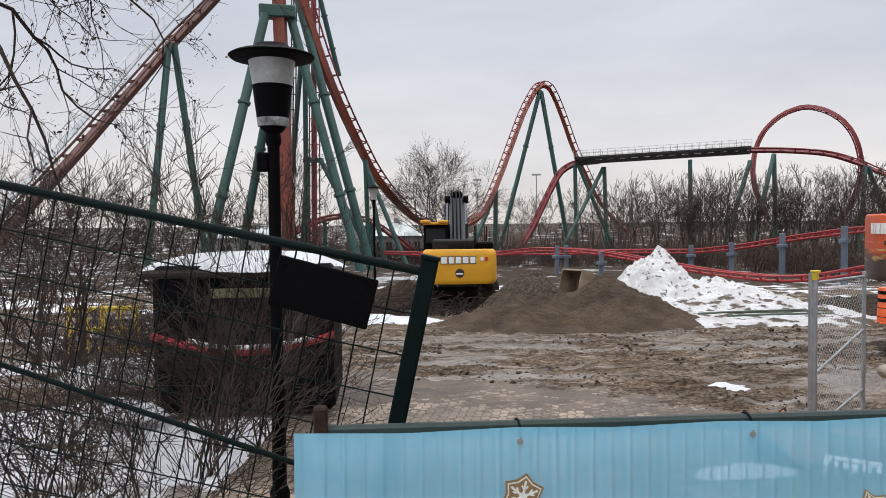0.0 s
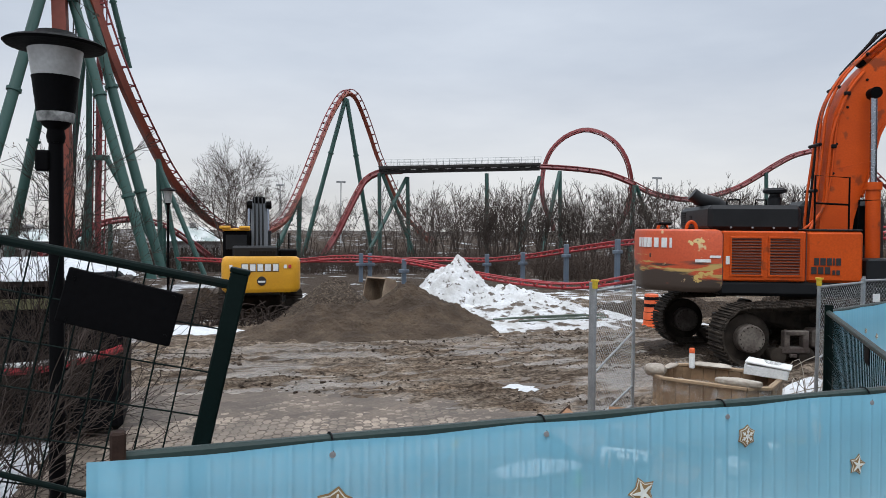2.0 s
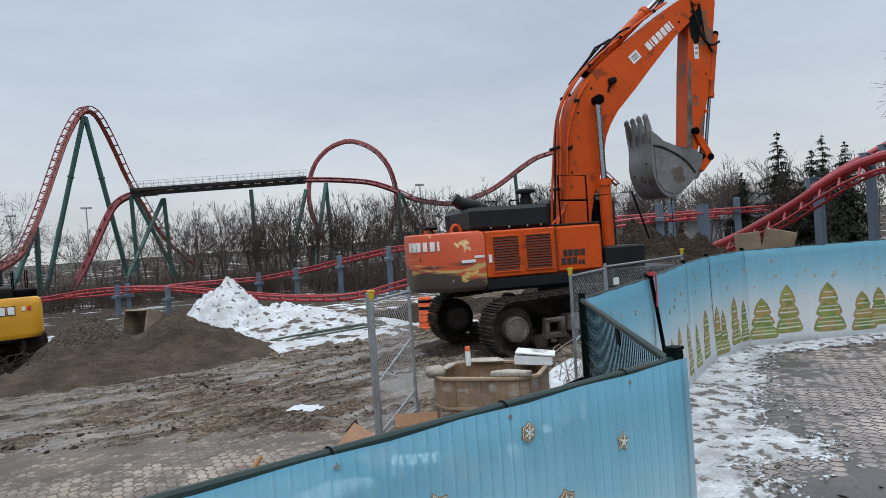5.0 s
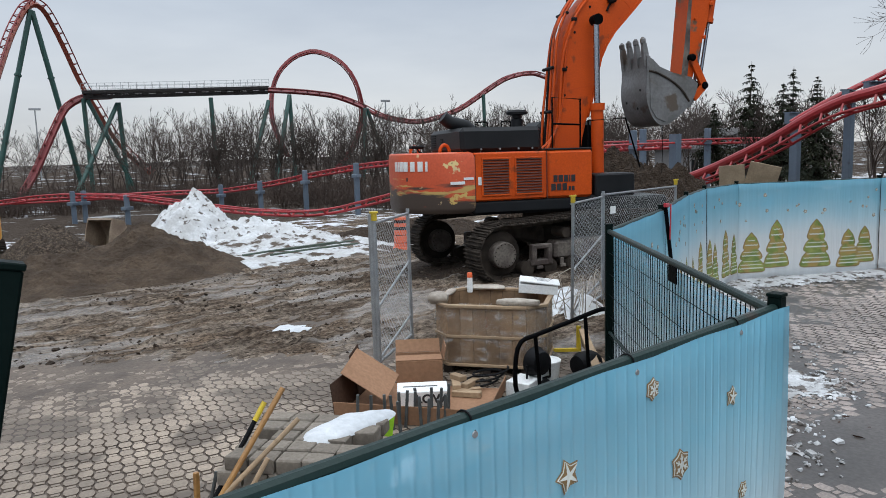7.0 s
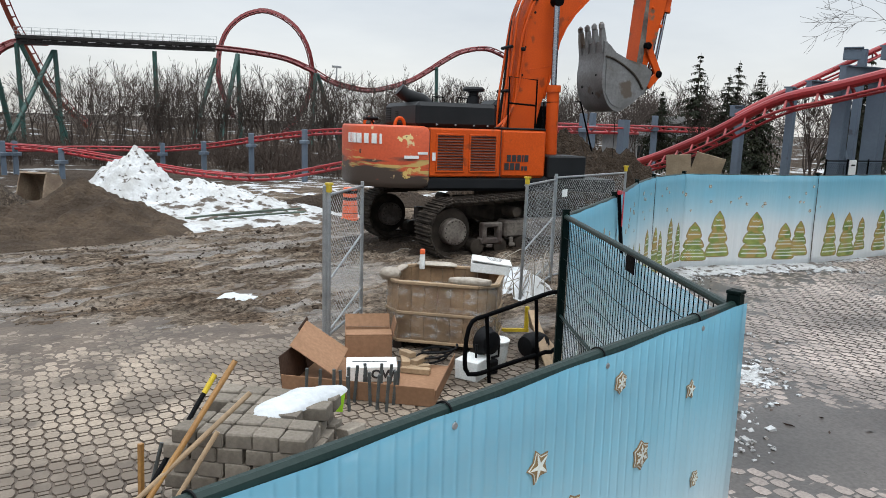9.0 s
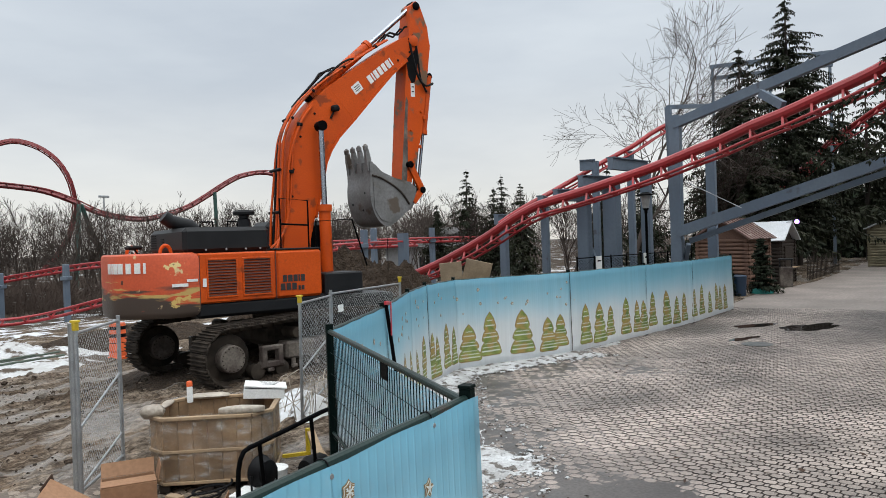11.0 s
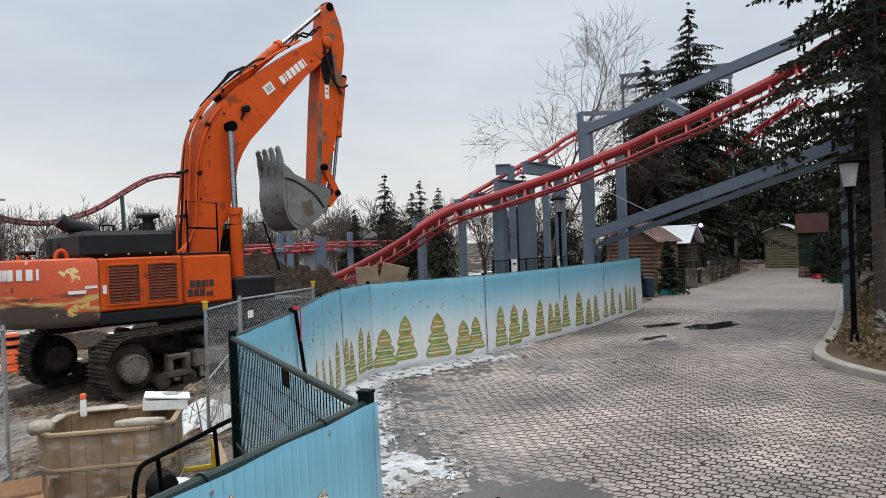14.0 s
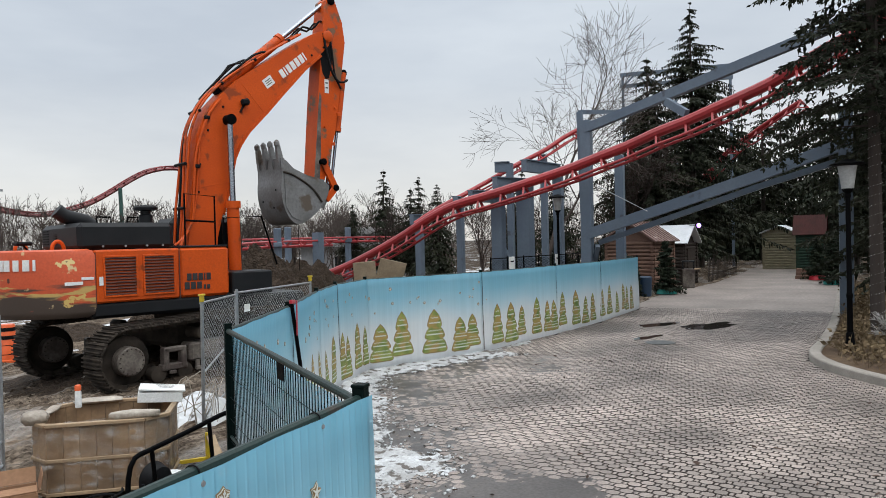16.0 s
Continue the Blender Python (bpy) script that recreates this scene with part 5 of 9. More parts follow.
# the yellow machine, seen from behind across the site
M_boom_grey = material("slate grey boom paint", (0.045, 0.052, 0.062), (0.06, 0.066, 0.075), 0.5, 0.0, 2.0, 30, 0.05, spec=0.3)
DEE = Matrix.Translation((0.45, 30.2, -0.80)) @ Matrix.Rotation(radians(92), 4, "Z")
dee = thing("excavator", DEE, "yellow crawler excavator seen from behind with folded dark boom", "excavator", "excavators")
du = part("undercarriage", Geo().box((0, 0, 0.6), (2.2, 1.6, 0.4), ch=0.08), M_mudsteel, dee)
for yy in (-1.15, 1.15):
    track_unit(du, yy, 4.3, 0.95, 0.6, 40, (M_mudsteel, M_mudsteel), "")
dc = Geo()
plan_loft(dc, rounded_plan(-2.72, -1.9, -1.34, 1.34, 0.35), [(1.05, 0.12), (1.13, 0.03), (1.2, 0.0), (2.05, 0.0), (2.22, 0.04), (2.28, 0.12)])
dcw = part("counterweight", dc, M_yellow, dee, "yellow counterweight with dark lettering panel")
BACK = Matrix(((0, 0, -1, 0), (-1, 0, 0, 0), (0, 1, 0, 0), (0, 0, 0, 1)))
plain_bars((0.24, 0.22, 0.22, 0.24, 0.22), 0.03, 0.28, M_decal_dark, dcw, Matrix.Translation((-2.733, 0.05, 1.915)) @ BACK, "dark painted outline", 0.003)
plain_bars((0.20, 0.18, 0.18, 0.20, 0.18), 0.07, 0.235, M_white, dcw, Matrix.Translation((-2.746, 0.05, 1.915)) @ BACK, "white painted bar", 0.003)
part("round_badge", Geo().lathe([(0.15, -0.008), (0.16, 0.0), (0.14, 0.012)], (-2.735, 0.0, 1.45), 20, "x"), M_decal_dark, dcw, "oval blue and white badge")
part("badge_bar", Geo().box((-2.752, 0.0, 1.43), (0.008, 0.24, 0.06)), M_white, dcw)
for yy in (-0.95, -0.80, 1.02):
    part("reflector", Geo().box((-2.73, yy, 1.95), (0.02, 0.1, 0.13), ch=0.004), M_tape_red if yy == -0.95 else M_white, dcw)
part("engine_hood", Geo().box((-1.3, 0.2, 2.38), (1.3, 1.55, 0.50), ch=0.06), M_hood, dee)
part("tool_deck", Geo().box((-1.3, -0.95, 2.34), (1.2, 0.62, 0.36), ch=0.05), M_black_steel, dee)
for yy in np.linspace(-0.45, 0.35, 9):
    part("vent_slot", Geo().box((-1.96, float(yy), 2.36), (0.02, 0.09, 0.22)), M_rubber, dee)
part("side_housing", Geo().box((-0.6, 0, 1.6), (2.9, 2.6, 0.9), ch=0.08), M_yellow, dee)
dcab = part("cab", Geo().box((0.6, 0.85, 2.45), (1.7, 0.95, 1.5), ch=0.08), M_black_steel, dee, "black cab with yellow roof")
part("cab_roof", Geo().box((0.55, 0.85, 3.22), (1.75, 1.0, 0.1), ch=0.03), M_yellow, dcab)
part("cab_window", Geo().box((-0.26, 0.85, 2.75), (0.02, 0.75, 0.55), ch=0.01), M_hood, dcab)
part("boom", Geo().prism([(0.2, 1.9), (0.7, 1.9), (2.0, 3.6), (3.6, 4.1), (3.6, 4.5), (1.7, 4.3), (0.9, 3.6)], -0.34, 0.28), M_boom_grey, dee, "dark folded boom")
for yy in (-0.36, 0.36):
    cylinder_ram(dee, (0.9, 1.9), (1.4, 4.2), 0.55, 0.12, 0.06, yy, M_hood)
part("stick", Geo().prism([(3.2, 4.2), (3.7, 4.5), (4.6, 2.6), (4.3, 1.4), (4.0, 1.4)], -0.18, 0.18), M_boom_grey, dee)
for yy in (-0.4, 0.34):
    part("pin_boss", Geo().tube([(1.4, yy - 0.1, 4.2), (1.4, yy + 0.1, 4.2)], 0.17, 10), M_black_steel, dee)
part("head_bracket", Geo().box((1.9, -0.03, 4.4), (0.5, 0.5, 0.3), ch=0.06), M_black_steel, dee)
for yy in (0.55, 1.25):
    part("work_lamp", Geo().box((-0.3, yy, 3.3), (0.25, 0.4, 0.12), ch=0.03), M_yellow, dee)
for yy in (-0.15, 0.0, 0.15):
    part("hydraulic_hose", Geo().tube(spline([(0.4, yy, 2.2), (0.75, yy, 3.6), (1.5, yy, 4.42), (2.4, yy, 4.6)], 0.2), 0.03, 6), M_rubber, dee)
for yy in (-1.1, -0.7):
    part("handrail", Geo().tube([(-0.6, yy, 2.1), (-0.6, yy, 3.1), (0.3, yy, 3.1), (0.3, yy, 2.1)], 0.02, 6), M_black_steel, dee)

# ---- heaps of earth and snow ----
def heap(name, cx, cy, rx, ry, h, mat, label, category, seed, rough=0.10, n=70, power=1.4, turn=0.0, mats=None, base=None):
    """A heap with its foot on the ground; its surface is broken by lumps."""
    g = Geo()
    rings = n // 2
    ct, st = math.cos(turn), math.sin(turn)
    for i in range(rings + 1):
        f = i / rings
        for j in range(n):
            q = 2 * math.pi * j / n
            wob = 1 + 0.16 * noise.noise((math.cos(q) * 1.3, math.sin(q) * 1.3, seed)) + 0.05 * noise.noise((math.cos(q) * 5, math.sin(q) * 5, seed))
            u, v = rx * f * wob * math.cos(q), ry * f * wob * math.sin(q)
            x, y = cx + u * ct - v * st, cy + u * st + v * ct
            prof = (1 - f) ** power * (1 + 0.35 * f)
            lump = noise.noise((x * 1.1, y * 1.1, seed)) * 0.6 + noise.noise((x * 3.1, y * 3.1, seed + 2)) * 0.35 + noise.noise((x * 8, y * 8, seed + 3)) * 0.22
            z = base_z(x, y) - 0.06 * (f > 0.99) + h * prof + rough * lump * (0.3 + min(1.0, 3 * (1 - f))) * (f < 0.999)
            g.v.append((x, y, z))
    for i in range(rings):
        for j in range(n):
            k = (j + 1) % n
            g.f.append((i * n + j, (i + 1) * n + j, (i + 1) * n + k, i * n + k))
    g.mi = [0] * len(g.f)
    return solid(name, g, mats or mat, label, category, smooth=50)


heap("earth_mound", 4.9, 23.7, 3.1, 2.9, 1.42, M_dirt, "grey-brown heap of spread earth", "mound", 3.0, 0.30, 120, 1.15)
heap("earth_mound", 2.5, 22.9, 3.0, 2.4, 0.92, M_dirt, "low tail of grey-brown loose earth", "mound", 5.0, 0.26, 100, 1.15)
heap("gravel_mound", 2.9, 26.6, 2.2, 2.2, 1.58, M_gravel, "heap of stony gravelly earth", "mound", 9.0, 0.22, 110, 1.1)
heap("snow_mound", 8.5, 30.9, 2.3, 2.3, 2.15, M_snow_dirty, "ploughed heap of white snow flecked with dirt", "snow", 13.0, 0.42, 120, 1.05)
heap("snow_mound", 10.4, 30.0, 3.0, 2.6, 1.0, M_snow_dirty, "lower shoulder of ploughed dirty snow", "snow", 14.0, 0.30, 100, 1.0)
heap("snow_spread", 10.6, 27.5, 4.4, 3.4, 0.5, M_snow_broken, "trampled spread of old snow with mud showing", "snow", 17.0, 0.22, 90, 0.9)
heap("snow_patch", -2.4, 24.3, 2.6, 0.9, 0.28, M_snow, "thin leftover patch of snow", "snow", 23.0, 0.06, 60, 0.8)
heap("snow_patch", 11.2, 22.9, 3.9, 1.1, 0.22, M_snow_broken, "thin dirty strip of snow", "snow", 29.0, 0.14, 80, 0.7)
heap("snow_patch", 8.1, 22.8, 1.7, 0.9, 0.22, M_snow_broken, "thin leftover patch of snow", "snow", 31.0, 0.10, 60, 0.8)
heap("earth_mound", 19.2, 19.2, 5.4, 3.4, 2.65, M_dirt_dark, "tall heap of dark clumpy turned earth", "mound", 37.0, 0.7, 120, 1.0, turn=-0.5)
heap("earth_mound", 16.0, 27.0, 5.0, 2.0, 0.7, M_dirt_dark, "low bank of dark turned earth", "mound", 41.0, 0.22, 90, 1.0)
heap("earth_mound", -1.6, 30.2, 3.4, 1.8, 0.9, M_dirt_dark, "dark tangled heap of soil and roots", "mound", 43.0, 0.3, 80, 1.0)

# dark heap added under the machine, its colour standing in for the shade there
heap("churned_soil", 12.6, 15.6, 4.2, 3.4, 0.30, M_dirt_dark, "low dark soil heap standing for shade under the orange machine", "mound", 47.0, 0.16, 90, 0.8)

# ---- gates and things lying on the site ----
def mesh_gate(a, b, h, label, brace=True, cap=(True, False), lean=(0, 0)):
    """A galvanised wire gate leaf from a to b."""
    m, ln = along(a, b)
    z = base_z(*a)
    th = thing("wire_gate", Matrix.Translation((0, 0, z)) @ m, label, "gate", "site gates")
    for i, x in enumerate((0.0, ln)):
        lx, ly = lean if i == 0 else (0, 0)
        p = part("post", Geo().tube([(x, 0, 0), (x + lx, ly, h)], 0.024, 10), M_galv, th)
        if cap[i]:
            part("yellow_cap", Geo().lathe([(0.03, h - 0.03), (0.034, h - 0.02), (0.034, h + 0.05), (0.05, h + 0.055), (0.05, h + 0.075)], (x + lx, ly, 0), 12), M_yellow_plastic, p, "yellow plastic post cap")
    for zz in (0.12, h - 0.06):
        part("rail", Geo().tube([(0, 0, zz), (ln, 0, zz)], 0.018, 8), M_galv, th)
    if brace:
        part("diagonal_brace", Geo().tube([(0, 0, h * 0.42), (ln, 0, h * 0.62)], 0.014, 8), M_galv, th)
        part("diagonal_brace", Geo().tube([(0, 0, 0.16), (ln, 0, h * 0.22)], 0.014, 8), M_galv, th)
    g = Geo()
    n = int((ln + h) / 0.07)
    for k in range(n):
        for s in (1, -1):
            x0 = -h + k * (ln + h) / n
            p0, p1 = (x0, 0.12), (x0 + h - 0.2, h - 0.06)
            if s < 0:
                p0, p1 = (ln - p0[0], p0[1]), (ln - p1[0], p1[1])
            q = []
            for f in np.linspace(0, 1, 3):
                q.append((p0[0] + (p1[0] - p0[0]) * f, p0[1] + (p1[1] - p0[1]) * f))
            lo, hi = 0.0, ln
            dx, dz = p1[0] - p0[0], p1[1] - p0[1]
            t0, t1 = sorted(((lo - p0[0]) / dx, (hi - p0[0]) / dx))
            t0, t1 = max(0, t0), min(1, t1)
            if t1 - t0 > 0.02:
                g.tube([(p0[0] + dx * t0, 0.003 * s, p0[1] + dz * t0), (p0[0] + dx * t1, 0.003 * s, p0[1] + dz * t1)], 0.0014, 3, False)
    part("wire_netting", g, M_galv, th)
    return th


mesh_gate((4.44, 9.78), (5.42, 10.62), 1.80, "open galvanised wire gate leaf with diagonal brace", cap=(True, False))
part("post", Geo().tube([(0.05, 0.05, 0), (0.05, 0.05, 1.84)], 0.042, 12), M_galv, bpy.data.objects["wire_gate"])
mesh_gate((7.76, 9.98), (9.12, 10.64), 1.78, "galvanised wire gate leaf leaning by the crate", cap=(True, False), lean=(-0.16, -0.08))
mesh_gate((9.16, 10.66), (11.68, 11.18), 1.80, "galvanised wire fence leaf with a small sign", brace=False, cap=(False, True))
solid("small_sign", Geo().box((9.4, 10.67, 1.5), (0.16, 0.01, 0.12), (0, 0, 12), 0.003), M_white, "small white sign hung on the wire gate", "sign")


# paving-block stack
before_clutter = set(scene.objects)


def block_mesh(w, d, h, seed):
    r = random.Random(seed)
    g = Geo().box((0, 0, h / 2), (w, d, h), ch=0.007)
    g.v = [(x + r.uniform(-0.004, 0.004), y + r.uniform(-0.004, 0.004), z + r.uniform(-0.004, 0.004)) for x, y, z in g.v]
    return g.mesh("block", M_block, 0)


stack = thing("block_stack", pose(2.212, 6.614, 0, rz=-46.8), "stacked grey concrete paving blocks under a snow cap", "paving blocks")
blocks = [block_mesh(0.166, 0.155, 0.096, s) for s in range(4)]
rs = random.Random(3)
for c in range(6):
    for i in range(5):
        for j in range(5):
            if 0 < i < 4 and 0 < j < 4 and c < 5 or (c == 5 and rs.random() < 0.14):
                continue
            ob = new("block", rs.choice(blocks))
            ob.parent = stack
            off = 0.05 if c % 2 else 0.0
            ob.matrix_local = pose(-0.36 + 0.178 * i + off - 0.025 + rs.uniform(-0.008, 0.008), -0.33 + 0.165 * j + rs.uniform(-0.012, 0.012), 0.1 * c + 0.002 * j, 0, 0, rs.uniform(-3, 3))
for k in range(16):
    ob = new("block", rs.choice(blocks))
    ob.parent = stack
    ob.matrix_local = pose(0.55 + rs.uniform(0, 0.55), -0.35 + rs.uniform(0, 0.62), max(0.02, 0.36 - 0.024 * k) if k < 9 else 0.02, rs.uniform(-25, 25), rs.uniform(-30, 30), rs.uniform(0, 180))


def snow_cap(cx, cy, rx, ry, z, h, seed, label, turn=0.0):
    """A soft cap of snow on top of a thing."""
    g = Geo()
    n = 40
    for i in range(13):
        f = i / 12
        for j in range(n):
            q = 2 * math.pi * j / n
            k = 1 + 0.28 * noise.noise((1.5 * math.cos(q), 1.5 * math.sin(q), seed))
            u, v = rx * f * k * math.cos(q), ry * f * k * math.sin(q)
            zz = z + h * max(0.0, 1 - f ** 3.2) + 0.012 * noise.noise((u * 7, v * 7, seed)) - (0.012 if i == 12 else 0)
            g.v.append((cx + u * math.cos(turn) - v * math.sin(turn), cy + u * math.sin(turn) + v * math.cos(turn), zz))
    for i in range(12):
        for j in range(n):
            k = (j + 1) % n
            g.f.append((i * n + j, (i + 1) * n + j, (i + 1) * n + k, i * n + k))
    g.mi = [0] * len(g.f)
    return solid("snow_layer", g, M_snow, label, "snow", smooth=80)


snow_cap(2.50, 6.60, 0.37, 0.17, 0.598, 0.05, 4.0, "smooth white snow lying on the block stack", 0.15)
snow_cap(2.72, 6.16, 0.22, 0.08, 0.36, 0.07, 6.0, "strip of snow on tumbled blocks", 0.6)
snow_cap(2.95, 6.38, 0.20, 0.09, 0.20, 0.08, 8.0, "strip of snow on tumbled blocks", 0.5)


def pole_tool(name, a, b, r, mat, label, tip=None, tipmat=None):
    a, b = Vector(a), Vector(b)
    th = thing(name, pose(*a), label, "tool", "leaning tool handles")
    d = b - a
    part("handle", Geo().tube([(0, 0, 0), d * 0.5 + Vector((0.004, 0.004, 0)), d], r, 10), mat, th)
    if tip:
        part("grip", Geo().tube([d * (1 - tip), d * 1.005], r * 1.12, 10), tipmat, th, "yellow plastic grip")


pole_tool("tool_handle", (1.18, 6.35, 0.03), (2.01, 6.51, 1.01), 0.019, M_handle, "long yellow-brown wooden tool handle leaning on blocks")
pole_tool("tool_handle", (1.37, 6.67, 0.03), (1.97, 6.76, 0.85), 0.017, M_rubber, "black shovel shaft with a yellow grip", 0.13, M_yellow_plastic)
pole_tool("tool_handle", (0.97, 6.42, 0.03), (2.06, 6.40, 0.82), 0.017, M_plank, "weathered wooden handle lying across the blocks")
pole_tool("tool_handle", (1.36, 6.32, 0.03), (1.81, 6.32, 0.65), 0.016, M_plank, "pale wooden handle leaning on the blocks")
solid("wooden_stake", Geo().box((1.52, 6.92, 0.21), (0.035, 0.03, 0.42), (0, 2, 20), 0.004), M_handle, "orange-brown wooden stake stuck upright", "stake")
solid("steel_stake", Geo().tube([(1.62, 7.05, 0.03), (1.70, 7.05, 0.33)], 0.014, 8), M_rebar, "dark steel bar standing beside the blocks", "bar")

# steel pins
pin = Geo().tube([(0, 0, 0), (0, 0, 0.38)], 0.015, 8)
for k in range(4):
    pin.tube([(0, 0, 0.06 * k + 0.1), (0, 0, 0.06 * k + 0.112)], 0.0165, 8)
PIN_SPOTS = [(3.21, 7.80), (3.34, 7.79), (3.41, 7.64), (3.49, 7.63), (3.55, 7.62), (3.61, 7.62), (3.70, 7.60), (3.68, 7.45), (3.68, 7.35), (3.72, 7.26), (3.87, 7.36), (3.98, 7.46), (3.91, 7.50), (3.80, 7.47), (3.75, 7.60), (3.46, 7.45)]
pin_me = pin.mesh("steel_pin", M_rebar)
for k in range(16):
    ob = new("steel_pin", pin_me)
    ob.matrix_world = pose(PIN_SPOTS[k][0], PIN_SPOTS[k][1], rs.uniform(-0.06, 0.0), rs.uniform(-4, 4), rs.uniform(-4, 4))
    tagged(ob, "upright dull grey steel pin in a bundle", "pin", "bundle of steel pins")
solid("flat_plate", Geo().box((3.42, 6.55, 0.12), (0.5, 0.28, 0.03), (8, 10, 35), 0.006), M_block, "grey concrete slab lying on rubble", "slab")
solid("flat_plate", Geo().box((3.72, 6.72, 0.05), (0.36, 0.2, 0.025), (3, 4, 25), 0.004), M_handle, "brown wooden offcut on the paving", "board")
solid("warning_tag", Geo().box((2.98, 6.86, 0.40), (0.10, 0.006, 0.17), (0, 8, -30), 0.002), material("lime plastic", (0.38, 0.70, 0.03), None, 0.4, 0, 3, 40, 0.0), "lime green plastic tag on the pins", "tag")


# cardboard
def open_box(at, rz, s, mat, label, flaps=True, name="cardboard_box"):
    """An open carton with thin walls and standing flaps; s: its width, depth and height."""
    th = thing(name, pose(*at, rz=rz), label, "box", "cardboard")
    w, d, h = s
    t = 0.008
    part("base", Geo().box((0, 0, t / 2), (w, d, t)), mat, th)
    for nm, c, q in (("wall", (0, -d / 2, h / 2), (w, t, h)), ("wall", (0, d / 2, h / 2), (w, t, h)), ("wall", (-w / 2, 0, h / 2), (t, d, h)), ("wall", (w / 2, 0, h / 2), (t, d, h))):
        part(nm, Geo().box(c, q, ch=0.002), mat, th)
    if flaps:
        part("flap", Geo().box((0, d / 2 + 0.05, h + d * 0.18), (w, t, d * 0.42), (-32, 0, 0), 0.002), mat, th)
        part("flap", Geo().box((0, -d / 2 + d * 0.2, h + 0.02), (w, d * 0.42, t), (6, 0, 0), 0.002), mat, th)
        part("flap", Geo().box((w / 2 + 0.03, 0, h + w * 0.13), (t, d * 0.94, w * 0.32), (0, 12, 0), 0.002), mat, th)
    return th


open_box((4.47, 8.70, 0.03), -31, (0.50, 0.36, 0.24), M_card, "open brown cardboard box with raised flaps")
tray = thing("cardboard_tray", pose(3.94, 8.04, 0.012, rz=-49), "large flattened brown cardboard carton with bent sides", "box", "cardboard")
part("base", Geo().box((0.12, 0.06, 0.01), (1.46, 1.10, 0.012), ch=0.003), M_card, tray)
part("side", Geo().box((0.12, -0.50, 0.09), (1.46, 0.01, 0.19), (8, 0, 0), 0.003), M_card, tray)
part("side", Geo().box((-0.62, 0.0, 0.17), (0.01, 1.0, 0.36), (0, -6, 0), 0.003), M_card_in, tray, "damp brown side, darkened for shade")
part("flap", Geo().box((-0.42, 0.02, 0.30), (0.52, 0.56, 0.009), (12, 34, 10), 0.003), M_card, tray)
part("side", Geo().box((0.85, 0.06, 0.08), (0.01, 1.10, 0.16), (0, 6, 0), 0.003), M_card, tray)
part("dark_flap", Geo().box((-0.66, 0.30, 0.26), (0.42, 0.46, 0.01), (0, 78, 10), 0.003), M_card_in, tray, "damp brown flap, darkened for shade")
wbx = thing("white_carton", pose(4.04, 7.98, 0.04, rz=-32), "long white cardboard carton with dark lettering", "box", "cardboard")
part("carton", Geo().box((0, 0, 0.085), (0.50, 0.24, 0.16), (6, 0, 0), 0.006), M_white, wbx)
words("LOW", 0.115, M_decal_dark, wbx, pose(0.08, -0.128, 0.075, 84, 0, 0), "lettering", 0.002, "dark carton lettering", 1.1, 0.004)
part("print_bar", Geo().box((-0.02, 0.0, 0.166), (0.34, 0.02, 0.003), (6, 0, 0)), M_decal_dark, wbx)
for k in range(5):
    solid("timber_offcut", Geo().box((4.50 + 0.07 * (k % 3), 7.86 + 0.06 * k, 0.06 + 0.05 * (k // 2)), (0.30 - 0.03 * k, 0.085, 0.055), (0, rs.uniform(-5, 5), -50 + 36 * k), 0.004), M_plank, "short pale timber offcut in a small pile", "timber", "timber offcuts")

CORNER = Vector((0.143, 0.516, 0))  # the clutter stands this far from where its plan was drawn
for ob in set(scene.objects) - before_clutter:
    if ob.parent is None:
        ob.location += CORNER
# wrapped crate with its lid things
crate = thing("wooden_crate", pose(5.70, 9.22, 0, rz=-50), "open pale wooden crate wrapped in torn clear plastic", "crate")
RIM = [(-0.62, -0.30), (-0.44, -0.50), (0.46, -0.50), (0.64, -0.32), (0.64, 0.36), (0.46, 0.54), (-0.44, 0.54), (-0.62, 0.36)]
for i in range(8):
    a, b = Vector(RIM[i]), Vector(RIM[(i + 1) % 8])
    d = b - a
    nb = max(1, round(d.length / 0.15))
    for row, (z0, z1) in enumerate(((0.10, 0.42), (0.44, 0.76))):
        for k in range(nb):
            c = a + d * (k + 0.5) / nb
            part("board", Geo().box((c.x, c.y, (z0 + z1) / 2), (d.length / nb - 0.004, 0.022, z1 - z0), (0, 0, math.degrees(math.atan2(d.y, d.x))), 0.004), M_crate, crate)
    m = a.lerp(b, 0.5)
    for z in (0.10, 0.43, 0.78):
        part("rim_board", Geo().box((m.x * 1.02, m.y * 1.02, z), (d.length + 0.02, 0.06 if z > 0.7 else 0.03, 0.035), (0, 0, math.degrees(math.atan2(d.y, d.x))), 0.005), M_plank, crate)
for x in (-0.45, 0.0, 0.45):
    part("skid", Geo().box((x, 0, 0.045), (0.1, 1.0, 0.09), ch=0.006), M_wood_dark, crate)
part("floor_board", Geo().box((0, 0.02, 0.13), (1.2, 0.98, 0.02), ch=0.004), M_crate, crate)


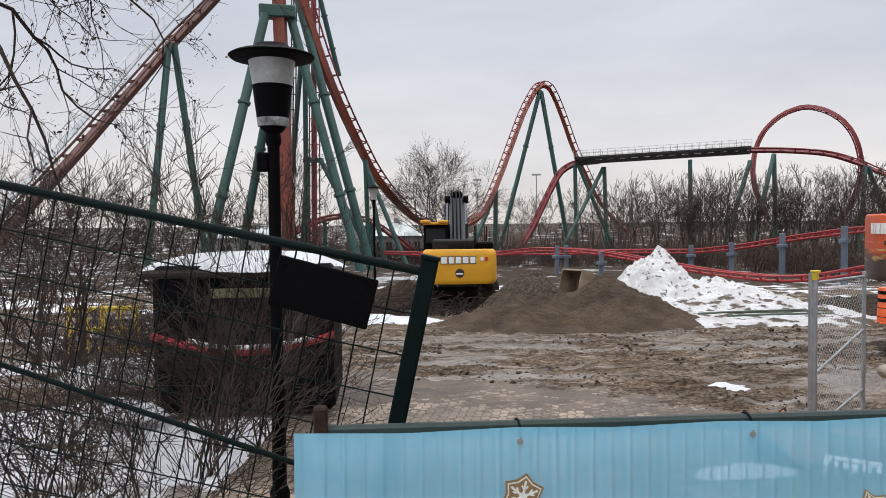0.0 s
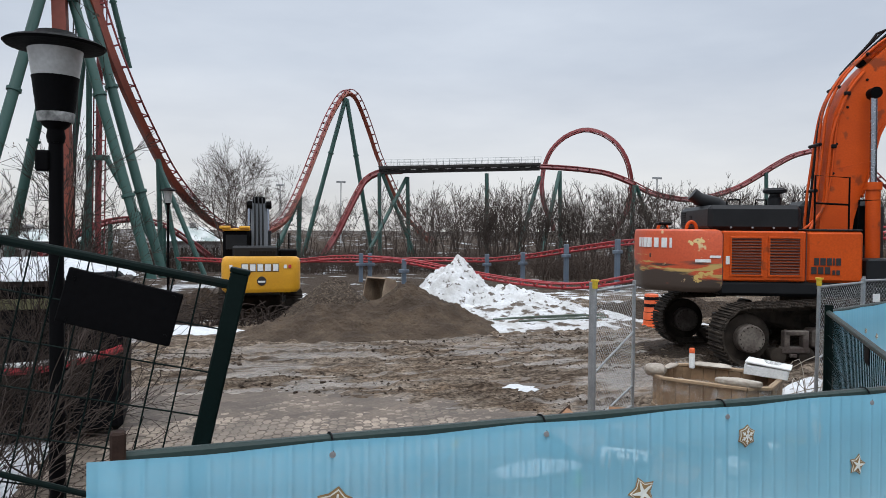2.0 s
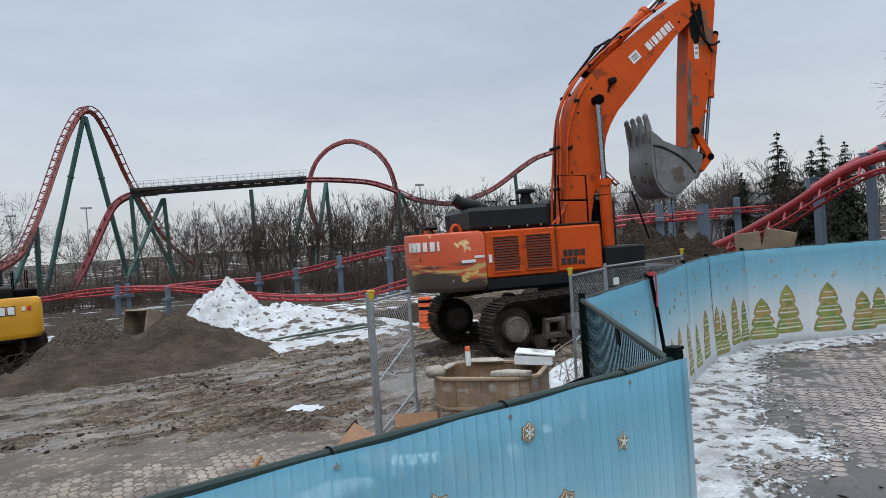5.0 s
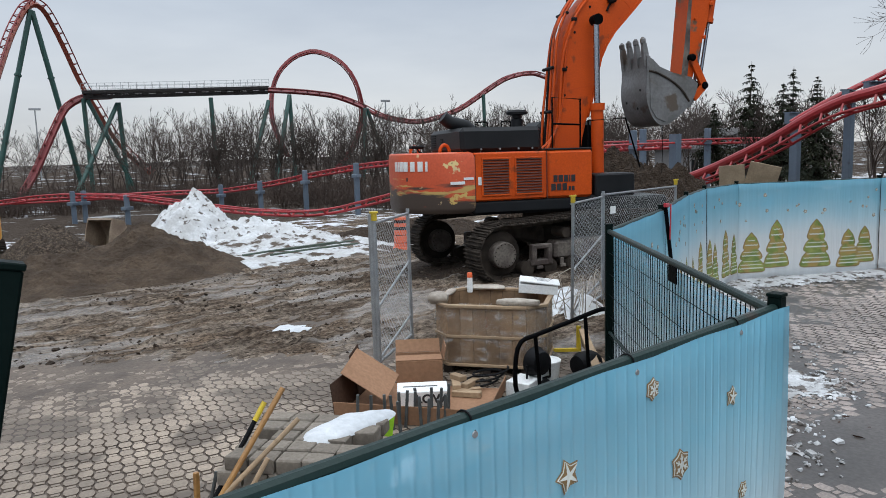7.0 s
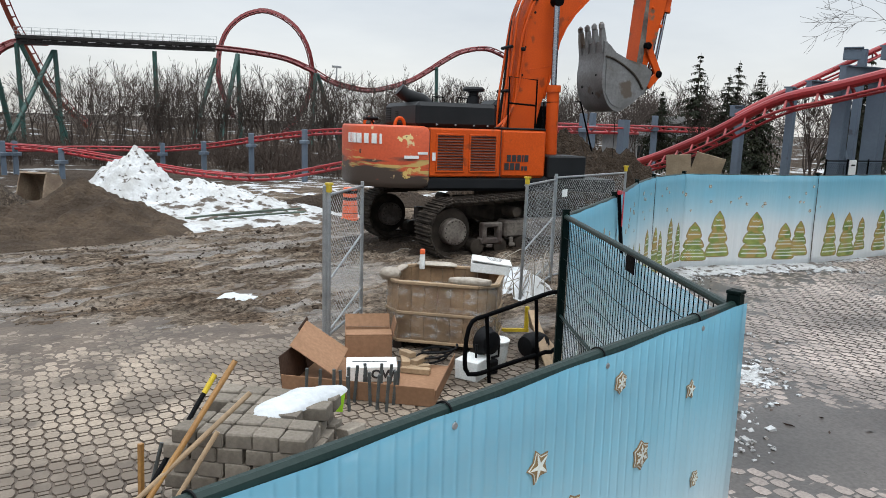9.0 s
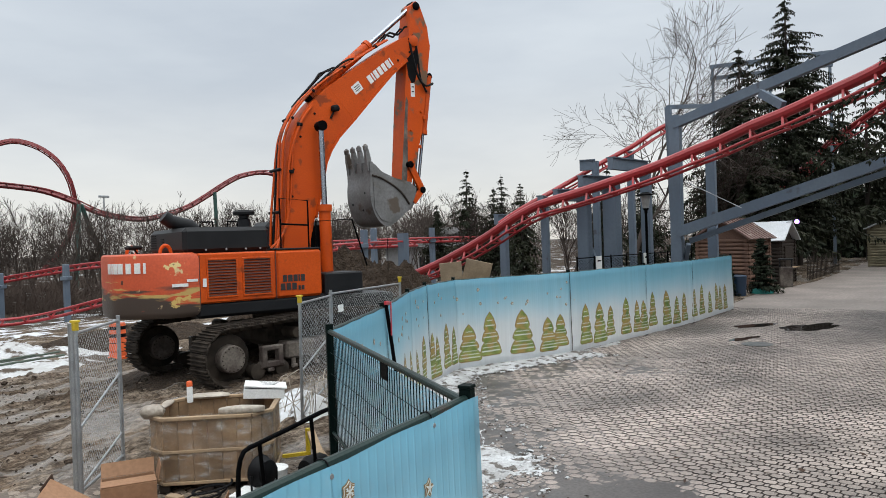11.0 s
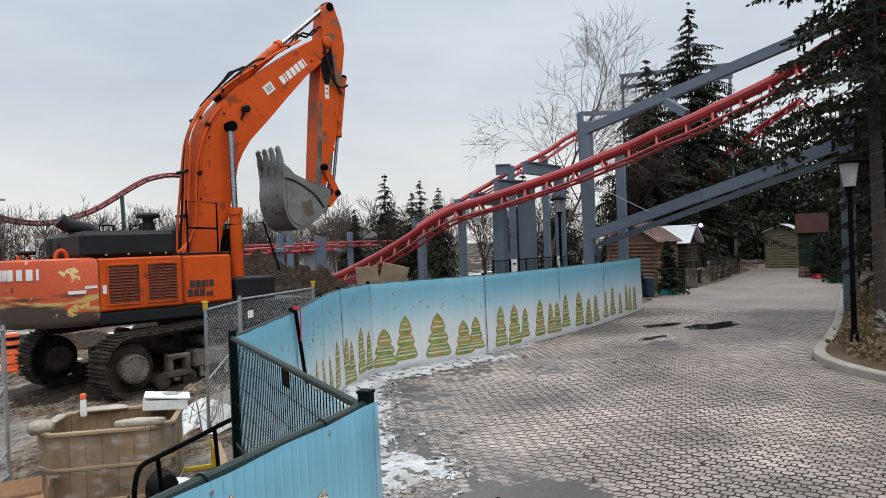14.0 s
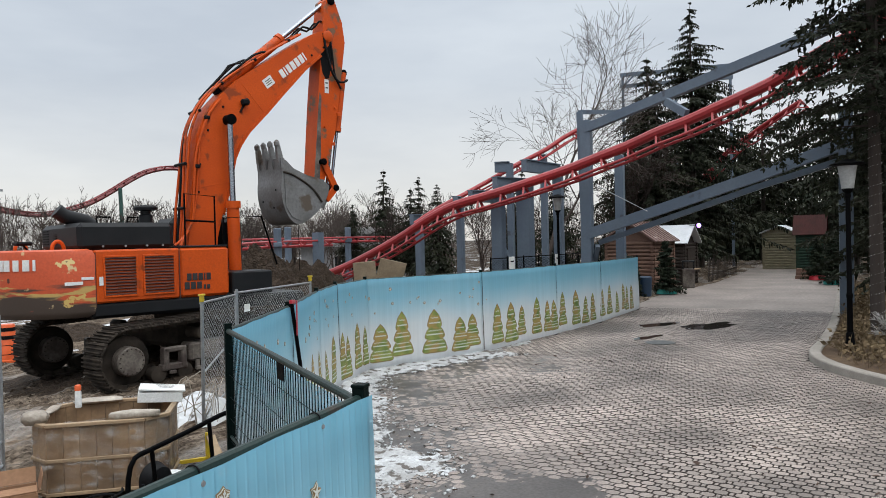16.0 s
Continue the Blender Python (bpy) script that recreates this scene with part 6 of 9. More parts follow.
def clear_film():
    m = bpy.data.materials.new("clear stretch film")
    m.use_nodes = True
    n, l = m.node_tree.nodes, m.node_tree.links
    tr, gl = n.new("ShaderNodeBsdfTransparent"), n.new("ShaderNodeBsdfGlossy")
    df, mx, m2 = n.new("ShaderNodeBsdfDiffuse"), n.new("ShaderNodeMixShader"), n.new("ShaderNodeMixShader")
    gl.inputs["Roughness"].default_value = 0.22
    df.inputs[0].default_value = (0.8, 0.8, 0.8, 1)
    nz = n.new("ShaderNodeTexNoise")
    nz.inputs["Scale"].default_value, nz.inputs["Detail"].default_value = 7.0, 6.0
    rp_ = n.new("ShaderNodeMapRange")
    rp_.inputs[1].default_value, rp_.inputs[2].default_value, rp_.inputs[4].default_value = 0.52, 0.80, 0.42
    l.new(nz.outputs[0], rp_.inputs[0])
    mx.inputs[0].default_value = 0.14
    l.new(tr.outputs[0], mx.inputs[1])
    l.new(gl.outputs[0], mx.inputs[2])
    l.new(rp_.outputs[0], m2.inputs[0])
    l.new(mx.outputs[0], m2.inputs[1])
    l.new(df.outputs[0], m2.inputs[2])
    l.new(m2.outputs[0], n["Material Output"].inputs[0])
    return m


M_film = clear_film()
M_film_white = material("bunched pale plastic film", (0.42, 0.37, 0.31), (0.28, 0.235, 0.19), 0.4, 0.0, 6, 25, 0.8, dist=0.02)
g = Geo()
ring = []
for i in range(8):
    for k in range(8):
        ring.append(Vector(RIM[i]).lerp(Vector(RIM[(i + 1) % 8]), k / 8))
n = len(ring)
for j in range(15):
    z = 0.12 + 0.70 * j / 14
    for i, p in enumerate(ring):
        o = 1.035 + 0.022 * noise.noise((i * 0.7, j * 0.9, 2.0)) + 0.012 * math.sin(i * 1.3 + j)
        g.v.append((p.x * o, p.y * o, z))
for j in range(14):
    for i in range(n):
        g.f.append((j * n + i, j * n + (i + 1) % n, (j + 1) * n + (i + 1) % n, (j + 1) * n + i))
g.mi = [0] * len(g.f)
part("plastic_wrap", g, M_film, crate, "crinkled clear stretch film", 80)


def bundle(parent, c, s, seed, mat, name, label=""):
    """A soft lumpy bundle."""
    g = Geo().lathe([(0.02, -0.5), (0.30, -0.46), (0.46, -0.3), (0.5, 0), (0.46, 0.3), (0.30, 0.46), (0.02, 0.5)], (0, 0, 0), 18, "x")
    g.v = [(x * s[0] * (1 + 0.2 * noise.noise((x * 5, y * 5, seed))) + c[0], y * s[1] * (1 + 0.3 * noise.noise((x * 6, y * 6, seed + 1))) + c[1], z * s[2] * (1 + 0.3 * noise.noise((x * 6, z * 6, seed + 2))) + c[2]) for x, y, z in g.v]
    return part(name, g, mat, parent, label, 60)


bundle(crate, (-0.58, -0.36, 0.84), (0.24, 0.18, 0.15), 1.0, M_film_white, "bunched_film", "bunched pale plastic film")
bundle(crate, (0.36, -0.46, 0.83), (0.50, 0.12, 0.10), 3.0, M_film_white, "bunched_film", "long roll of pale plastic film")
bundle(crate, (-0.20, 0.54, 0.80), (0.5, 0.16, 0.07), 5.0, M_film_white, "bunched_film", "crumpled pale plastic film")
bundle(crate, (-0.58, 0.2, 0.80), (0.10, 0.4, 0.05), 7.0, M_film_white, "bunched_film")
can = thing("spray_can", pose(5.64, 9.60, 0.80), "white spray can with a bright orange cap on the crate", "can")
part("can", Geo().lathe([(0.028, 0), (0.033, 0.006), (0.033, 0.17), (0.028, 0.185)], n=18), M_white, can)
part("cap", Geo().lathe([(0.033, 0.186), (0.033, 0.235), (0.026, 0.245)], n=18), M_drum_orange, can, "fluorescent orange cap")
solid("red_tool", Geo().box((5.55, 9.18, 0.52), (0.08, 0.06, 0.12), (0, 0, 20), 0.01), M_tape_red, "small red tool inside the crate", "tool")
pz = thing("white_box", pose(6.30, 9.10, 0.80, rz=-42), "flat white cardboard box lying on the crate rim", "box", "cardboard")
part("box", Geo().box((0, 0, 0.06), (0.46, 0.48, 0.11), (0, 4, 0), 0.006), M_white, pz)
part("lid", Geo().box((0.02, 0.0, 0.125), (0.48, 0.50, 0.018), (-3, 7, 0), 0.003), M_white, pz)
for k in range(3):
    part("print_bar", Geo().box((0.06, 0.07 - 0.07 * k, 0.139), (0.22 - 0.04 * k, 0.022, 0.002), (-3, 7, 0)), M_rebar, pz)

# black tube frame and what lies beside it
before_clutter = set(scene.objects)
fr = thing("metal_frame", pose(4.72, 7.34, 0, rz=-12), "bent black steel tube guard frame", "frame")
part("frame_tube", Geo().tube(spline([(0.95, 0, 0.24), (0.5, 0, 0.17), (0.12, 0, 0.11), (0.0, 0, 0.18), (0.0, 0, 0.50), (0.06, 0, 0.66), (0.2, 0, 0.70), (0.6, 0.02, 0.78), (1.0, 0.02, 0.87), (1.12, 0.02, 0.84), (1.13, 0.02, 0.7), (1.1, 0, 0.28), (0.95, 0, 0.24)], 0.06), 0.023, 10), M_black_steel, fr)
for x, z in ((0.22, 0.70), (0.80, 0.82)):
    part("upright", Geo().tube([(x + 0.06, 0, 0.0), (x, 0, z)], 0.02, 10), M_black_steel, fr)
bucket = thing("plastic_bucket", pose(5.42, 7.66, 0.0), "white plastic pail with a lid", "bucket")
part("pail", Geo().lathe([(0.12, 0), (0.125, 0.01), (0.145, 0.26)], n=24), M_white, bucket)
part("lid", Geo().lathe([(0.152, 0.262), (0.155, 0.27), (0.155, 0.285), (0.12, 0.29)], n=24), M_white, bucket)
solid("white_carton", Geo().box((4.98, 7.52, 0.10), (0.30, 0.26, 0.20), (0, 0, 20), 0.006), M_white, "small white carton beside the black frame", "box", "cardboard")
t = thing("fuel_can", pose(5.98, 7.62, 0), "rounded black plastic tank lying on the ground", "tank")
part("tank", Geo().lathe([(0.04, -0.16), (0.11, -0.145), (0.14, -0.08), (0.14, 0.08), (0.11, 0.145), (0.04, 0.16)], (0, 0, 0.139), 20, "x"), M_rubber, t)
t = thing("work_lamp", pose(5.16, 7.50, 0), "black round floodlight lying on a carton", "lamp")
part("housing", Geo().lathe([(0.05, -0.09), (0.12, -0.06), (0.15, 0.05), (0.16, 0.06)], (0, 0, 0.34), 18, "y"), M_rubber, t)
part("bracket", Geo().tube([(-0.16, 0, 0.34), (-0.16, 0, 0.16), (0.16, 0, 0.16), (0.16, 0, 0.34)], 0.014, 6), M_rubber, t)
part("foot", Geo().box((0, 0, 0.08), (0.2, 0.16, 0.16), ch=0.02), M_rubber, t)
for k in range(6):
    a = Vector((5.75 + 0.07 * k, 7.15 + 0.03 * k, 0.02))
    solid("timber_board", Geo().beam(a, a + Vector((0.50, 0.78 + 0.03 * k, 0.40 - 0.06 * k)), 0.09, 0.03), M_plank, "rough timber board leaning by the fence", "timber", "leaning boards")
solid("yellow_bracket", Geo().beam((6.2, 8.6, 0.04), (6.6, 8.3, 0.04), 0.04, 0.04).beam((6.58, 8.32, 0.04), (6.58, 8.32, 0.34), 0.04, 0.04), M_yellow_plastic, "yellow angle bracket standing on the ground", "bracket")
hose = [(4.75 + 0.2 * math.cos(q * 1.7) + 0.02 * q, 8.02 + 0.13 * math.sin(q * 1.7), 0.05 + 0.012 * q) for q in np.linspace(0, 11, 50)]
solid("black_cable", Geo().tube(hose, 0.012, 6), M_rubber, "coiled black cable on cardboard", "cable")
heap("snow_drift", 8.0, 9.9, 0.7, 0.6, 0.45, M_snow_dirty, "drift of snow and torn plastic behind the gate", "snow", 51.0, 0.10, 50, 1.0)
wr = Geo()
for k in range(14):
    a = Vector((7.7 + rs.uniform(-0.3, 0.4), 9.5 + rs.uniform(-0.3, 0.3), 0.1))
    wr.tube(spline([a, a + Vector((rs.uniform(-0.3, 0.3), rs.uniform(-0.2, 0.2), rs.uniform(0.3, 0.7))), a + Vector((rs.uniform(-0.5, 0.5), rs.uniform(-0.3, 0.3), rs.uniform(0.1, 0.5)))], 0.1), 0.006, 4, False)
solid("torn_film", wr, M_film_white, "tangle of torn white plastic strips", "plastic", kind="stuff")
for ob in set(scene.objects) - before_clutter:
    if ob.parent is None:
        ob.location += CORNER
solid("white_sheet", Geo().slab([(-0.32, -0.14), (0.02, -0.24), (0.20, -0.16), (0.26, 0.02), (0.14, 0.06), (0.16, 0.15), (-0.02, 0.12), (-0.12, 0.2), (-0.24, 0.14)], 0, 0.012), M_snow, "crumpled white sheet lying in the mud", "litter", m=pose(4.66, 12.75, -0.08, 3, 2, -30))

# loose pipes on the snow behind
M_pipe_green = material("dull green plastic pipe", (0.085, 0.115, 0.085), (0.06, 0.08, 0.06), 0.6, 0.0, 3, 40, 0.05)
for k, (a, m_, b) in enumerate((((7.6, 23.3), (9.0, 23.9), (11.2, 24.5)), ((8.3, 22.9), (9.9, 23.4), (11.6, 23.6)), ((9.0, 24.6), (10.4, 24.7), (12.4, 25.4)))):
    solid("plastic_pipe", Geo().tube(spline([(x, y, base_z(x, y) + 0.30 - 0.04 * k) for x, y in (a, m_, b)], 0.3), 0.032, 8), M_pipe_green, "dull green plastic pipe lying across old snow", "pipe", "loose pipes")
# striped drum
drum = thing("traffic_drum", pose(12.5, 22.3, -0.55), "orange and black banded traffic drum", "drum")
part("drum_body", Geo().lathe([(0.29, 0.0), (0.29, 0.08), (0.25, 0.1), (0.24, 0.5), (0.23, 0.52), (0.22, 1.0), (0.2, 1.05)], n=24), M_drum_orange, drum)
for z in (0.2, 0.45, 0.7, 0.92):
    part("band", Geo().lathe([(0.251 - 0.025 * z, z - 0.05), (0.252 - 0.025 * z, z + 0.05)], n=24), M_rubber, drum, "black band")
# loose bucket behind the mounds
M_spare = material("rusty tan bucket steel", (0.30, 0.23, 0.16), (0.16, 0.11, 0.075), 0.75, 0.0, 2.5, 20, 0.4, dist=0.01)
lb = thing("digger_bucket", pose(4.75, 28.4, base_z(4.8, 28.6) - 0.10, rz=38), "spare rusty digging bucket standing on end", "bucket")
lip = [(-0.10, 1.62), (0.42, 1.50), (0.64, 1.05), (0.62, 0.5), (0.42, 0.12), (0.0, 0.0), (-0.55, 0.02)]
part("shell", Geo().prism(lip[::-1] + [(x - 0.05, z - 0.05 if z > 1 else z + 0.05) for x, z in lip], -0.46, 0.46), M_spare, lb, "", 50)
for y in (-0.50, 0.46):
    part("cheek", Geo().prism(lip[::-1] + [(-0.22, 1.30), (-0.40, 0.6)][::1], y, y + 0.04), M_spare, lb)
# roots and brush by the yellow machine
g = Geo()
for k in range(170):
    a = Vector((rs.uniform(-3.6, 1.2), rs.uniform(25.8, 27.2), -0.75))
    d = Vector((rs.gauss(0, 0.7), rs.gauss(0, 0.3), rs.uniform(0.1, 0.9)))
    g.tube(spline([a, a + d * 0.6 + Vector((0, 0, 0.1)), a + d + Vector((rs.gauss(0, 0.2), 0, rs.uniform(-0.3, 0.1)))], 0.3), 0.018, 4, False)
solid("brush_pile", g, M_twig_red, "tangle of cut roots and brush", "brush", kind="stuff")
# boards standing beyond the fence
bd = thing("plywood_board", pose(17.45, 13.35, 0.75, rz=-55), "pair of pale plywood boards leaning by the track", "board")
M_ply = material("pale plywood", (0.36, 0.275, 0.185), (0.25, 0.19, 0.125), 0.75, 0, 3, 30, 0.15)
part("board", Geo().box((-0.35, 0, 0.75), (0.62, 0.03, 0.95), (8, -4, 0), 0.004), M_ply, bd)
part("board", Geo().box((0.35, 0.1, 0.85), (0.75, 0.03, 0.8), (14, 14, 0), 0.004), M_ply, bd)
solid("blue_barrel", Geo().lathe([(0.16, 0), (0.17, 0.05), (0.17, 0.9), (0.12, 0.98)], (19.7, 14.1, 0.35), 16), M_blue_pipe, "blue plastic barrel beside the boards", "barrel")
# clods and stones over the mud
g = Geo()
for k in range(6000):
    x, y = rs.uniform(-5, 13), rs.uniform(9.5, 21)
    if site(x, y) < 0.4 or noise.noise((x * 0.35, y * 0.35, 4.0)) < -0.05:
        continue
    s = rs.uniform(0.008, 0.022) * (1.0 + 1.6 * (rs.random() < 0.06))
    g.box((x, y, ground_z(x, y) + s * 0.2), (s * rs.uniform(0.8, 2.2), s * rs.uniform(0.8, 2.2), s * 0.8), (rs.uniform(-40, 40), rs.uniform(-40, 40), rs.uniform(0, 90)))
solid("clods", g, M_dirt_dark, "scattered dark clods of mud and stones", "clods", kind="stuff", smooth=0)

tag_m, tag_l = along(FENCE_LINE[1], FENCE_LINE[2])
solid("fence_tag", Geo().box((1.38, 0.012, 1.72), (0.16, 0.008, 0.13), ch=0.003), M_black_steel, "small black plate clipped to the wire panel", "sign", m=tag_m)

# ---- roller coasters ----
def rails(parent, pts, gauge, drop, r_rail, r_spine, tie_step, mat_rail, mat_spine, square=False, side_hint=None, name="track"):
    """Two rails with a spine below them and ties; pts run along the middle of the rails."""
    p = spline(pts, tie_step * 0.5)
    L, R, S = [], [], []
    last = None
    for i, q in enumerate(p):
        t = (p[min(i + 1, len(p) - 1)] - p[max(i - 1, 0)]).normalized()
        if side_hint is not None:
            s = Vector(side_hint(i / (len(p) - 1)))
            s = (s - t * s.dot(t)).normalized()
        else:
            s = t.cross(Vector((0, 0, 1)))
            if s.length < 0.05 and last is not None:
                s = last.copy()
            s.normalize()
        last = s
        u = s.cross(t).normalized()
        L.append(q - s * gauge / 2)
        R.append(q + s * gauge / 2)
        S.append(q - u * drop)
    tr = part(name, Geo().tube(S, r_spine, 4 if square else 10), mat_spine, parent, "", 35)
    part("rail", Geo().tube(L, r_rail, 8), mat_rail, tr)
    part("rail", Geo().tube(R, r_rail, 8), mat_rail, tr)
    for i in range(0, len(p), 2):
        part("tie", Geo().beam(L[i], S[i], r_rail * 1.3, r_rail * 1.5).beam(R[i], S[i], r_rail * 1.3, r_rail * 1.5).beam(L[i], R[i], r_rail * 1.2, r_rail * 1.2), mat_rail, tr)
    return L, R, S


def legs(parent, pairs, r, mat, n=10):
    for a, b in pairs:
        a, b = Vector(a), Vector(b)
        g = part("support_leg", Geo().tube([a, b], r, n), mat, parent)
        for f in (0.35, 0.7):
            c = a.lerp(b, f)
            d = (b - a).normalized() * r * 0.3
            part("flange", Geo().tube([c - d, c + d], r * 1.35, n), mat, g)


big = thing("roller_coaster", pose(0, 0, 0), "tall roller coaster with red track on teal steel supports", "roller coaster", "rides")
DROP = [(-15.9, 76.2, 29.0), (-15.1, 77.4, 25.9), (-14.4, 78.0, 23.2), (-13.6, 78.7, 20.4), (-12.7, 79.9, 17.6), (-11.8, 82.0, 14.9), (-10.8, 85.2, 12.1), (-9.6, 89.4, 9.1), (-7.5, 94.6, 5.9), (-4.7, 101.8, 3.2), (-0.9, 111.0, 2.3), (3.1, 120.0, 4.1), (5.2, 123.9, 7.3), (7.2, 127.8, 11.8), (9.3, 131.2, 17.1), (11.5, 134.5, 22.6), (13.2, 136.4, 26.0), (14.5, 137.3, 28.0), (16.0, 139.1, 29.1), (17.6, 139.9, 28.5), (19.3, 141.7, 26.0), (21.1, 143.5, 22.2), (23.1, 145.2, 17.4), (25.4, 146.9, 13.3), (28.3, 148.4, 8.0), (31.7, 150.8, 4.0), (35.7, 153.0, 0.6)]
rails(big, DROP, 1.3, 0.75, 0.10, 0.52, 1.6, M_red_far, M_rust_track, True, lambda f: (0.62, -0.78, 0.0))
rails(big, [(25.7, 134.1, 14.0), (22.6, 134.2, 13.8), (20.5, 134.0, 13.3), (18.4, 133.8, 11.9), (16.7, 133.0, 9.3), (14.8, 132.2, 5.6), (12.8, 131.4, 1.7), (10.3, 129.6, -2.1)], 1.3, 0.6, 0.12, 0.40, 2.0, M_red_far, M_red_far, True, lambda f: (0.3, 0.95, 0.0))
WAVE = [(49.6, 125.6, 14.7), (53.0, 124.2, 14.5), (56.9, 122.5, 14.1), (60.6, 120.7, 13.4), (64.6, 119.8, 11.9), (68.9, 119.6, 10.0), (73.4, 119.2, 9.1), (76.6, 118.6, 8.9), (79.8, 117.7, 9.5), (84.2, 116.6, 11.0), (87.6, 115.6, 13.0), (91.0, 114.8, 15.2), (94.4, 114.3, 17.0), (97.6, 114.2, 17.9), (100.1, 114.4, 18.3), (103.6, 114.4, 18.2), (109.7, 114.1, 16.0), (116.0, 113.5, 11.0)]
rails(big, WAVE, 1.3, 0.5, 0.12, 0.32, 2.0, M_red_far, M_red_far, True)
LOOP = [(64.0, 130.2, -0.1), (65.6, 128.2, 2.5), (66.3, 125.7, 5.2), (66.7, 124.3, 8.0), (66.6, 123.2, 10.7), (65.9, 122.4, 13.3), (65.0, 122.4, 16.0), (63.6, 123.1, 18.5), (61.7, 124.6, 20.4), (59.7, 126.7, 21.4), (58.1, 128.0, 21.2), (56.2, 129.4, 20.2), (54.1, 130.3, 17.9), (52.9, 130.8, 14.9), (52.1, 130.0, 11.4), (52.0, 129.0, 8.4), (52.4, 127.7, 5.8), (53.2, 126.3, 2.9)]
rails(big, LOOP, 1.3, -0.42, 0.12, 0.32, 2.0, M_red_far, M_red_far, True, lambda f: (0.30, 0.95, 0.0))
# level brake run with its catwalk
a, b = Vector((21.2, 133.4, 13.9)), Vector((49.6, 125.6, 14.7))
d = (b - a).normalized()
s = Vector((-d.y, d.x, 0))
br = part("brake_run", Geo().beam(a, b, 2.2, 0.5).beam(a + Vector((0, 0, -0.7)), b + Vector((0, 0, -0.7)), 0.6, 0.6), M_catwalk, big, "dark level brake run with catwalks")
for o in (-1.7, 1.7):
    part("catwalk", Geo().beam(a + s * o + Vector((0, 0, 0.15)), b + s * o + Vector((0, 0, 0.15)), 0.8, 0.12), M_catwalk, br)
    g = Geo()
    for i in range(26):
        c = a.lerp(b, i / 25) + s * o * 1.25
        g.tube([c + Vector((0, 0, 0.2)), c + Vector((0, 0, 1.35))], 0.035, 4)
    for z in (0.75, 1.3):
        g.tube([a + s * o * 1.25 + Vector((0, 0, z)), b + s * o * 1.25 + Vector((0, 0, z))], 0.03, 4)
    part("railing", g, M_galv, br)
for i in range(14):
    c = a.lerp(b, (i + 0.5) / 14)
    part("brake_unit", Geo().box(tuple(c + Vector((0, 0, -0.45))), (1.0, 1.3, 0.5), (0, 0, -15), 0.05), M_catwalk, br)
G = -2.6
legs(big, [((21.2, 133.4, 13.0), (21.4, 133.4, G)), ((21.8, 133.3, 12.8), (28.0, 132.3, G)), ((26.4, 133.0, 12.4), (26.7, 132.4, G)), ((26.2, 133.0, 12.2), (17.6, 126.0, G)), ((39.9, 127.0, 13.0), (40.1, 126.9, G)), ((48.9, 123.8, 12.4), (42.9, 119.9, G)), ((52.2, 122.4, 13.4), (52.6, 122.4, G)), ((52.2, 122.4, 13.3), (46.4, 117.2, G)),
           ((65.4, 119.3, 10.9), (63.0, 116.6, G)), ((65.7, 119.2, 10.9), (72.8, 122.8, G)), ((89.4, 114.9, 13.6), (89.7, 114.7, G))], 0.36, M_teal)
legs(big, [((15.4, 137.7, 27.2), (7.5, 136.1, G)), ((15.6, 137.7, 27.0), (21.1, 140.6, G)), ((6.6, 128.8, 8.2), (6.4, 128.9, G)), ((6.5, 128.9, 7.9), (1.9, 124.8, G))], 0.42, M_teal)
# the great tower
legs(big, [((-18.7, 73.4, 23.4), (-23.3, 67.0, G)), ((-18.9, 76.5, 17.6), (-23.3, 77.7, G)), ((-16.8, 75.4, 24.2), (-9.4, 73.0, G)), ((-16.3, 77.6, 26.0), (-8.7, 75.7, G))], 0.46, M_teal, 12)
legs(big, [((-14.6, 78.5, 28.1), (-12.7, 80.9, 18.7)), ((-16.6, 80.1, 21.1), (-18.9, 79.6, G)), ((-16.1, 79.2, 19.3), (-16.2, 79.2, G)), ((-14.4, 78.5, 9.3), (-10.2, 77.3, 1.5)), ((-15.9, 79.0, 9.3), (-16.9, 79.0, G)), ((-10.6, 85.6, 10.0), (-10.3, 85.6, G)), ((-10.4, 85.5, 9.0), (-5.6, 83.4, G)), ((-10.5, 85.5, 9.6), (-8.2, 84.6, G))], 0.27, M_teal)
part("cross_head", Geo().box((-17.8, 74.6, 23.9), (3.6, 1.6, 1.2), (0, 0, 14), 0.1), M_teal, big)
part("cross_head", Geo().box((-15.4, 79.4, 9.4), (2.2, 0.5, 0.5), ch=0.05), M_teal, big)
rails(big, [(-15.2, 80.4, 30.0), (-15.4, 80.4, 14.0), (-15.6, 80.3, -2.4)], 1.1, 0.55, 0.07, 0.30, 1.3, M_red_far, M_red_far, True, lambda f: (1.0, 0.12, 0.0))
rails(big, [(-17.0, 79.0, 30.0), (-17.4, 79.0, 14.0), (-17.9, 79.0, -2.4)], 0.5, 0.25, 0.07, 0.08, 1.5, M_catwalk, M_catwalk, True, lambda f: (1.0, 0.12, 0.0))
part("lift_column", Geo().beam((-17.7, 74.7, 28.0), (-17.0, 74.9, G), 1.15, 1.15), M_rust_track, big, "red-brown square track column")
LIFT = [(-19.0, 71.8, 30.0), (-21.3, 69.5, 25.7), (-23.0, 67.9, 22.8), (-25.0, 65.5, 19.3), (-27.4, 61.7, 14.0), (-29.1, 56.9, 8.8), (-29.7, 53.7, 6.0), (-30.3, 50.4, 3.2), (-30.8, 46.5, -0.6)]
rails(big, LIFT, 1.2, 0.5, 0.10, 0.44, 1.8, M_lift, M_lift, True)
g, lp = Geo(), spline([Vector(q) + Vector((-0.75, 0.35, 0.75)) for q in LIFT], 0.9)
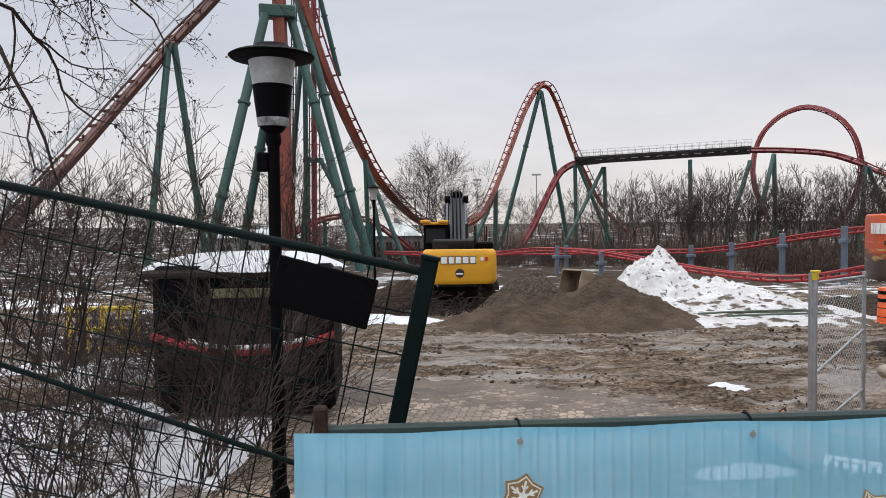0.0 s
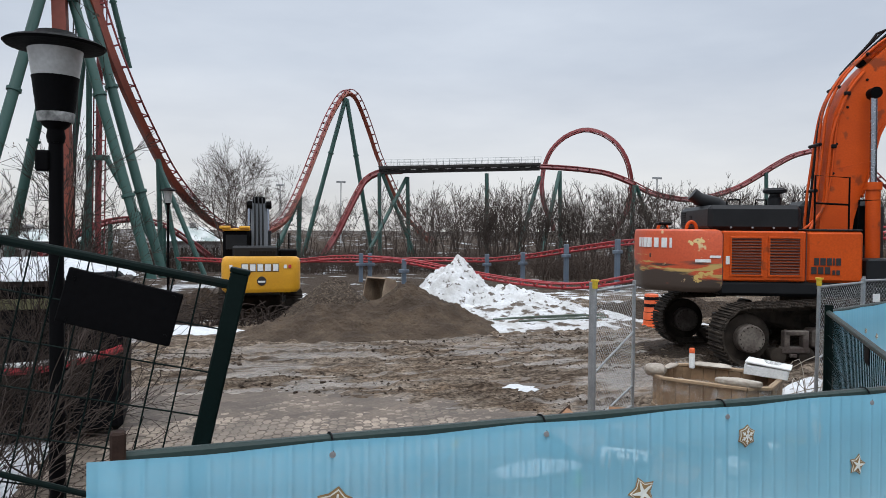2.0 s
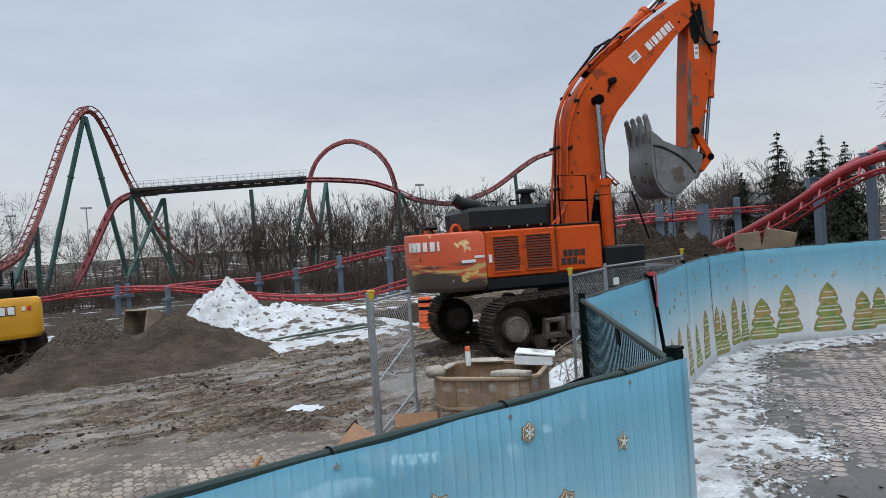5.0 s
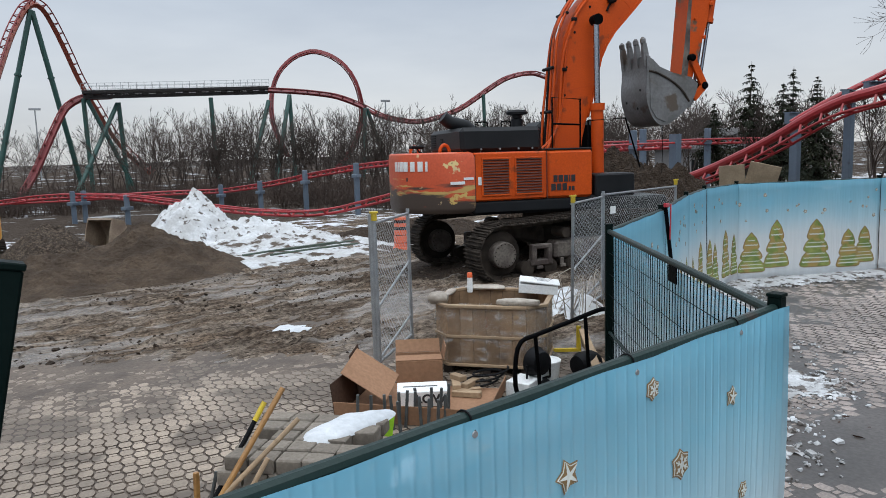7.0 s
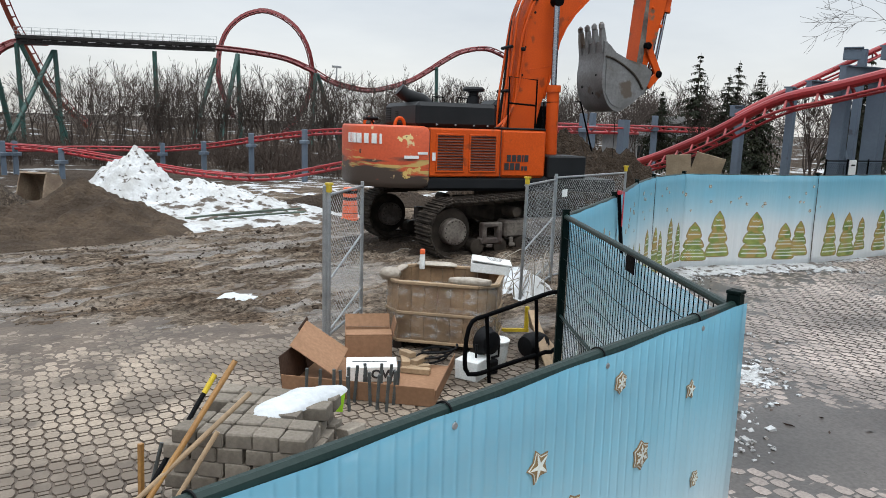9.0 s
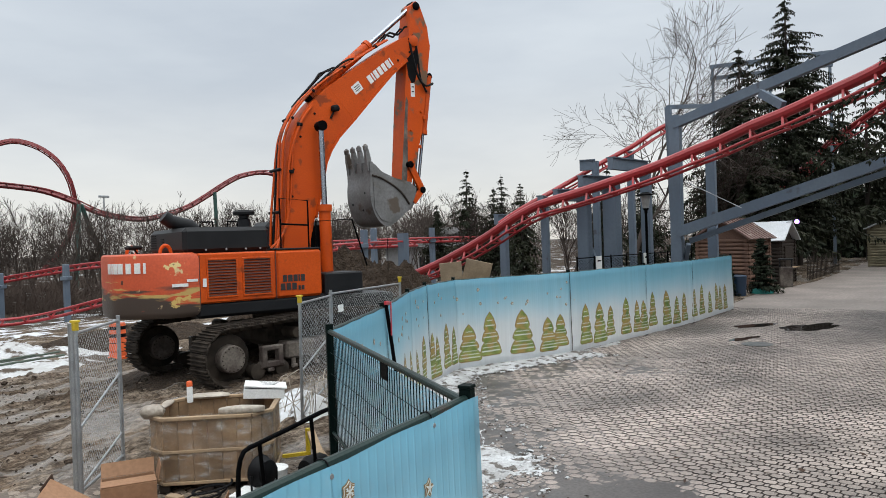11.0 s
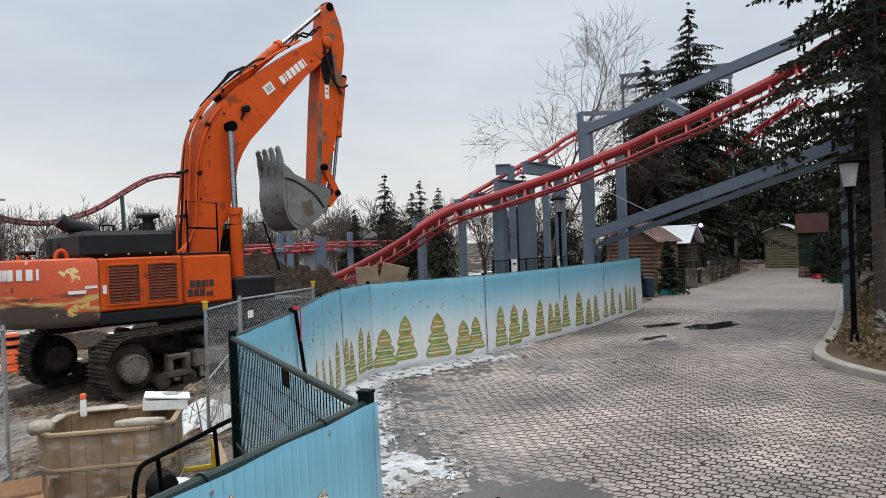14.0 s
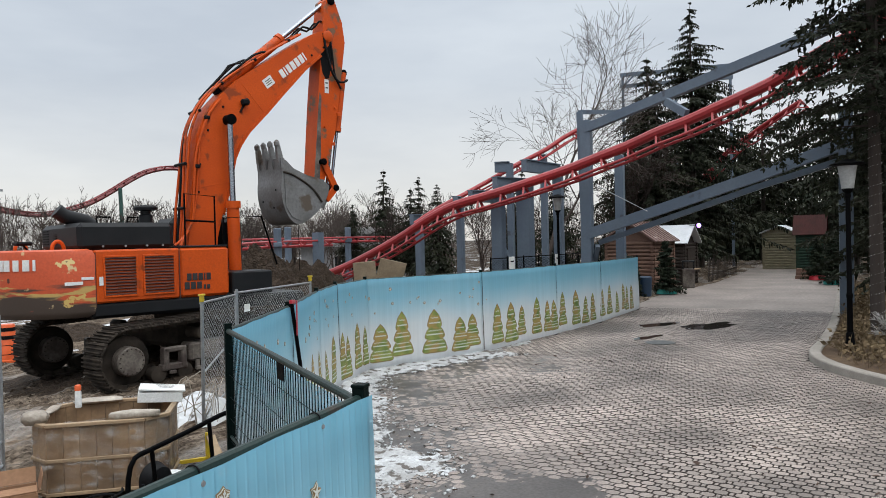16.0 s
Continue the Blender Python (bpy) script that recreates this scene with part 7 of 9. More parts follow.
for i, c in enumerate(lp[:-1]):
    g.beam(c, lp[i + 1], 0.75, 0.10)
    if i % 2 == 0:
        g.tube([c, c + Vector((0, 0, 1.0))], 0.03, 4)
g.tube([c + Vector((-0.2, 0.1, 1.0)) for c in lp], 0.04, 4)
part("lift_stairs", g, M_galv, big, "grey walkway with handrail along the lift")
legs(big, [((-25.0, 65.0, 18.6), (-26.2, 61.8, G)), ((-24.8, 65.6, 18.6), (-22.8, 67.6, G))], 0.30, M_teal)
# a lower bend of the same ride behind the tower
rails(big, [(-24.0, 92.0, -0.5), (-19.5, 91.0, 2.2), (-16.5, 90.5, 3.4), (-13.5, 90.0, 3.7), (-10.5, 90.0, 3.0), (-7.5, 90.5, 1.0), (-4.5, 91.5, -1.6)], 1.2, 0.4, 0.11, 0.22, 1.8, M_red_far, M_red_far, True)
legs(big, [((-16.4, 90.5, 2.9), (-16.4, 90.5, G)), ((-10.6, 90.0, 2.5), (-10.6, 90.0, G))], 0.25, M_teal)

# low red coaster behind the site
low = thing("roller_coaster", pose(0, 0, 0), "low winding red coaster track on blue-grey posts", "roller coaster", "rides")
LOW1 = [(-8.0, 82.0, -0.6), (-2.0, 77.0, -0.6), (3.5, 71.9, -0.4), (7.2, 67.6, 0.1), (9.6, 63.3, 0.2), (11.7, 58.9, 0.1), (13.6, 55.4, -0.2), (15.7, 51.7, -0.6), (17.0, 49.2, -0.8), (18.3, 47.1, -0.9), (19.4, 45.0, -0.9), (20.7, 43.4, -0.7), (21.8, 41.7, -0.3), (22.8, 39.6, 0.2), (24.6, 36.6, 1.0), (27.5, 33.4, 2.0), (31.0, 31.0, 2.6), (38.0, 30.0, 2.7)]
LOW2 = [(4.0, 78.5, -0.6), (11.4, 75.2, -0.5), (15.4, 72.4, -0.3), (18.2, 69.7, -0.2), (20.7, 66.4, -0.1), (22.2, 64.4, 0.1), (23.5, 60.7, 0.5), (25.3, 57.2, 1.1), (26.3, 54.0, 1.5), (27.2, 50.1, 1.9), (28.9, 43.5, 2.3), (32.0, 38.0, 2.8), (40.0, 34.0, 2.9), (50.0, 32.0, 2.9)]
for q in (LOW1, LOW2):
    rails(low, q, 0.85, 0.3, 0.06, 0.09, 1.1, M_red_track, M_red_track)
for x, y, z in ((8.7, 63.4, 0.2), (9.5, 63.6, 0.2), (11.5, 58.4, -0.1), (20.5, 64.9, 0.1), (22.4, 60.6, 0.4), (24.6, 56.4, 1.2), (26.2, 50.7, 1.7), (29.2, 42.6, 2.4), (24.8, 36.4, 1.2), (28.0, 32.4, 2.8), (33.0, 30.2, 3.2), (38.0, 33.6, 3.4), (44.0, 33.0, 3.4)):
    c = part("column", Geo().box((x, y, (z - 3.2) / 2), (0.34, 0.34, z + 3.2 + 0.5), ch=0.03), M_bluegrey, low)
    part("bracket", Geo().box((x, y, z - 0.7), (0.8, 0.5, 0.26), (0, 0, 40), 0.03), M_bluegrey, low)

# the near red coaster that climbs over the walk
near = thing("roller_coaster", pose(0, 0, 0), "bright red tubular coaster track climbing on blue-grey steel columns", "roller coaster", "rides")
RED_A = [(30.5, 30.0, -0.6), (27.6, 24.6, 0.5), (25.8, 20.6, 1.4), (25.0, 18.3, 2.1), (24.7, 16.8, 2.7), (24.4, 15.3, 3.4), (24.2, 14.2, 3.8), (24.1, 13.2, 4.0), (24.1, 12.3, 4.2), (24.0, 11.4, 4.4), (24.0, 10.6, 4.6), (23.9, 9.6, 4.85), (23.8, 8.6, 5.15), (23.7, 7.7, 5.4), (23.5, 6.8, 5.7), (23.4, 5.9, 5.95), (23.2, 5.1, 6.2), (23.0, 4.3, 6.45), (22.7, 3.5, 6.7), (22.4, 2.8, 7.0), (22.0, 1.9, 7.4), (20.8, -1.0, 8.4), (19.5, -4.0, 9.4)]
rails(near, [(x, y, z - 0.42) for x, y, z in RED_A], 0.62, -0.42, 0.05, 0.165, 0.75, M_red_track, M_red_track)
rails(near, [(26.2, 17.0, 3.0), (26.9, 16.3, 3.6), (27.6, 15.7, 4.05), (28.4, 15.2, 4.5), (29.0, 14.9, 4.8), (30.0, 14.0, 5.5), (30.9, 12.9, 6.2), (31.4, 12.3, 6.7), (31.9, 11.7, 7.1)], 0.50, -0.26, 0.04, 0.10, 0.8, M_red_track, M_red_track)
rails(near, [(55.5, 11.2, 5.0), (54.42, 9.71, 6.05), (53.71, 8.71, 6.76), (52.44, 7.43, 7.9), (51.16, 6.16, 8.46), (49.88, 4.74, 9.17), (48.46, 3.17, 9.88)], 0.85, -0.42, 0.06, 0.16, 1.1, M_red_track, M_red_track)


def column(x, y, z, w, arm=None, lean=0.0):
    c = part("column", Geo().beam((x + lean, y, -0.3), (x, y, z), w, w), M_bluegrey, near)
    part("base_plate", Geo().box((x + lean, y, 0.03), (w + 0.2, w + 0.2, 0.06), ch=0.01), M_bluegrey, c)
    if arm:
        part("arm", Geo().beam((x, y, z - 0.15), (x + arm[0], y + arm[1], z - 0.15), 0.22, 0.42).beam((x, y, z + 0.06), (x + arm[0], y + arm[1], z + 0.06), 0.34, 0.04), M_bluegrey, c)


for x, y, z, w, arm in ((28.1, 18.0, 3.6, 0.30, (-0.5, 0.1)), (27.6, 15.75, 4.2, 0.26, (-1.2, -0.4)), (25.8, 13.25, 4.25, 0.42, (-1.4, 0.5)), (28.9, 14.0, 5.7, 0.24, (-0.2, 0.6)), (26.3, 12.35, 4.7, 0.52, (-1.7, 0.5)), (27.7, 11.5, 5.3, 0.34, (-2.6, 0.4)), (28.2, 9.2, 5.6, 0.32, None), (36.4, 29.9, 3.2, 0.5, None), (30.9, 13.2, 6.2, 0.26, None)):
    column(x, y, z, w, arm)
bent = part("portal_frame", Geo().beam((25.05, 9.62, -0.3), (25.12, 9.58, 6.55), 0.36, 0.36), M_bluegrey, near, "heavy blue-grey portal frame over the walk")
part("beam", Geo().beam((25.05, 9.62, 6.25), (23.8, 3.2, 7.9), 0.24, 0.30).beam((23.8, 3.2, 7.9), (23.3, 1.2, 8.42), 0.24, 0.30), M_bluegrey, bent)
part("beam", Geo().beam((24.95, 9.5, 2.62), (24.6, 4.1, 4.25), 0.26, 0.34).beam((24.6, 4.1, 4.25), (24.3, 1.8, 5.0), 0.26, 0.34), M_bluegrey, bent)
part("beam", Geo().beam((25.5, 9.3, 2.30), (25.1, 4.1, 3.95), 0.16, 0.18).beam((25.1, 4.1, 3.95), (24.8, 1.8, 4.6), 0.16, 0.18), M_bluegrey, bent)
part("post", Geo().beam((24.3, 1.8, -0.3), (24.3, 1.75, 6.0), 0.40, 0.36), M_bluegrey, bent)
part("cross_arm", Geo().beam((24.2, 6.7, 6.75), (23.6, 6.0, 6.2), 0.16, 0.24), M_bluegrey, bent)
part("back_post", Geo().beam((25.45, 9.75, -0.3), (25.3, 9.85, 6.9), 0.18, 0.20), M_bluegrey, bent)
part("cross_arm", Geo().beam((25.3, 9.85, 6.9), (27.9, 9.0, 7.2), 0.14, 0.14), M_bluegrey, bent)
part("diagonal_brace", Geo().beam((24.9, 9.2, 2.2), (26.4, 10.0, 0.2), 0.14, 0.14), M_bluegrey, bent)
part("diagonal_brace", Geo().beam((26.6, 13.6, 2.7), (26.4, 12.8, 0.9), 0.14, 0.14), M_bluegrey, bent)
part("tie_rod", Geo().tube([(25.2, 9.3, 4.3), (24.4, 7.4, 3.3)], 0.014, 5), M_galv, bent)

# ---- trees ----
def limb(out, a, d, length, r, depth, rnd, spread, up, twig, sides, seg=4, fork=3, crook=0.11):
    """Grows one limb and its forks into the list out of (points, radii, sides)."""
    p, pts, rr = Vector(a), [Vector(a)], [r]
    d = Vector(d).normalized()
    end = r * (0.55 if depth else 0.25)
    if depth <= 1 and seg > 2:
        seg = 3 if crook > 0.25 else 2 if depth or crook > 0.15 else 1
    for i in range(seg):
        d = (d + Vector((rnd.gauss(0, 1), rnd.gauss(0, 1), rnd.gauss(0, 1))) * crook + Vector((0, 0, up))).normalized()
        p = p + d * length / seg
        pts.append(p.copy())
        rr.append(r + (end - r) * (i + 1) / seg)
    out.append((pts, rr, sides if depth > 1 else 3))
    if depth == 0:
        return
    for k in range(fork if depth > 1 else fork + twig):
        i = rnd.randint(max(1, seg // 2 - (depth < 2)), seg)
        t = (pts[i] - pts[i - 1]).normalized()
        o = t.orthogonal().normalized()
        o.rotate(Matrix.Rotation(rnd.uniform(0, 2 * math.pi), 3, t))
        nd = (t * math.cos(spread) + o * math.sin(spread) * rnd.uniform(0.6, 1.2)).normalized()
        limb(out, pts[i], nd, length * rnd.uniform(0.55, 0.8) * (0.5 if crook > 0.25 and depth == 1 else 1.0), rr[i] * rnd.uniform(0.5, 0.72), depth - 1, rnd, spread, up, twig, sides, seg, fork, crook)
    limb(out, pts[-1], d, length * 0.72, end, depth - 1, rnd, spread, up, twig, sides, seg, fork, crook)


def bare_tree_geo(geo, at, height, seed, depth=4, fork=3, spread=0.62, up=0.05, twig=1, r=None, trunk=0.33, minr=0.006, stems=1, sides=5, crook=0.11, seg=4, thin=False):
    rnd = random.Random(seed)
    out = []
    for s in range(stems):
        d = Vector((rnd.gauss(0, 0.06 if stems == 1 else 0.2), rnd.gauss(0, 0.06 if stems == 1 else 0.2), 1))
        limb(out, at, d, height * trunk, r or height * 0.016, depth, rnd, spread, up, twig, sides, seg, fork, crook)
    for pts, rr, n in out:
        if thin and max(rr) < minr * 1.2:
            d = (pts[-1] - pts[0]).cross(Vector((rnd.gauss(0, 1), rnd.gauss(0, 1), rnd.gauss(0, 1)))).normalized() * minr
            geo.put([pts[0] - d, pts[0] + d, pts[-1] + d * 0.6, pts[-1] - d * 0.6], [(0, 1, 2, 3)])
        else:
            geo.tube(pts, [max(minr, q) for q in rr], n, False)


def crown_and_trunk(name, at, height, seed, label, mat=M_bark, group="", **kw):
    """A bare tree: trunk with main limbs, and a crown of branches and twigs."""
    rnd = random.Random(seed)
    out = []
    stems = kw.pop("stems", 1)
    minr = kw.pop("minr", 0.006)
    for s in range(stems):
        d = Vector((rnd.gauss(0, 0.05 if stems == 1 else 0.22), rnd.gauss(0, 0.05 if stems == 1 else 0.22), 1))
        limb(out, (0, 0, -0.2), d, height * kw.get("trunk", 0.33), kw.get("r", height * 0.016), kw.get("depth", 4), rnd, kw.get("spread", 0.6), kw.get("up", 0.05), kw.get("twig", 1), 6, 4, kw.get("fork", 3), kw.get("crook", 0.13))
    t, c = Geo(), Geo()
    big_r = max(out[0][1]) * 0.45
    for pts, rr, n in out:
        (t if max(rr) > big_r else c).tube(pts, [max(minr, q) for q in rr], n, False)
    th = thing(name, pose(*at), label, "tree", group)
    part("trunk", t, mat, th)
    part("crown", c, mat, th)
    return th


def tuft(c, rnd, p, d):
    """A small flat spray of needles from p along d."""
    e = d.cross(Vector((rnd.gauss(0, 1), rnd.gauss(0, 1), rnd.gauss(0, 1)))).normalized() * d.length * 0.2
    mid = p + d * 0.5
    c.put([p, mid + e, p + d, mid - e], [(0, 1, 2, 3)])


def spruce_meshes(height, seed, mat, width=0.22, rows=46, droop=0.35, bare=0.06, density=1.0, fine=False, stem=0.016, leaf=1.0):
    rnd = random.Random(seed)
    t = Geo().tube([(0, 0, -0.2), (0.02, 0, height * 0.5), (0, 0.02, height)], [height * stem, height * stem * 0.62, 0.01], 7)
    c = Geo()
    for k in range(rows):
        f = (k + rnd.random()) / rows
        z = height * (bare + (1 - bare) * f)
        ln = height * width * (1 - f) ** 0.85 * rnd.uniform(0.65, 1.15) + 0.12
        nb = 6 if f < 0.8 else 4
        for b in range(nb):
            q = rnd.uniform(0, 2 * math.pi)
            h = Vector((math.cos(q), math.sin(q), 0))
            side = Vector((-h.y, h.x, 0))
            l = ln * rnd.uniform(0.38, 1.14)
            pts = [Vector((0, 0, z)) + h * l * s + Vector((0, 0, l * (0.18 * s - droop * s * s + 0.12 * max(0, s - 0.7)))) for s in (0, 0.33, 0.66, 1)]
            t.tube(pts, [0.012 + l * 0.006, 0.01, 0.007, 0.004], 3, False)
            if l > 1.3 and fine:
                for b2 in range(int(l * 5)):
                    s = rnd.uniform(0.2, 0.97)
                    a = min(2, int(s * 3))
                    p = pts[a].lerp(pts[a + 1], s * 3 - a)
                    sg = rnd.choice((-1, 1))
                    l2 = min(1.1, l * 0.42 * (1.15 - s)) + 0.15
                    d2 = (side * sg * 0.8 + h * 0.6 + Vector((0, 0, -0.35))).normalized() * l2
                    t.tube([p, p + d2], [0.008, 0.003], 3, False)
                    for i in range(int(5 + l2 * 22)):
                        tuft(c, rnd, p + d2 * rnd.uniform(0.1, 1.0), (d2.normalized() * 0.7 + Vector((rnd.gauss(0, 0.6), rnd.gauss(0, 0.6), rnd.gauss(-0.3, 0.5)))).normalized() * rnd.uniform(0.07, 0.16))
            m = int((8 + l * 9) * density)
            for i in range(m):
                s = 0.12 + 0.88 * (i + rnd.random()) / m
                a = min(2, int(s * 3))
                p = pts[a].lerp(pts[a + 1], s * 3 - a)
                sg = 1 if i % 2 else -1
                tl = min(0.16 if fine else 0.5 * leaf, 0.10 + 0.22 * leaf * l * (1 - s * 0.7)) * rnd.uniform(0.7, 1.3)
                if i % 3:
                    tip = p + side * sg * tl * 0.75 + h * tl * 0.55 + Vector((0, 0, -tl * rnd.uniform(0.15, 0.7)))
                else:
                    tip = p + side * sg * tl * 0.25 + h * tl * 0.2 + Vector((0, 0, -tl * rnd.uniform(0.7, 1.5)))
                w = tl * 0.16 + 0.012
                n0 = Vector((rnd.gauss(0, 0.4), rnd.gauss(0, 0.4), 1)).normalized()
                e = (tip - p).cross(n0).normalized() * w
                mid = p.lerp(tip, 0.5)
                c.put([p, mid + e, tip, mid - e], [(0, 1, 2, 3)])
                e2 = e.cross((tip - p).normalized()) * 0.9
                if fine or rnd.random() < 0.3:
                    c.put([p, mid + e2, tip, mid - e2], [(0, 1, 2, 3)])
    return t.mesh("trunk", M_bark), c.mesh("needles", mat, 0)


def spruce(at, height, seed, label, mat=M_spruce, group="spruce trees", scale=1.0, **kw):
    t, c = spruce_meshes(height, seed, mat, **kw)
    th = thing("spruce_tree", pose(*at, rz=seed * 37), label, "tree", group)
    part("trunk", t, None, th)
    part("crown", c, None, th)
    return th


# far winter woods behind the rides: a few grown trees, planted again and again
def grown(count, height, first, **kw):
    """Vertices and faces of some bare trees of one height."""
    out = []
    for k in range(count):
        g = Geo()
        bare_tree_geo(g, (0, 0, 0), height, first + k, **kw)
        out.append((np.array(g.v), np.array([f for f in g.f if len(f) == 4])))
    return out


def plant(kinds, spots, rnd):
    """One mesh of many trees: each spot takes a grown tree, turned and scaled to its height."""
    g, base = Geo(), 0
    vs, fs = [], []
    for x, y, z, h in spots:
        v, f = rnd.choice(kinds)
        q, k = rnd.uniform(0, 6.28), h / 12.0
        c, sn = math.cos(q) * k * rnd.uniform(0.9, 1.25), math.sin(q) * k
        w = np.stack([v[:, 0] * c - v[:, 1] * sn + x, v[:, 0] * sn + v[:, 1] * c + y, v[:, 2] * k + z], 1)
        vs.append(w)
        fs.append(f + base)
        base += len(v)
    g.v, g.f = np.concatenate(vs).tolist(), np.concatenate(fs).tolist()
    g.mi = [0] * len(g.f)
    return g


rw = random.Random(11)
oaks = grown(8, 12.0, 100, depth=5, fork=2, spread=0.52, up=0.03, twig=0, r=0.13, trunk=0.27, minr=0.020, sides=3, crook=0.10, seg=3, thin=True)
spots = []
for k in range(200):
    q = k / 199
    spots.append((21 + 90 * q + rw.gauss(0, 2.0), 104 - 34 * q + rw.gauss(0, 5), -3.2, rw.uniform(12.8, 16.6)))
for k in range(44):
    q = rw.uniform(0.0, 1.0)
    spots.append((6 + 150 * q + rw.gauss(0, 4), 160 - 60 * q + rw.gauss(0, 8), -3.2, rw.uniform(13.0, 17.0)))
for k in range(12):
    spots.append((rw.uniform(-95, 8), rw.uniform(160, 200), -3.0, rw.uniform(9, 13)))
for k in range(40):
    q = k / 39
    spots.append((56 + 12 * q + rw.gauss(0, 4), 44 - 22 * q + rw.gauss(0, 2), -1.4, rw.uniform(8.6, 11.6)))
for k in range(14):
    spots.append((rw.uniform(78, 120), rw.uniform(16, 70), -2.5, rw.uniform(10, 14)))
solid("far_woods", plant(oaks, spots, rw), M_twig_far, "grey-brown leafless woods in winter", "woods", kind="stuff", smooth=0)
# undergrowth below the woods
w = Geo()
hedge = spline([(-30.0, 92.0, 0), (-12.0, 88.0, 0), (4.0, 82.0, 0), (15.4, 75.0, 0), (22.2, 67.0, 0), (26.0, 58.5, 0), (29.0, 51.0, 0), (33.0, 43.0, 0), (40.0, 38.0, 0)], 0.5)
for k in range(850):
    c = rw.choice(hedge)
    f = 1.03 + 0.30 * rw.random() ** 1.5
    x, y = c.x * f + rw.gauss(0, 0.6), c.y * f + rw.gauss(0, 0.6)
    h = rw.uniform(1.6, 3.4) * (0.7 + 0.6 * f - 0.3)
    for s in range(5):
        a = Vector((x + rw.gauss(0, 0.45), y + rw.gauss(0, 0.3), base_z(x, y) - 0.3))
        q = Vector((rw.gauss(0, 0.28), rw.gauss(0, 0.28), 1)) * h * rw.uniform(0.6, 1.1)
        w.tube([a, a + q], [0.026, 0.012], 3, False)
        for z in range(5):
            f2 = rw.uniform(0.2, 1.0)
            w.tube([a + q * f2, a + q * f2 + Vector((rw.gauss(0, 0.55), rw.gauss(0, 0.4), rw.uniform(0.1, 0.9)))], [0.018, 0.010], 3, False)
for k in range(340):
    x = rw.uniform(-70, 150)
    y = 132 - 0.2 * x + rw.uniform(-6, 6)
    h = rw.uniform(3.5, 6.5)
    a = Vector((x, y, -3.4))
    q = Vector((rw.gauss(0, 0.12), rw.gauss(0, 0.12), 1)) * h
    w.tube([a, a + q], [0.07, 0.02], 3, False)
    for z in range(5):
        f = rw.uniform(0.35, 1.0)
        w.tube([a + q * f, a + q * f + Vector((rw.gauss(0, 0.9), rw.gauss(0, 0.7), rw.uniform(0.3, 1.5)))], [0.03, 0.015], 3, False)
solid("far_undergrowth", w, M_brush, "tangled brown leafless undergrowth", "bushes", kind="stuff", smooth=0)
crown_and_trunk("bare_tree", (-3.6, 92.0, -2.6), 20.5, 4, "broad leafless tree with a fine open crown", M_twig_far, depth=5, fork=3, spread=0.74, up=0.03, minr=0.013, stems=4, r=0.18, trunk=0.27, crook=0.10)

# ---- lamps ----
M_lamp_glass = material("frosted lamp glass", (0.36, 0.36, 0.355), (0.26, 0.26, 0.255), 0.35, 0.0, 5, 30, 0.05)


def park_lamp(at, label, h=3.72, dark=0.0, box=False):
    """A black post with a round hat over a tapered glass."""
    th = thing("street_lamp", pose(*at), label, "street lamp", "park lamps")
    part("base", Geo().lathe([(0.15, 0), (0.15, 0.05), (0.11, 0.09), (0.10, 0.22), (0.075, 0.30), (0.075, 0.42), (0.06, 0.46)], n=18), M_black_steel, th)
    part("post", Geo().lathe([(0.055, 0.4), (0.052, h * 0.3), (0.06, h * 0.31), (0.06, h * 0.32), (0.048, h * 0.33), (0.045, h - 0.62)], n=16), M_black_steel, th)
    part("neck", Geo().lathe([(0.05, h - 0.64), (0.060, h - 0.60), (0.052, h - 0.55), (0.085, h - 0.52), (0.11, h - 0.46)], n=18), M_black_steel, th)
    part("glass", Geo().lathe([(0.105, h - 0.47), (0.14, h - 0.22), (0.17, h - 0.02)], n=22), M_lamp_glass, th, "frosted tapered lamp glass")
    if dark:
        part("glass_band", Geo().lathe([(0.115, h - 0.46), (0.143, h - 0.22), (0.148, h - 0.20)], n=22), M_black_steel, th, "black shade painted round the glass")
        part("glass_band", Geo().lathe([(0.110, h - 0.50), (0.118, h - 0.44), (0.116, h - 0.43)], n=22), material("flaking paint", (0.30, 0.30, 0.295), (0.02, 0.02, 0.02), 0.6, 0, 9, 40, 0.1), th)
    part("hat", Geo().lathe([(0.18, h - 0.02), (0.30, h + 0.0), (0.315, h + 0.015), (0.28, h + 0.035), (0.16, h + 0.06), (0.12, h + 0.10), (0.03, h + 0.11)], n=26), M_black_steel, th)
    if box:
        part("junction_box", Geo().box((-0.075, 0, h - 0.76), (0.09, 0.09, 0.14), ch=0.012), M_black_steel, th)
    return th


park_lamp((16.64, 1.98, 0.08), "black park lamp with a round hat by the planting bed", 3.70)
park_lamp((25.35, 10.75, 0.0), "black park lamp with a round hat behind the fence", 3.95)
park_lamp((-0.74, 7.30, -0.02), "black park lamp with a round hat and painted glass", 3.66, 1.0, True)
park_lamp((-2.85, 30.4, -0.9), "distant black park lamp beside the building site", 4.75)


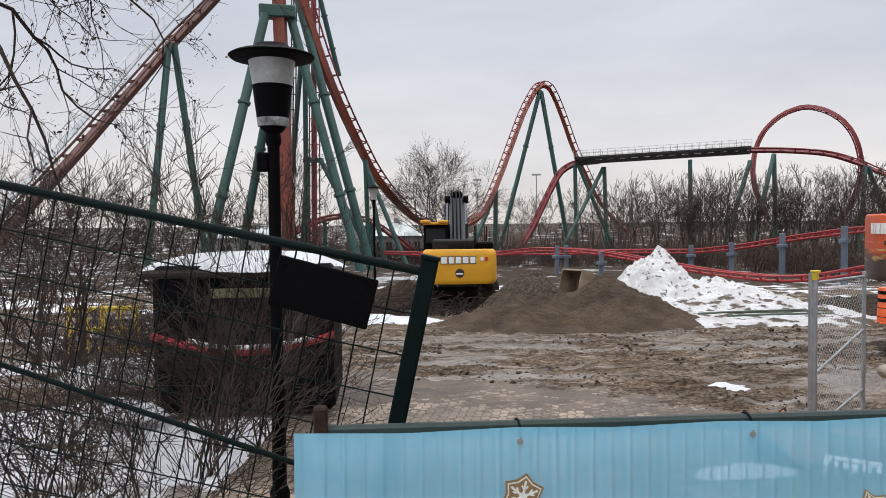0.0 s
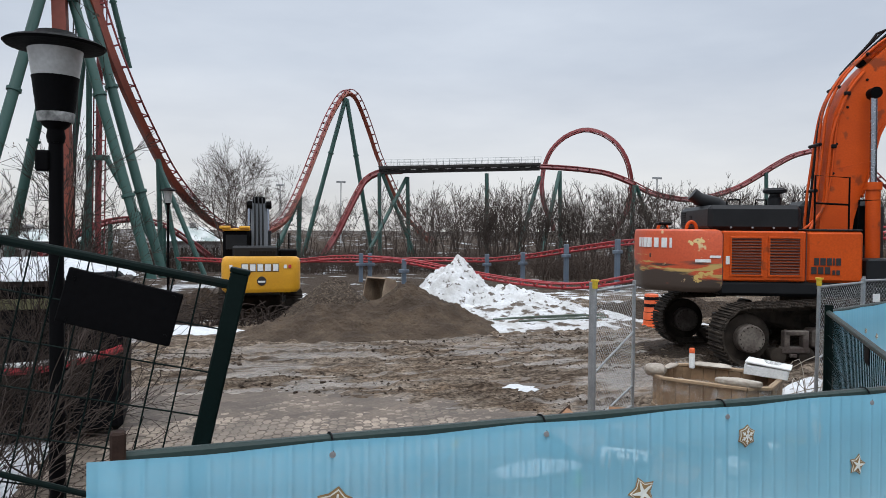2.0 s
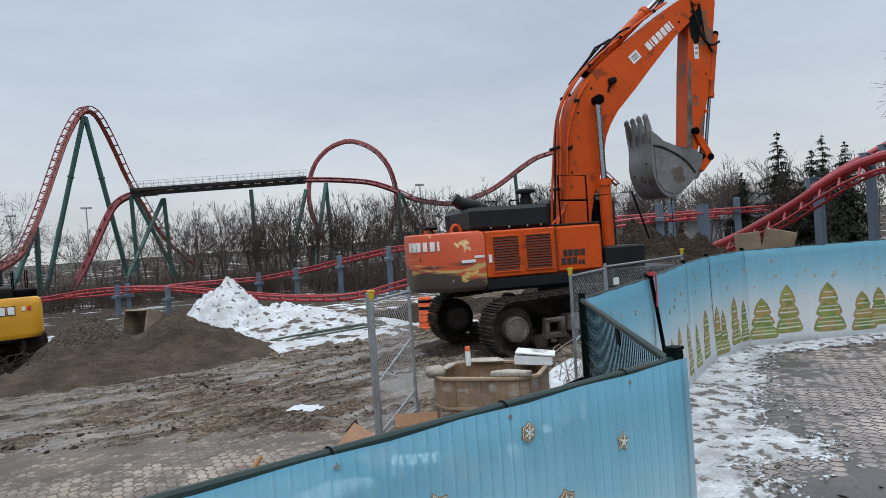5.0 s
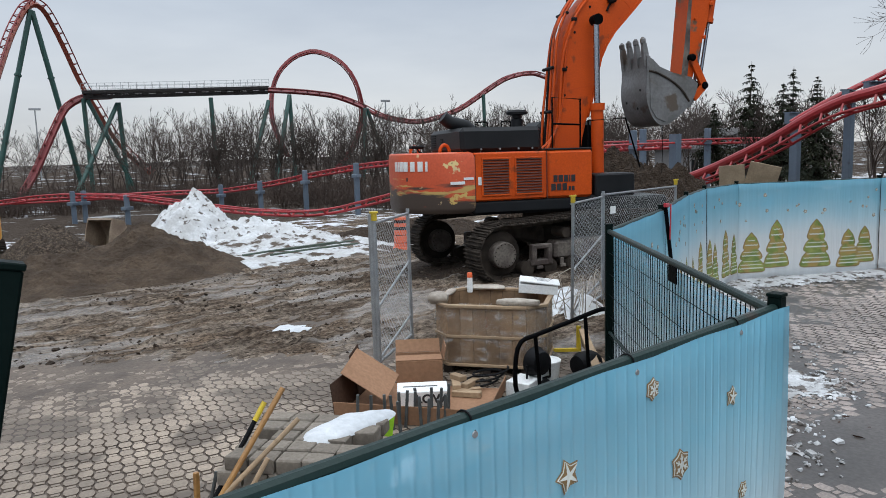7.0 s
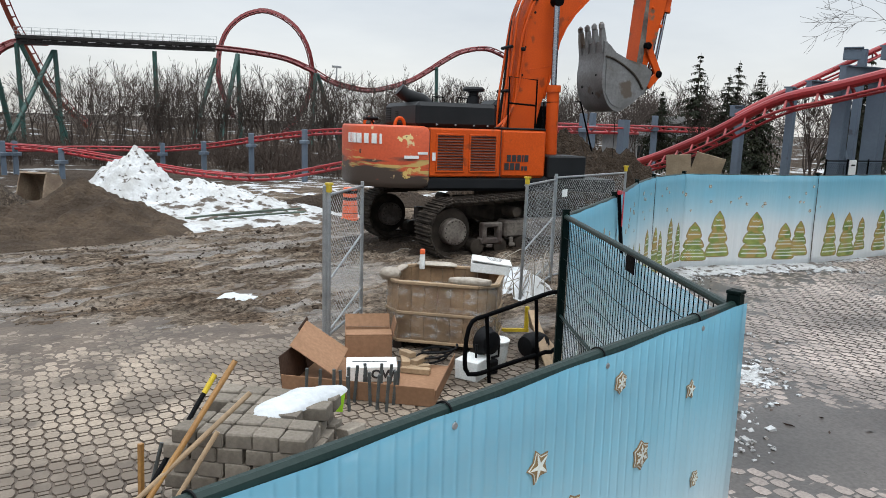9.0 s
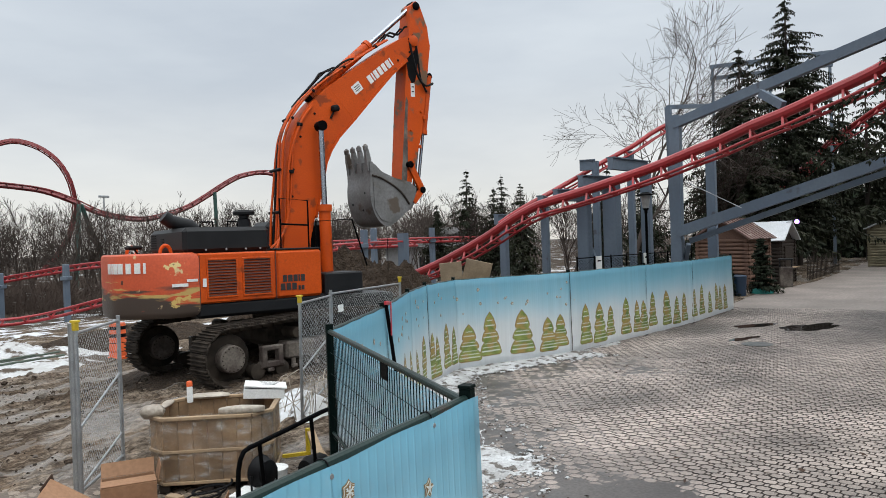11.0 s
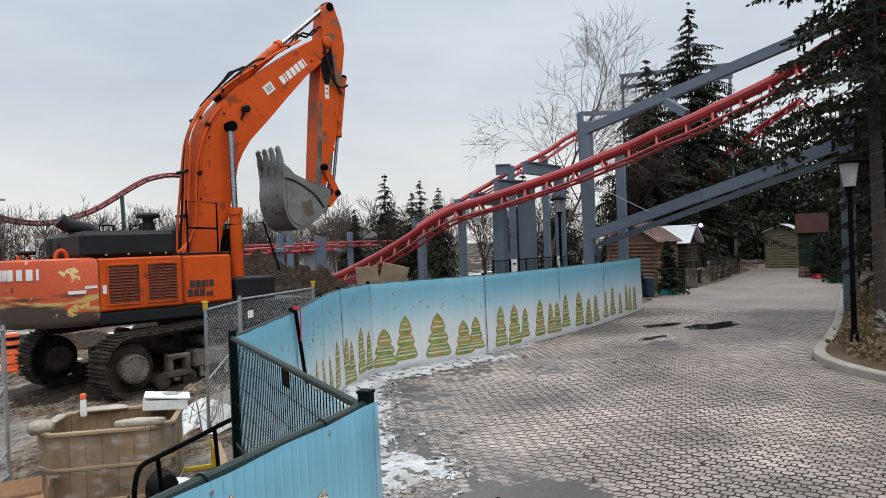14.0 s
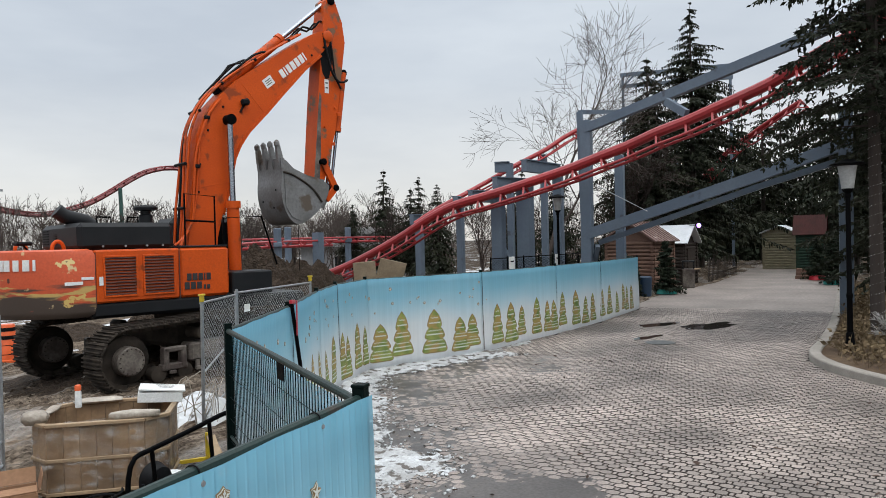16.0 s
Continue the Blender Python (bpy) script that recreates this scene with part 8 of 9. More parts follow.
# ---- kiosks and small buildings along the walk ----
def kiosk(at, rz, w, d, h, label, wall, roofmat, snow=False, logs=True, peak=0.9):
    """A little gabled stall with log or board walls and a ribbed roof."""
    th = thing("kiosk", pose(*at, rz=rz), label, "kiosk", "market kiosks")
    n = int(h / 0.17)
    body = part("wall", Geo().box((0, 0, h / 2), (w - 0.1, d - 0.1, h)), M_wood_dark, th)
    for k in range(n):
        z = (k + 0.5) * h / n
        for a, b in (((-w / 2, -d / 2), (w / 2, -d / 2)), ((w / 2, -d / 2), (w / 2, d / 2)), ((w / 2, d / 2), (-w / 2, d / 2)), ((-w / 2, d / 2), (-w / 2, -d / 2))):
            v = (Vector(b) - Vector(a)).normalized() * 0.12
            part("log", Geo().tube([(a[0] - v.x, a[1] - v.y, z), (b[0] + v.x, b[1] + v.y, z)], h / n * 0.5, 8), wall, body)
    for s in (-1, 1):
        r = part("roof", Geo().beam((s * (w / 4 + 0.12), -d / 2 - 0.3, h + peak / 2 - 0.02), (s * (w / 4 + 0.12), d / 2 + 0.3, h + peak / 2 - 0.02), math.hypot(w / 2 + 0.3, peak), 0.05, s * math.degrees(math.atan2(peak, w / 2 + 0.25))), M_snow if snow else roofmat, th, "snow-covered roof" if snow else "ribbed red sheet roof")
        for k in range(9):
            y = -d / 2 - 0.28 + (d + 0.56) * k / 8
            if not snow:
                part("roof_rib", Geo().beam((0, y, h + peak + 0.03), (s * (w / 2 + 0.28), y, h - 0.02), 0.03, 0.05), roofmat, r)
    part("gable", Geo().prism([(-w / 2, h), (w / 2, h), (0, h + peak - 0.08)], -d / 2 + 0.02, d / 2 - 0.02), wall, th)
    part("counter_opening", Geo().box((0, -d / 2 - 0.07, h * 0.6), (w * 0.6, 0.1, h * 0.5), ch=0.01), M_wood_dark, th)
    part("counter", Geo().box((0, -d / 2 - 0.22, h * 0.36), (w * 0.7, 0.32, 0.05), ch=0.01), M_plank, th)
    return th


kiosk((34.7, 9.9, 0), 78, 2.2, 2.2, 2.25, "small log kiosk with a rusty red sheet roof", M_logwall, M_roof_red)
kiosk((38.9, 9.4, 0), -8, 2.0, 2.2, 2.1, "small dark wooden stall with a snowy roof", M_wood_dark, M_roof_red, True)
kiosk((51.40, 2.90, 0.1), -5, 1.5, 1.3, 2.25, "dark green kiosk with a dark red shingled roof", material("dark green boards", (0.03, 0.055, 0.04), None, 0.8, 0, 2, 20, 0.2), material("dark red shingles", (0.075, 0.026, 0.024), (0.05, 0.022, 0.02), 0.8, 0, 2, 20, 0.2), peak=1.2)
kiosk((55.90, 4.70, 0), 80, 1.9, 2.0, 2.5, "far pale wooden shack with a snowy roof", material("pale tan boards", (0.27, 0.24, 0.165), None, 0.8, 0, 2, 20, 0.2), M_roof_red, True, True, 0.5)
t = thing("steps", pose(43.4, 3.0, 0, rz=-4), "low dark wooden steps in front of a kiosk", "steps")
for k in range(3):
    part("step", Geo().box((0.3 * k, -0.1, 0.09 + 0.17 * k - 0.0), (0.4, 1.4, 0.18), ch=0.012), M_logwall, t)
M_glow = bpy.data.materials.new("violet lamp")
M_glow.use_nodes = True
M_glow.node_tree.nodes["Principled BSDF"].inputs["Emission Color"].default_value = (0.42, 0.16, 1.0, 1)
M_glow.node_tree.nodes["Principled BSDF"].inputs["Emission Strength"].default_value = 4.0
t = thing("flood_light", pose(38.3, 7.75, 2.95), "small lit violet floodlight under a stall roof", "lamp")
part("lens", Geo().lathe([(0.03, -0.06), (0.10, -0.04), (0.11, 0.0), (0.03, 0.02)], (-0.05, 0, 0), 14, "x"), M_glow, t)
part("housing", Geo().box((0.08, 0, 0), (0.16, 0.2, 0.2), ch=0.03).tube([(0.1, 0, 0), (0.3, 0.5, 0.0)], 0.02, 6), M_black_steel, t)
bin_ = thing("litter_bin", pose(36.0, 7.95, 0, rz=10), "grey hooded litter bin beside the stalls", "bin")
part("bin_body", Geo().box((0, 0, 0.45), (0.55, 0.55, 0.9), ch=0.03), M_frame_mud, bin_)
part("hood", Geo().box((0, 0, 1.25), (0.6, 0.6, 0.06), ch=0.02), M_hood, bin_)
for x in (-0.24, 0.24):
    for y in (-0.24, 0.24):
        part("hood_post", Geo().box((x, y, 1.06), (0.05, 0.05, 0.34)), M_hood, bin_)
solid("blue_bin", Geo().lathe([(0.22, 0), (0.26, 0.02), (0.30, 0.75), (0.31, 0.8), (0.2, 0.84)], (30.6, 8.85, 0), 18), material("dark blue plastic", (0.012, 0.035, 0.075), None, 0.4, 0.0, 3, 50, 0.05), "dark blue plastic bin by the fence end", "bin")
# low dark fence along the far side of the walk
lf = thing("wooden_fence", pose(40.2, 7.6, 0), "low dark wooden paling fence along the walk", "fence")
for k in range(26):
    part("paling", Geo().box((0.38 * k, -0.05 * k * 0.4, 0.6), (0.10, 0.03, 1.2), ch=0.008), M_wood_dark, lf)
for z in (0.35, 0.95):
    part("rail", Geo().beam((0, 0.03, z), (9.6, -0.47, z), 0.04, 0.08), M_wood_dark, lf)
# chain fence with notices among the blue columns
cf = thing("mesh_fence", pose(21.0, 11.5, 0), "dark mesh fence with white notices under the track", "fence")
for k in range(9):
    part("post", Geo().tube([(k * 1.0, -0.16 * k, 0), (k * 1.0, -0.16 * k, 1.95)], 0.025, 6), M_black_steel, cf)
g = Geo()
for k in range(110):
    for s in (1, -1):
        x0 = -1.8 + k * 0.09
        a, b = max(0.0, x0), min(8.0, x0 + 1.8)
        if b - a < 0.05:
            continue
        za, zb = (a - x0), (b - x0)
        if s < 0:
            za, zb = 1.8 - za, 1.8 - zb
        g.tube([(a, -0.16 * a, za + 0.05), (b, -0.16 * b, zb + 0.05)], 0.004, 3, False)
g.tube([(0, 0, 1.9), (8, -1.28, 1.9)], 0.02, 6)
part("netting", g, M_black_steel, cf)
for x in (1.2, 4.3):
    part("notice", Geo().box((x, -0.16 * x - 0.03, 1.72), (0.34, 0.02, 0.42), (0, 0, -9), 0.006), M_white, cf, "white notice board")
    part("notice_bar", Geo().box((x, -0.16 * x - 0.042, 1.78), (0.2, 0.006, 0.05), (0, 0, -9)), M_rubber, cf)


# ---- trees along the walk ----
def small_fir(at, h, seed, label, tub=None):
    t, c = spruce_meshes(h, seed, M_spruce, width=0.26, rows=30, droop=0.22, bare=0.05, density=1.9, leaf=0.8)
    th = thing("potted_fir", pose(*at, rz=seed * 31), label, "fir tree", "small firs")
    part("trunk", t, None, th)
    part("crown", c, None, th)
    if tub:
        g = Geo().lathe([(0.30, 0), (0.42, 0.02), (0.38, 0.2), (0.2, 0.26)], n=16)
        g.v = [(x * (1 + 0.2 * noise.noise((x * 4, y * 4, seed))), y * (1 + 0.2 * noise.noise((x * 4, y * 4, seed + 1))), z) for x, y, z in g.v]
        part("foot_cloth", g, tub, th, "coloured cloth round the foot")


M_teal_cloth = material("teal cloth", (0.02, 0.22, 0.19), None, 0.7, 0, 4, 30, 0.2)
small_fir((32.1, 8.25, 0), 2.3, 1, "small green fir tree beside the log kiosk", M_teal_cloth)
small_fir((30.1, 9.25, 0), 1.7, 2, "small dark fir tree behind the fence end")
small_fir((31.0, 9.8, 0), 2.0, 3, "small dark fir tree behind the fence end")
small_fir((38.9, 1.9, 0.0), 2.5, 4, "small fir tree with a teal cloth round its foot", M_teal_cloth)
small_fir((42.4, 2.55, 0.0), 2.3, 5, "small fir tree with a red cloth round its foot", M_tape_red)
small_fir((58.0, 5.2, 0), 2.2, 6, "small far fir tree on a teal cloth", M_teal_cloth)
for x, y, h, s in ((50.1, 9.7, 17.9, 1), (43.1, 11.1, 13.0, 2), (47.0, 11.6, 10.6, 40)):
    spruce((x, y, -0.2), h, s, "tall ragged spruce with drooping boughs", M_spruce_brown, width=0.36, rows=60, droop=0.42, bare=0.16, density=1.7, leaf=0.66)
for x, y, h, s, wd in ((48.9, 28.1, 7.0, 3, 0.30), (51.1, 34.3, 8.8, 4, 0.30), (45.4, 33.5, 5.6, 5, 0.34), (52.4, 32.5, 7.2, 6, 0.3), (56.0, 24.0, 8.5, 7, 0.28), (60.0, 36.0, 9.0, 8, 0.26), (44.0, 20.0, 6.0, 9, 0.34), (50.0, 19.0, 8.0, 10, 0.3)):
    spruce((x, y, -0.2), h, s, "tall dark green spruce tree", M_spruce_brown, width=wd * 1.08, rows=34, droop=0.48, density=1.0)
for x, y, h, s in ((46.0, -3.0, 13.0, 21), (53.0, -2.0, 12.0, 22), (56.0, 12.0, 12.5, 23), (39.0, -4.2, 13.5, 24), (60.0, 0.0, 13.0, 25), (33.5, -4.5, 12.0, 26), (48.0, 13.0, 11.0, 27), (65.0, 11.5, 13.0, 28), (76.0, 5.5, 16.0, 36)):
    spruce((x, y, 0), h, s, "dense olive-green spruce by the walk", M_spruce_brown, width=0.29, rows=40 if x < 52 else 26, droop=0.42, bare=0.12, density=0.9 if x < 52 else 0.6, leaf=1.3)
for x, y, h, s in ((50.5, -1.2, 14.0, 51), (55.0, -0.6, 15.0, 52), (64.5, 1.5, 15.5, 53), (66.5, 6.5, 15.0, 54), (63.0, 10.0, 15.0, 55), (58.5, 10.4, 14.0, 57), (42.5, -2.6, 13.0, 58)):
    spruce((x, y, 0), h, s, "dense olive-green spruce by the walk", M_spruce_brown, width=0.27, rows=28, droop=0.42, bare=0.16, density=0.6, leaf=1.5)
for x, y, h, s in ((78.0, -8.0, 15.0, 71), (82.0, -2.0, 17.0, 72), (84.0, 4.0, 17.0, 73), (83.0, 9.5, 16.0, 74), (80.0, 14.0, 16.0, 75), (70.0, -7.0, 13.0, 76), (74.0, 9.0, 15.0, 80), (72.0, 1.0, 14.0, 81), (47.0, -5.5, 11.0, 77), (38.0, -6.5, 11.0, 78), (30.5, -5.0, 9.0, 79)):
    spruce((x, y, 0), h, s, "dense dark spruce closing the walk", M_spruce, width=0.34, rows=28, droop=0.45, bare=0.01, density=0.7, leaf=1.9)
# the great spruce over the planting bed, its trunk strung with tiny bulbs
bigs = spruce((18.2, 1.42, 0.1), 17.0, 31, "great overhanging spruce with bulbs strung on its trunk", M_spruce_brown, width=0.17, rows=56, droop=0.45, bare=0.27, density=1.0, fine=True, stem=0.0085)
g = Geo()
for k in range(260):
    z = 0.4 + k * 0.018
    q = k * 0.55 + 0.5 * noise.noise((k * 0.31, 2.0, 5.0))
    r = 0.148 - 0.0065 * z
    g.box((r * math.cos(q), r * math.sin(q), z), (0.007, 0.007, 0.010))
part("bulb_string", g, M_white, bigs, "string of tiny white bulbs")
spruce((21.5, -2.6, 0.1), 15.0, 33, "dense olive-green spruce by the walk", M_spruce_brown, width=0.28, rows=52, droop=0.45, bare=0.10, density=1.0, fine=True)
spruce((23.4, -0.1, 0.1), 12.5, 61, "dense olive-green spruce by the walk", M_spruce_brown, width=0.29, rows=52, droop=0.45, bare=0.14, density=1.4, fine=True)
spruce((29.5, -2.0, 0.1), 14.0, 34, "dense olive-green spruce by the walk", M_spruce_brown, width=0.28, rows=50, droop=0.45, bare=0.08, density=1.2)
crown_and_trunk("bare_tree", (38.8, 16.1, 0), 17.2, 29, "tall leafless tree with a fine open crown", M_twig_far, depth=5, fork=3, spread=0.72, up=0.01, minr=0.008, r=0.16, trunk=0.33, crook=0.12)
crown_and_trunk("bare_tree", (41.5, 11.9, 0), 10.0, 14, "leafless tree with drooping brown twigs", M_twig_red, depth=5, fork=3, spread=0.65, up=-0.03, minr=0.01, r=0.14, trunk=0.30)
crown_and_trunk("bare_tree", (33.0, 17.0, -0.3), 6.5, 16, "slender leafless tree behind the columns", M_twig_red, depth=4, fork=3, spread=0.5, up=0.05, minr=0.01, r=0.09, trunk=0.3)
crown_and_trunk("bare_tree", (30.5, 21.0, -0.5), 6.0, 18, "slender leafless tree behind the columns", M_twig_red, depth=4, fork=3, spread=0.5, up=0.05, minr=0.01, r=0.08, trunk=0.3)
# pale frosted shrub in the bed
g = Geo()
for k in range(5):
    bare_tree_geo(g, (17.6 + 0.2 * (k % 3), 1.1 - 0.25 * (k // 2), 0.12), 0.8, 60 + k, 3, 3, 0.7, 0.02, 2, 0.012, 0.4, 0.005, 3, 3)
solid("pale_shrub", g, material("silvery twigs", (0.48, 0.46, 0.44), None, 0.8, 0, 4, 30, 0), "small silvery leafless shrub in the bed", "shrub", smooth=0)
snow_cap(17.9, 1.35, 0.5, 0.22, 0.13, 0.10, 12.0, "patch of snow in the planting bed", 0.2)

# buildings and masts in the distance
def shed(at, rz, w, d, h, label, roof=M_teal_roof, peak=1.2, name="pavilion"):
    th = thing(name, pose(*at, rz=rz), label, "building", "far buildings")
    part("wall", Geo().box((0, 0, h / 2), (w, d, h), ch=0.03), M_far_build, th)
    part("roof", Geo().put([(-w * 0.58, -d * 0.6, h), (w * 0.58, -d * 0.6, h), (w * 0.58, d * 0.6, h), (-w * 0.58, d * 0.6, h), (-w * 0.2, 0, h + peak), (w * 0.2, 0, h + peak)], [(0, 1, 5, 4), (1, 2, 5), (2, 3, 4, 5), (3, 0, 4), (3, 2, 1, 0)]), roof, th)
    part("cupola", Geo().box((0, 0, h + peak + 0.25), (w * 0.12, w * 0.12, 0.7), ch=0.05), M_far_build, th)
    for k in range(5):
        win = part("window", Geo().box((-w * 0.4 + w * 0.2 * k, -d / 2 - 0.02, h * 0.5), (w * 0.11, 0.06, h * 0.4), ch=0.01), M_hood, th)
        part("frame", Geo().box((-w * 0.4 + w * 0.2 * k, -d / 2 - 0.05, h * 0.5), (0.05, 0.05, h * 0.4)), M_white, win)
    return th


shed((-10.0, 118, -2.6), 10, 7.5, 6.0, 3.2, "far pavilion with a snowy green hipped roof", M_teal_roof, 2.2)
shed((-28.0, 100, -2.6), -5, 14.0, 6.0, 3.4, "far low pale building", M_teal_roof, 1.4, "low_building")
shed((60.0, 42.0, -0.8), -20, 12.0, 5.0, 3.0, "far dark low building behind the columns", M_catwalk, 1.2, "low_building")
for x, y in ((20.0, 190.0), (88.0, 150.0), (150.0, 120.0), (5.0, 210)):
    th = thing("light_mast", pose(x, y, -3), "far tall floodlight mast", "mast", "light masts")
    part("mast", Geo().tube([(0, 0, 0), (0, 0, 18)], 0.16, 6), M_galv, th)
    part("lamp_bar", Geo().box((0, 0, 18), (2.4, 0.3, 0.5), ch=0.05), M_galv, th)
# grey frame of another ride far behind the walk
fr = thing("steel_gantry", pose(59.2, 12.2, 0, rz=-80), "grey steel gantry behind the spruces", "gantry")
for x in (-4, 0, 4):
    part("post", Geo().beam((x, 0, 0), (x, 0, 15.4), 0.2, 0.2), M_bluegrey, fr)
for z in (14.5, 15.4):
    part("girder", Geo().beam((-4.2, 0, z), (4.2, 0, z), 0.25, 0.28), M_bluegrey, fr)
for k in range(8):
    part("lattice_bar", Geo().beam((-4 + k, 0, 14.5 + 0.9 * (k % 2)), (-3 + k, 0, 15.4 - 0.9 * (k % 2)), 0.12, 0.12), M_bluegrey, fr)

# ---- the thicket by the lamp ----
# broken fence panel, tipped over to its side
TIP = Matrix.Rotation(radians(12.2), 4, "Y")
corner = Vector((0.545, 4.46, 2.285))
org = corner - TIP.to_3x3() @ Vector((3.0, 0, 1.78))
fp = thing("wire_fence", Matrix.Translation(org) @ TIP, "tipped green wire fence panel sunk out of line", "fence", "green fence panels")
wire_panel(fp, 3.0, 1.75, 0.085, 0.15, 0.0028, 0.80, 0.016, (False, True), False, 0.34, M_green_steel)
sg = thing("sign_board", Matrix.Translation(org) @ TIP @ Matrix.Translation((2.665, -0.045, 1.60)), "blank black sign board wired to the tipped panel", "sign")
part("board", Geo().box((0, 0, 0), (0.35, 0.012, 0.175), (0, 3, 0), 0.004), M_black_steel, sg)
for x in (-0.15, 0.15):
    for z in (-0.065, 0.065):
        part("bolt", Geo().lathe([(0.006, -0.012), (0.006, -0.005)], (x, 0, z), 8, "y"), M_black_steel, sg)
# snowy stall under black tarpaulin
st = thing("covered_stall", pose(-2.25, 11.9, 0, rz=6), "dark tarpaulin-covered stall with snow on its roof", "stall")
tg = Geo().box((0, 0, 0.95), (2.3, 1.6, 1.9), ch=0.06)
part("cover", tg, M_tarp, st)
part("roof", Geo().box((0, 0, 1.80), (2.5, 1.8, 0.10), ch=0.03), M_wood_dark, st)
part("counter_board", Geo().box((0.3, -0.84, 1.55), (1.4, 0.06, 0.12), ch=0.01), material("olive board", (0.16, 0.15, 0.07), None, 0.7, 0, 3, 30, 0.1), st)
part("banding", Geo().tube(spline([(-1.15, -0.83, 1.02), (-0.8, -0.86, 0.92), (-0.3, -0.86, 0.80), (0.3, -0.86, 0.80), (0.9, -0.86, 0.92), (1.15, -0.83, 1.0)], 0.1), 0.045, 8), M_tape_red, st, "red stripe sagging round the stall")
part("banding", Geo().tube(spline([(-0.7, -0.87, 0.97), (-0.3, -0.88, 0.87), (0.3, -0.88, 0.87), (0.9, -0.87, 0.97)], 0.1), 0.03, 8), M_white, st, "white stripe sagging round the stall")
snow_cap(-2.25, 11.9, 1.35, 0.98, 1.84, 0.22, 14.0, "thick snow on the stall roof", 0.1)
snow_cap(-4.6, 12.6, 0.8, 0.6, 0.2, 0.2, 15.0, "heap of snow among the shrubs", 0.4)
snow_cap(-3.7, 10.8, 0.7, 0.3, 0.1, 0.15, 16.0, "heap of snow among the shrubs", -0.3)
# yellow barrier
yb = thing("barrier", pose(-6.1, 15.2, 0, rz=12), "yellow plastic crowd barrier behind the shrubs", "barrier")
for z in (0.12, 0.5, 0.88):
    part("rail", Geo().box((0, 0, z), (1.3, 0.05, 0.10), ch=0.02), M_yellow_plastic, yb)
for x in (-0.6, -0.3, 0.0, 0.3, 0.6):
    part("slat", Geo().box((x, 0, 0.5), (0.08, 0.04, 0.9), ch=0.015), M_yellow_plastic, yb)
# bare shrubs
def shrub(at, h, seed, label, stems, depth, fork, twig, r, minr, reach):
    """Crooked stems from one root, and their twigs."""
    rnd = random.Random(seed)
    out = []
    for k in range(stems):
        limb(out, (rnd.gauss(0, 0.05), rnd.gauss(0, 0.05), -0.05), (rnd.gauss(0, 0.22), rnd.gauss(0, 0.22), 1), h * reach, r, depth, rnd, 0.55, 0.03, twig, 4, 4, fork, 0.2)
    th = thing("bare_shrub", pose(*at), label, "shrub", "bare shrubs")
    tw = Geo()
    for pts, rr, n in out:
        if max(rr) >= r * 0.99:
            part("stem", Geo().tube(pts, [max(minr, q) for q in rr], 5, False), M_twig_red, th, "", 0)
        else:
            tw.tube(pts, [max(minr, q) for q in rr], n, False)
    part("twig_crown", tw, M_twig_red, th, "", 0)


rb = random.Random(77)
for k in range(9):
    x, y = rb.uniform(-6.4, -1.2), rb.uniform(8.6, 13.0)
    if k < 2:
        x, y = rb.uniform(-2.6, -0.2), rb.uniform(5.9, 6.8)
    shrub((x, y, 0), rb.uniform(1.3, 2.4), 300 + k, "tangled leafless shrub with reddish-brown stems", 6, 3, 3, 1, 0.011, 0.0026, 0.42)
for k in range(5):
    x, y = rb.uniform(-5.2, -0.9), rb.uniform(7.4, 10.0)
    shrub((x, y, 0), rb.uniform(1.6, 2.9), 400 + k, "tangled leafless shrub with reddish-brown stems", 7, 3, 3, 1, 0.011, 0.0028, 0.42)
for k in range(12):
    x, y = rb.uniform(-11.0, -3.0), rb.uniform(12.5, 20)
    shrub((x, y, 0), rb.uniform(3.0, 5.0), 340 + k, "tall leafless shrub with grey-brown stems", 3, 4, 2, 3, 0.03, 0.0042, 0.36)
# tree whose boughs hang into the sky
ov = thing("bare_tree", pose(-5.2, 8.6, 0), "leafless tree with withered seed clusters on its boughs", "tree")
out = []
r2 = random.Random(6)
part("trunk", Geo().tube([(0, 0, -0.2), (0.1, 0, 2.0), (0.15, 0.1, 5.0), (0.3, 0.2, 7.5)], [0.17, 0.14, 0.10, 0.05], 10), M_bark, ov)

for a, d, ln in (((0.1, 0, 3.2), (1, 0.2, 0.22), 1.5), ((0.12, 0.05, 3.9), (1, -0.25, 0.25), 1.7), ((0.15, 0.1, 4.6), (1, 0.15, 0.10), 1.9), ((0.15, 0.1, 5.0), (1, -0.1, 0.0), 2.2), ((0.2, 0.1, 5.6), (1, 0.1, -0.05), 2.4), ((0.25, 0.15, 6.3), (1, 0.0, -0.02), 2.5), ((0.2, 0.1, 4.2), (0.7, 0.8, 0.2), 1.6)):
    limb(out, a, d, ln * 0.92, 0.036, 3, r2, 0.72, -0.02, 4, 5, 5, 3, 0.30)
g, lf = Geo(), Geo()
for pts, rr, n in out:
    g.tube(pts, [max(0.003, q) for q in rr], n, False)
    if max(rr) < 0.011 and r2.random() < 0.42:
        for k in range(r2.randint(4, 9)):
            c = pts[-1] + Vector((r2.gauss(0, 0.05), r2.gauss(0, 0.05), r2.gauss(0, 0.05)))
            d, e = Vector((r2.gauss(0, 1), r2.gauss(0, 1), r2.gauss(0, 1))) * 0.013, Vector((r2.gauss(0, 1), r2.gauss(0, 1), r2.gauss(0, 1))) * 0.008
            lf.put([c - d, c + e, c + d, c - e], [(0, 1, 2, 3)])
part("crown", g, M_twig_red, ov, "", 0)
part("leaves", lf, M_leaf_dead, ov, "withered seed clusters", 0)
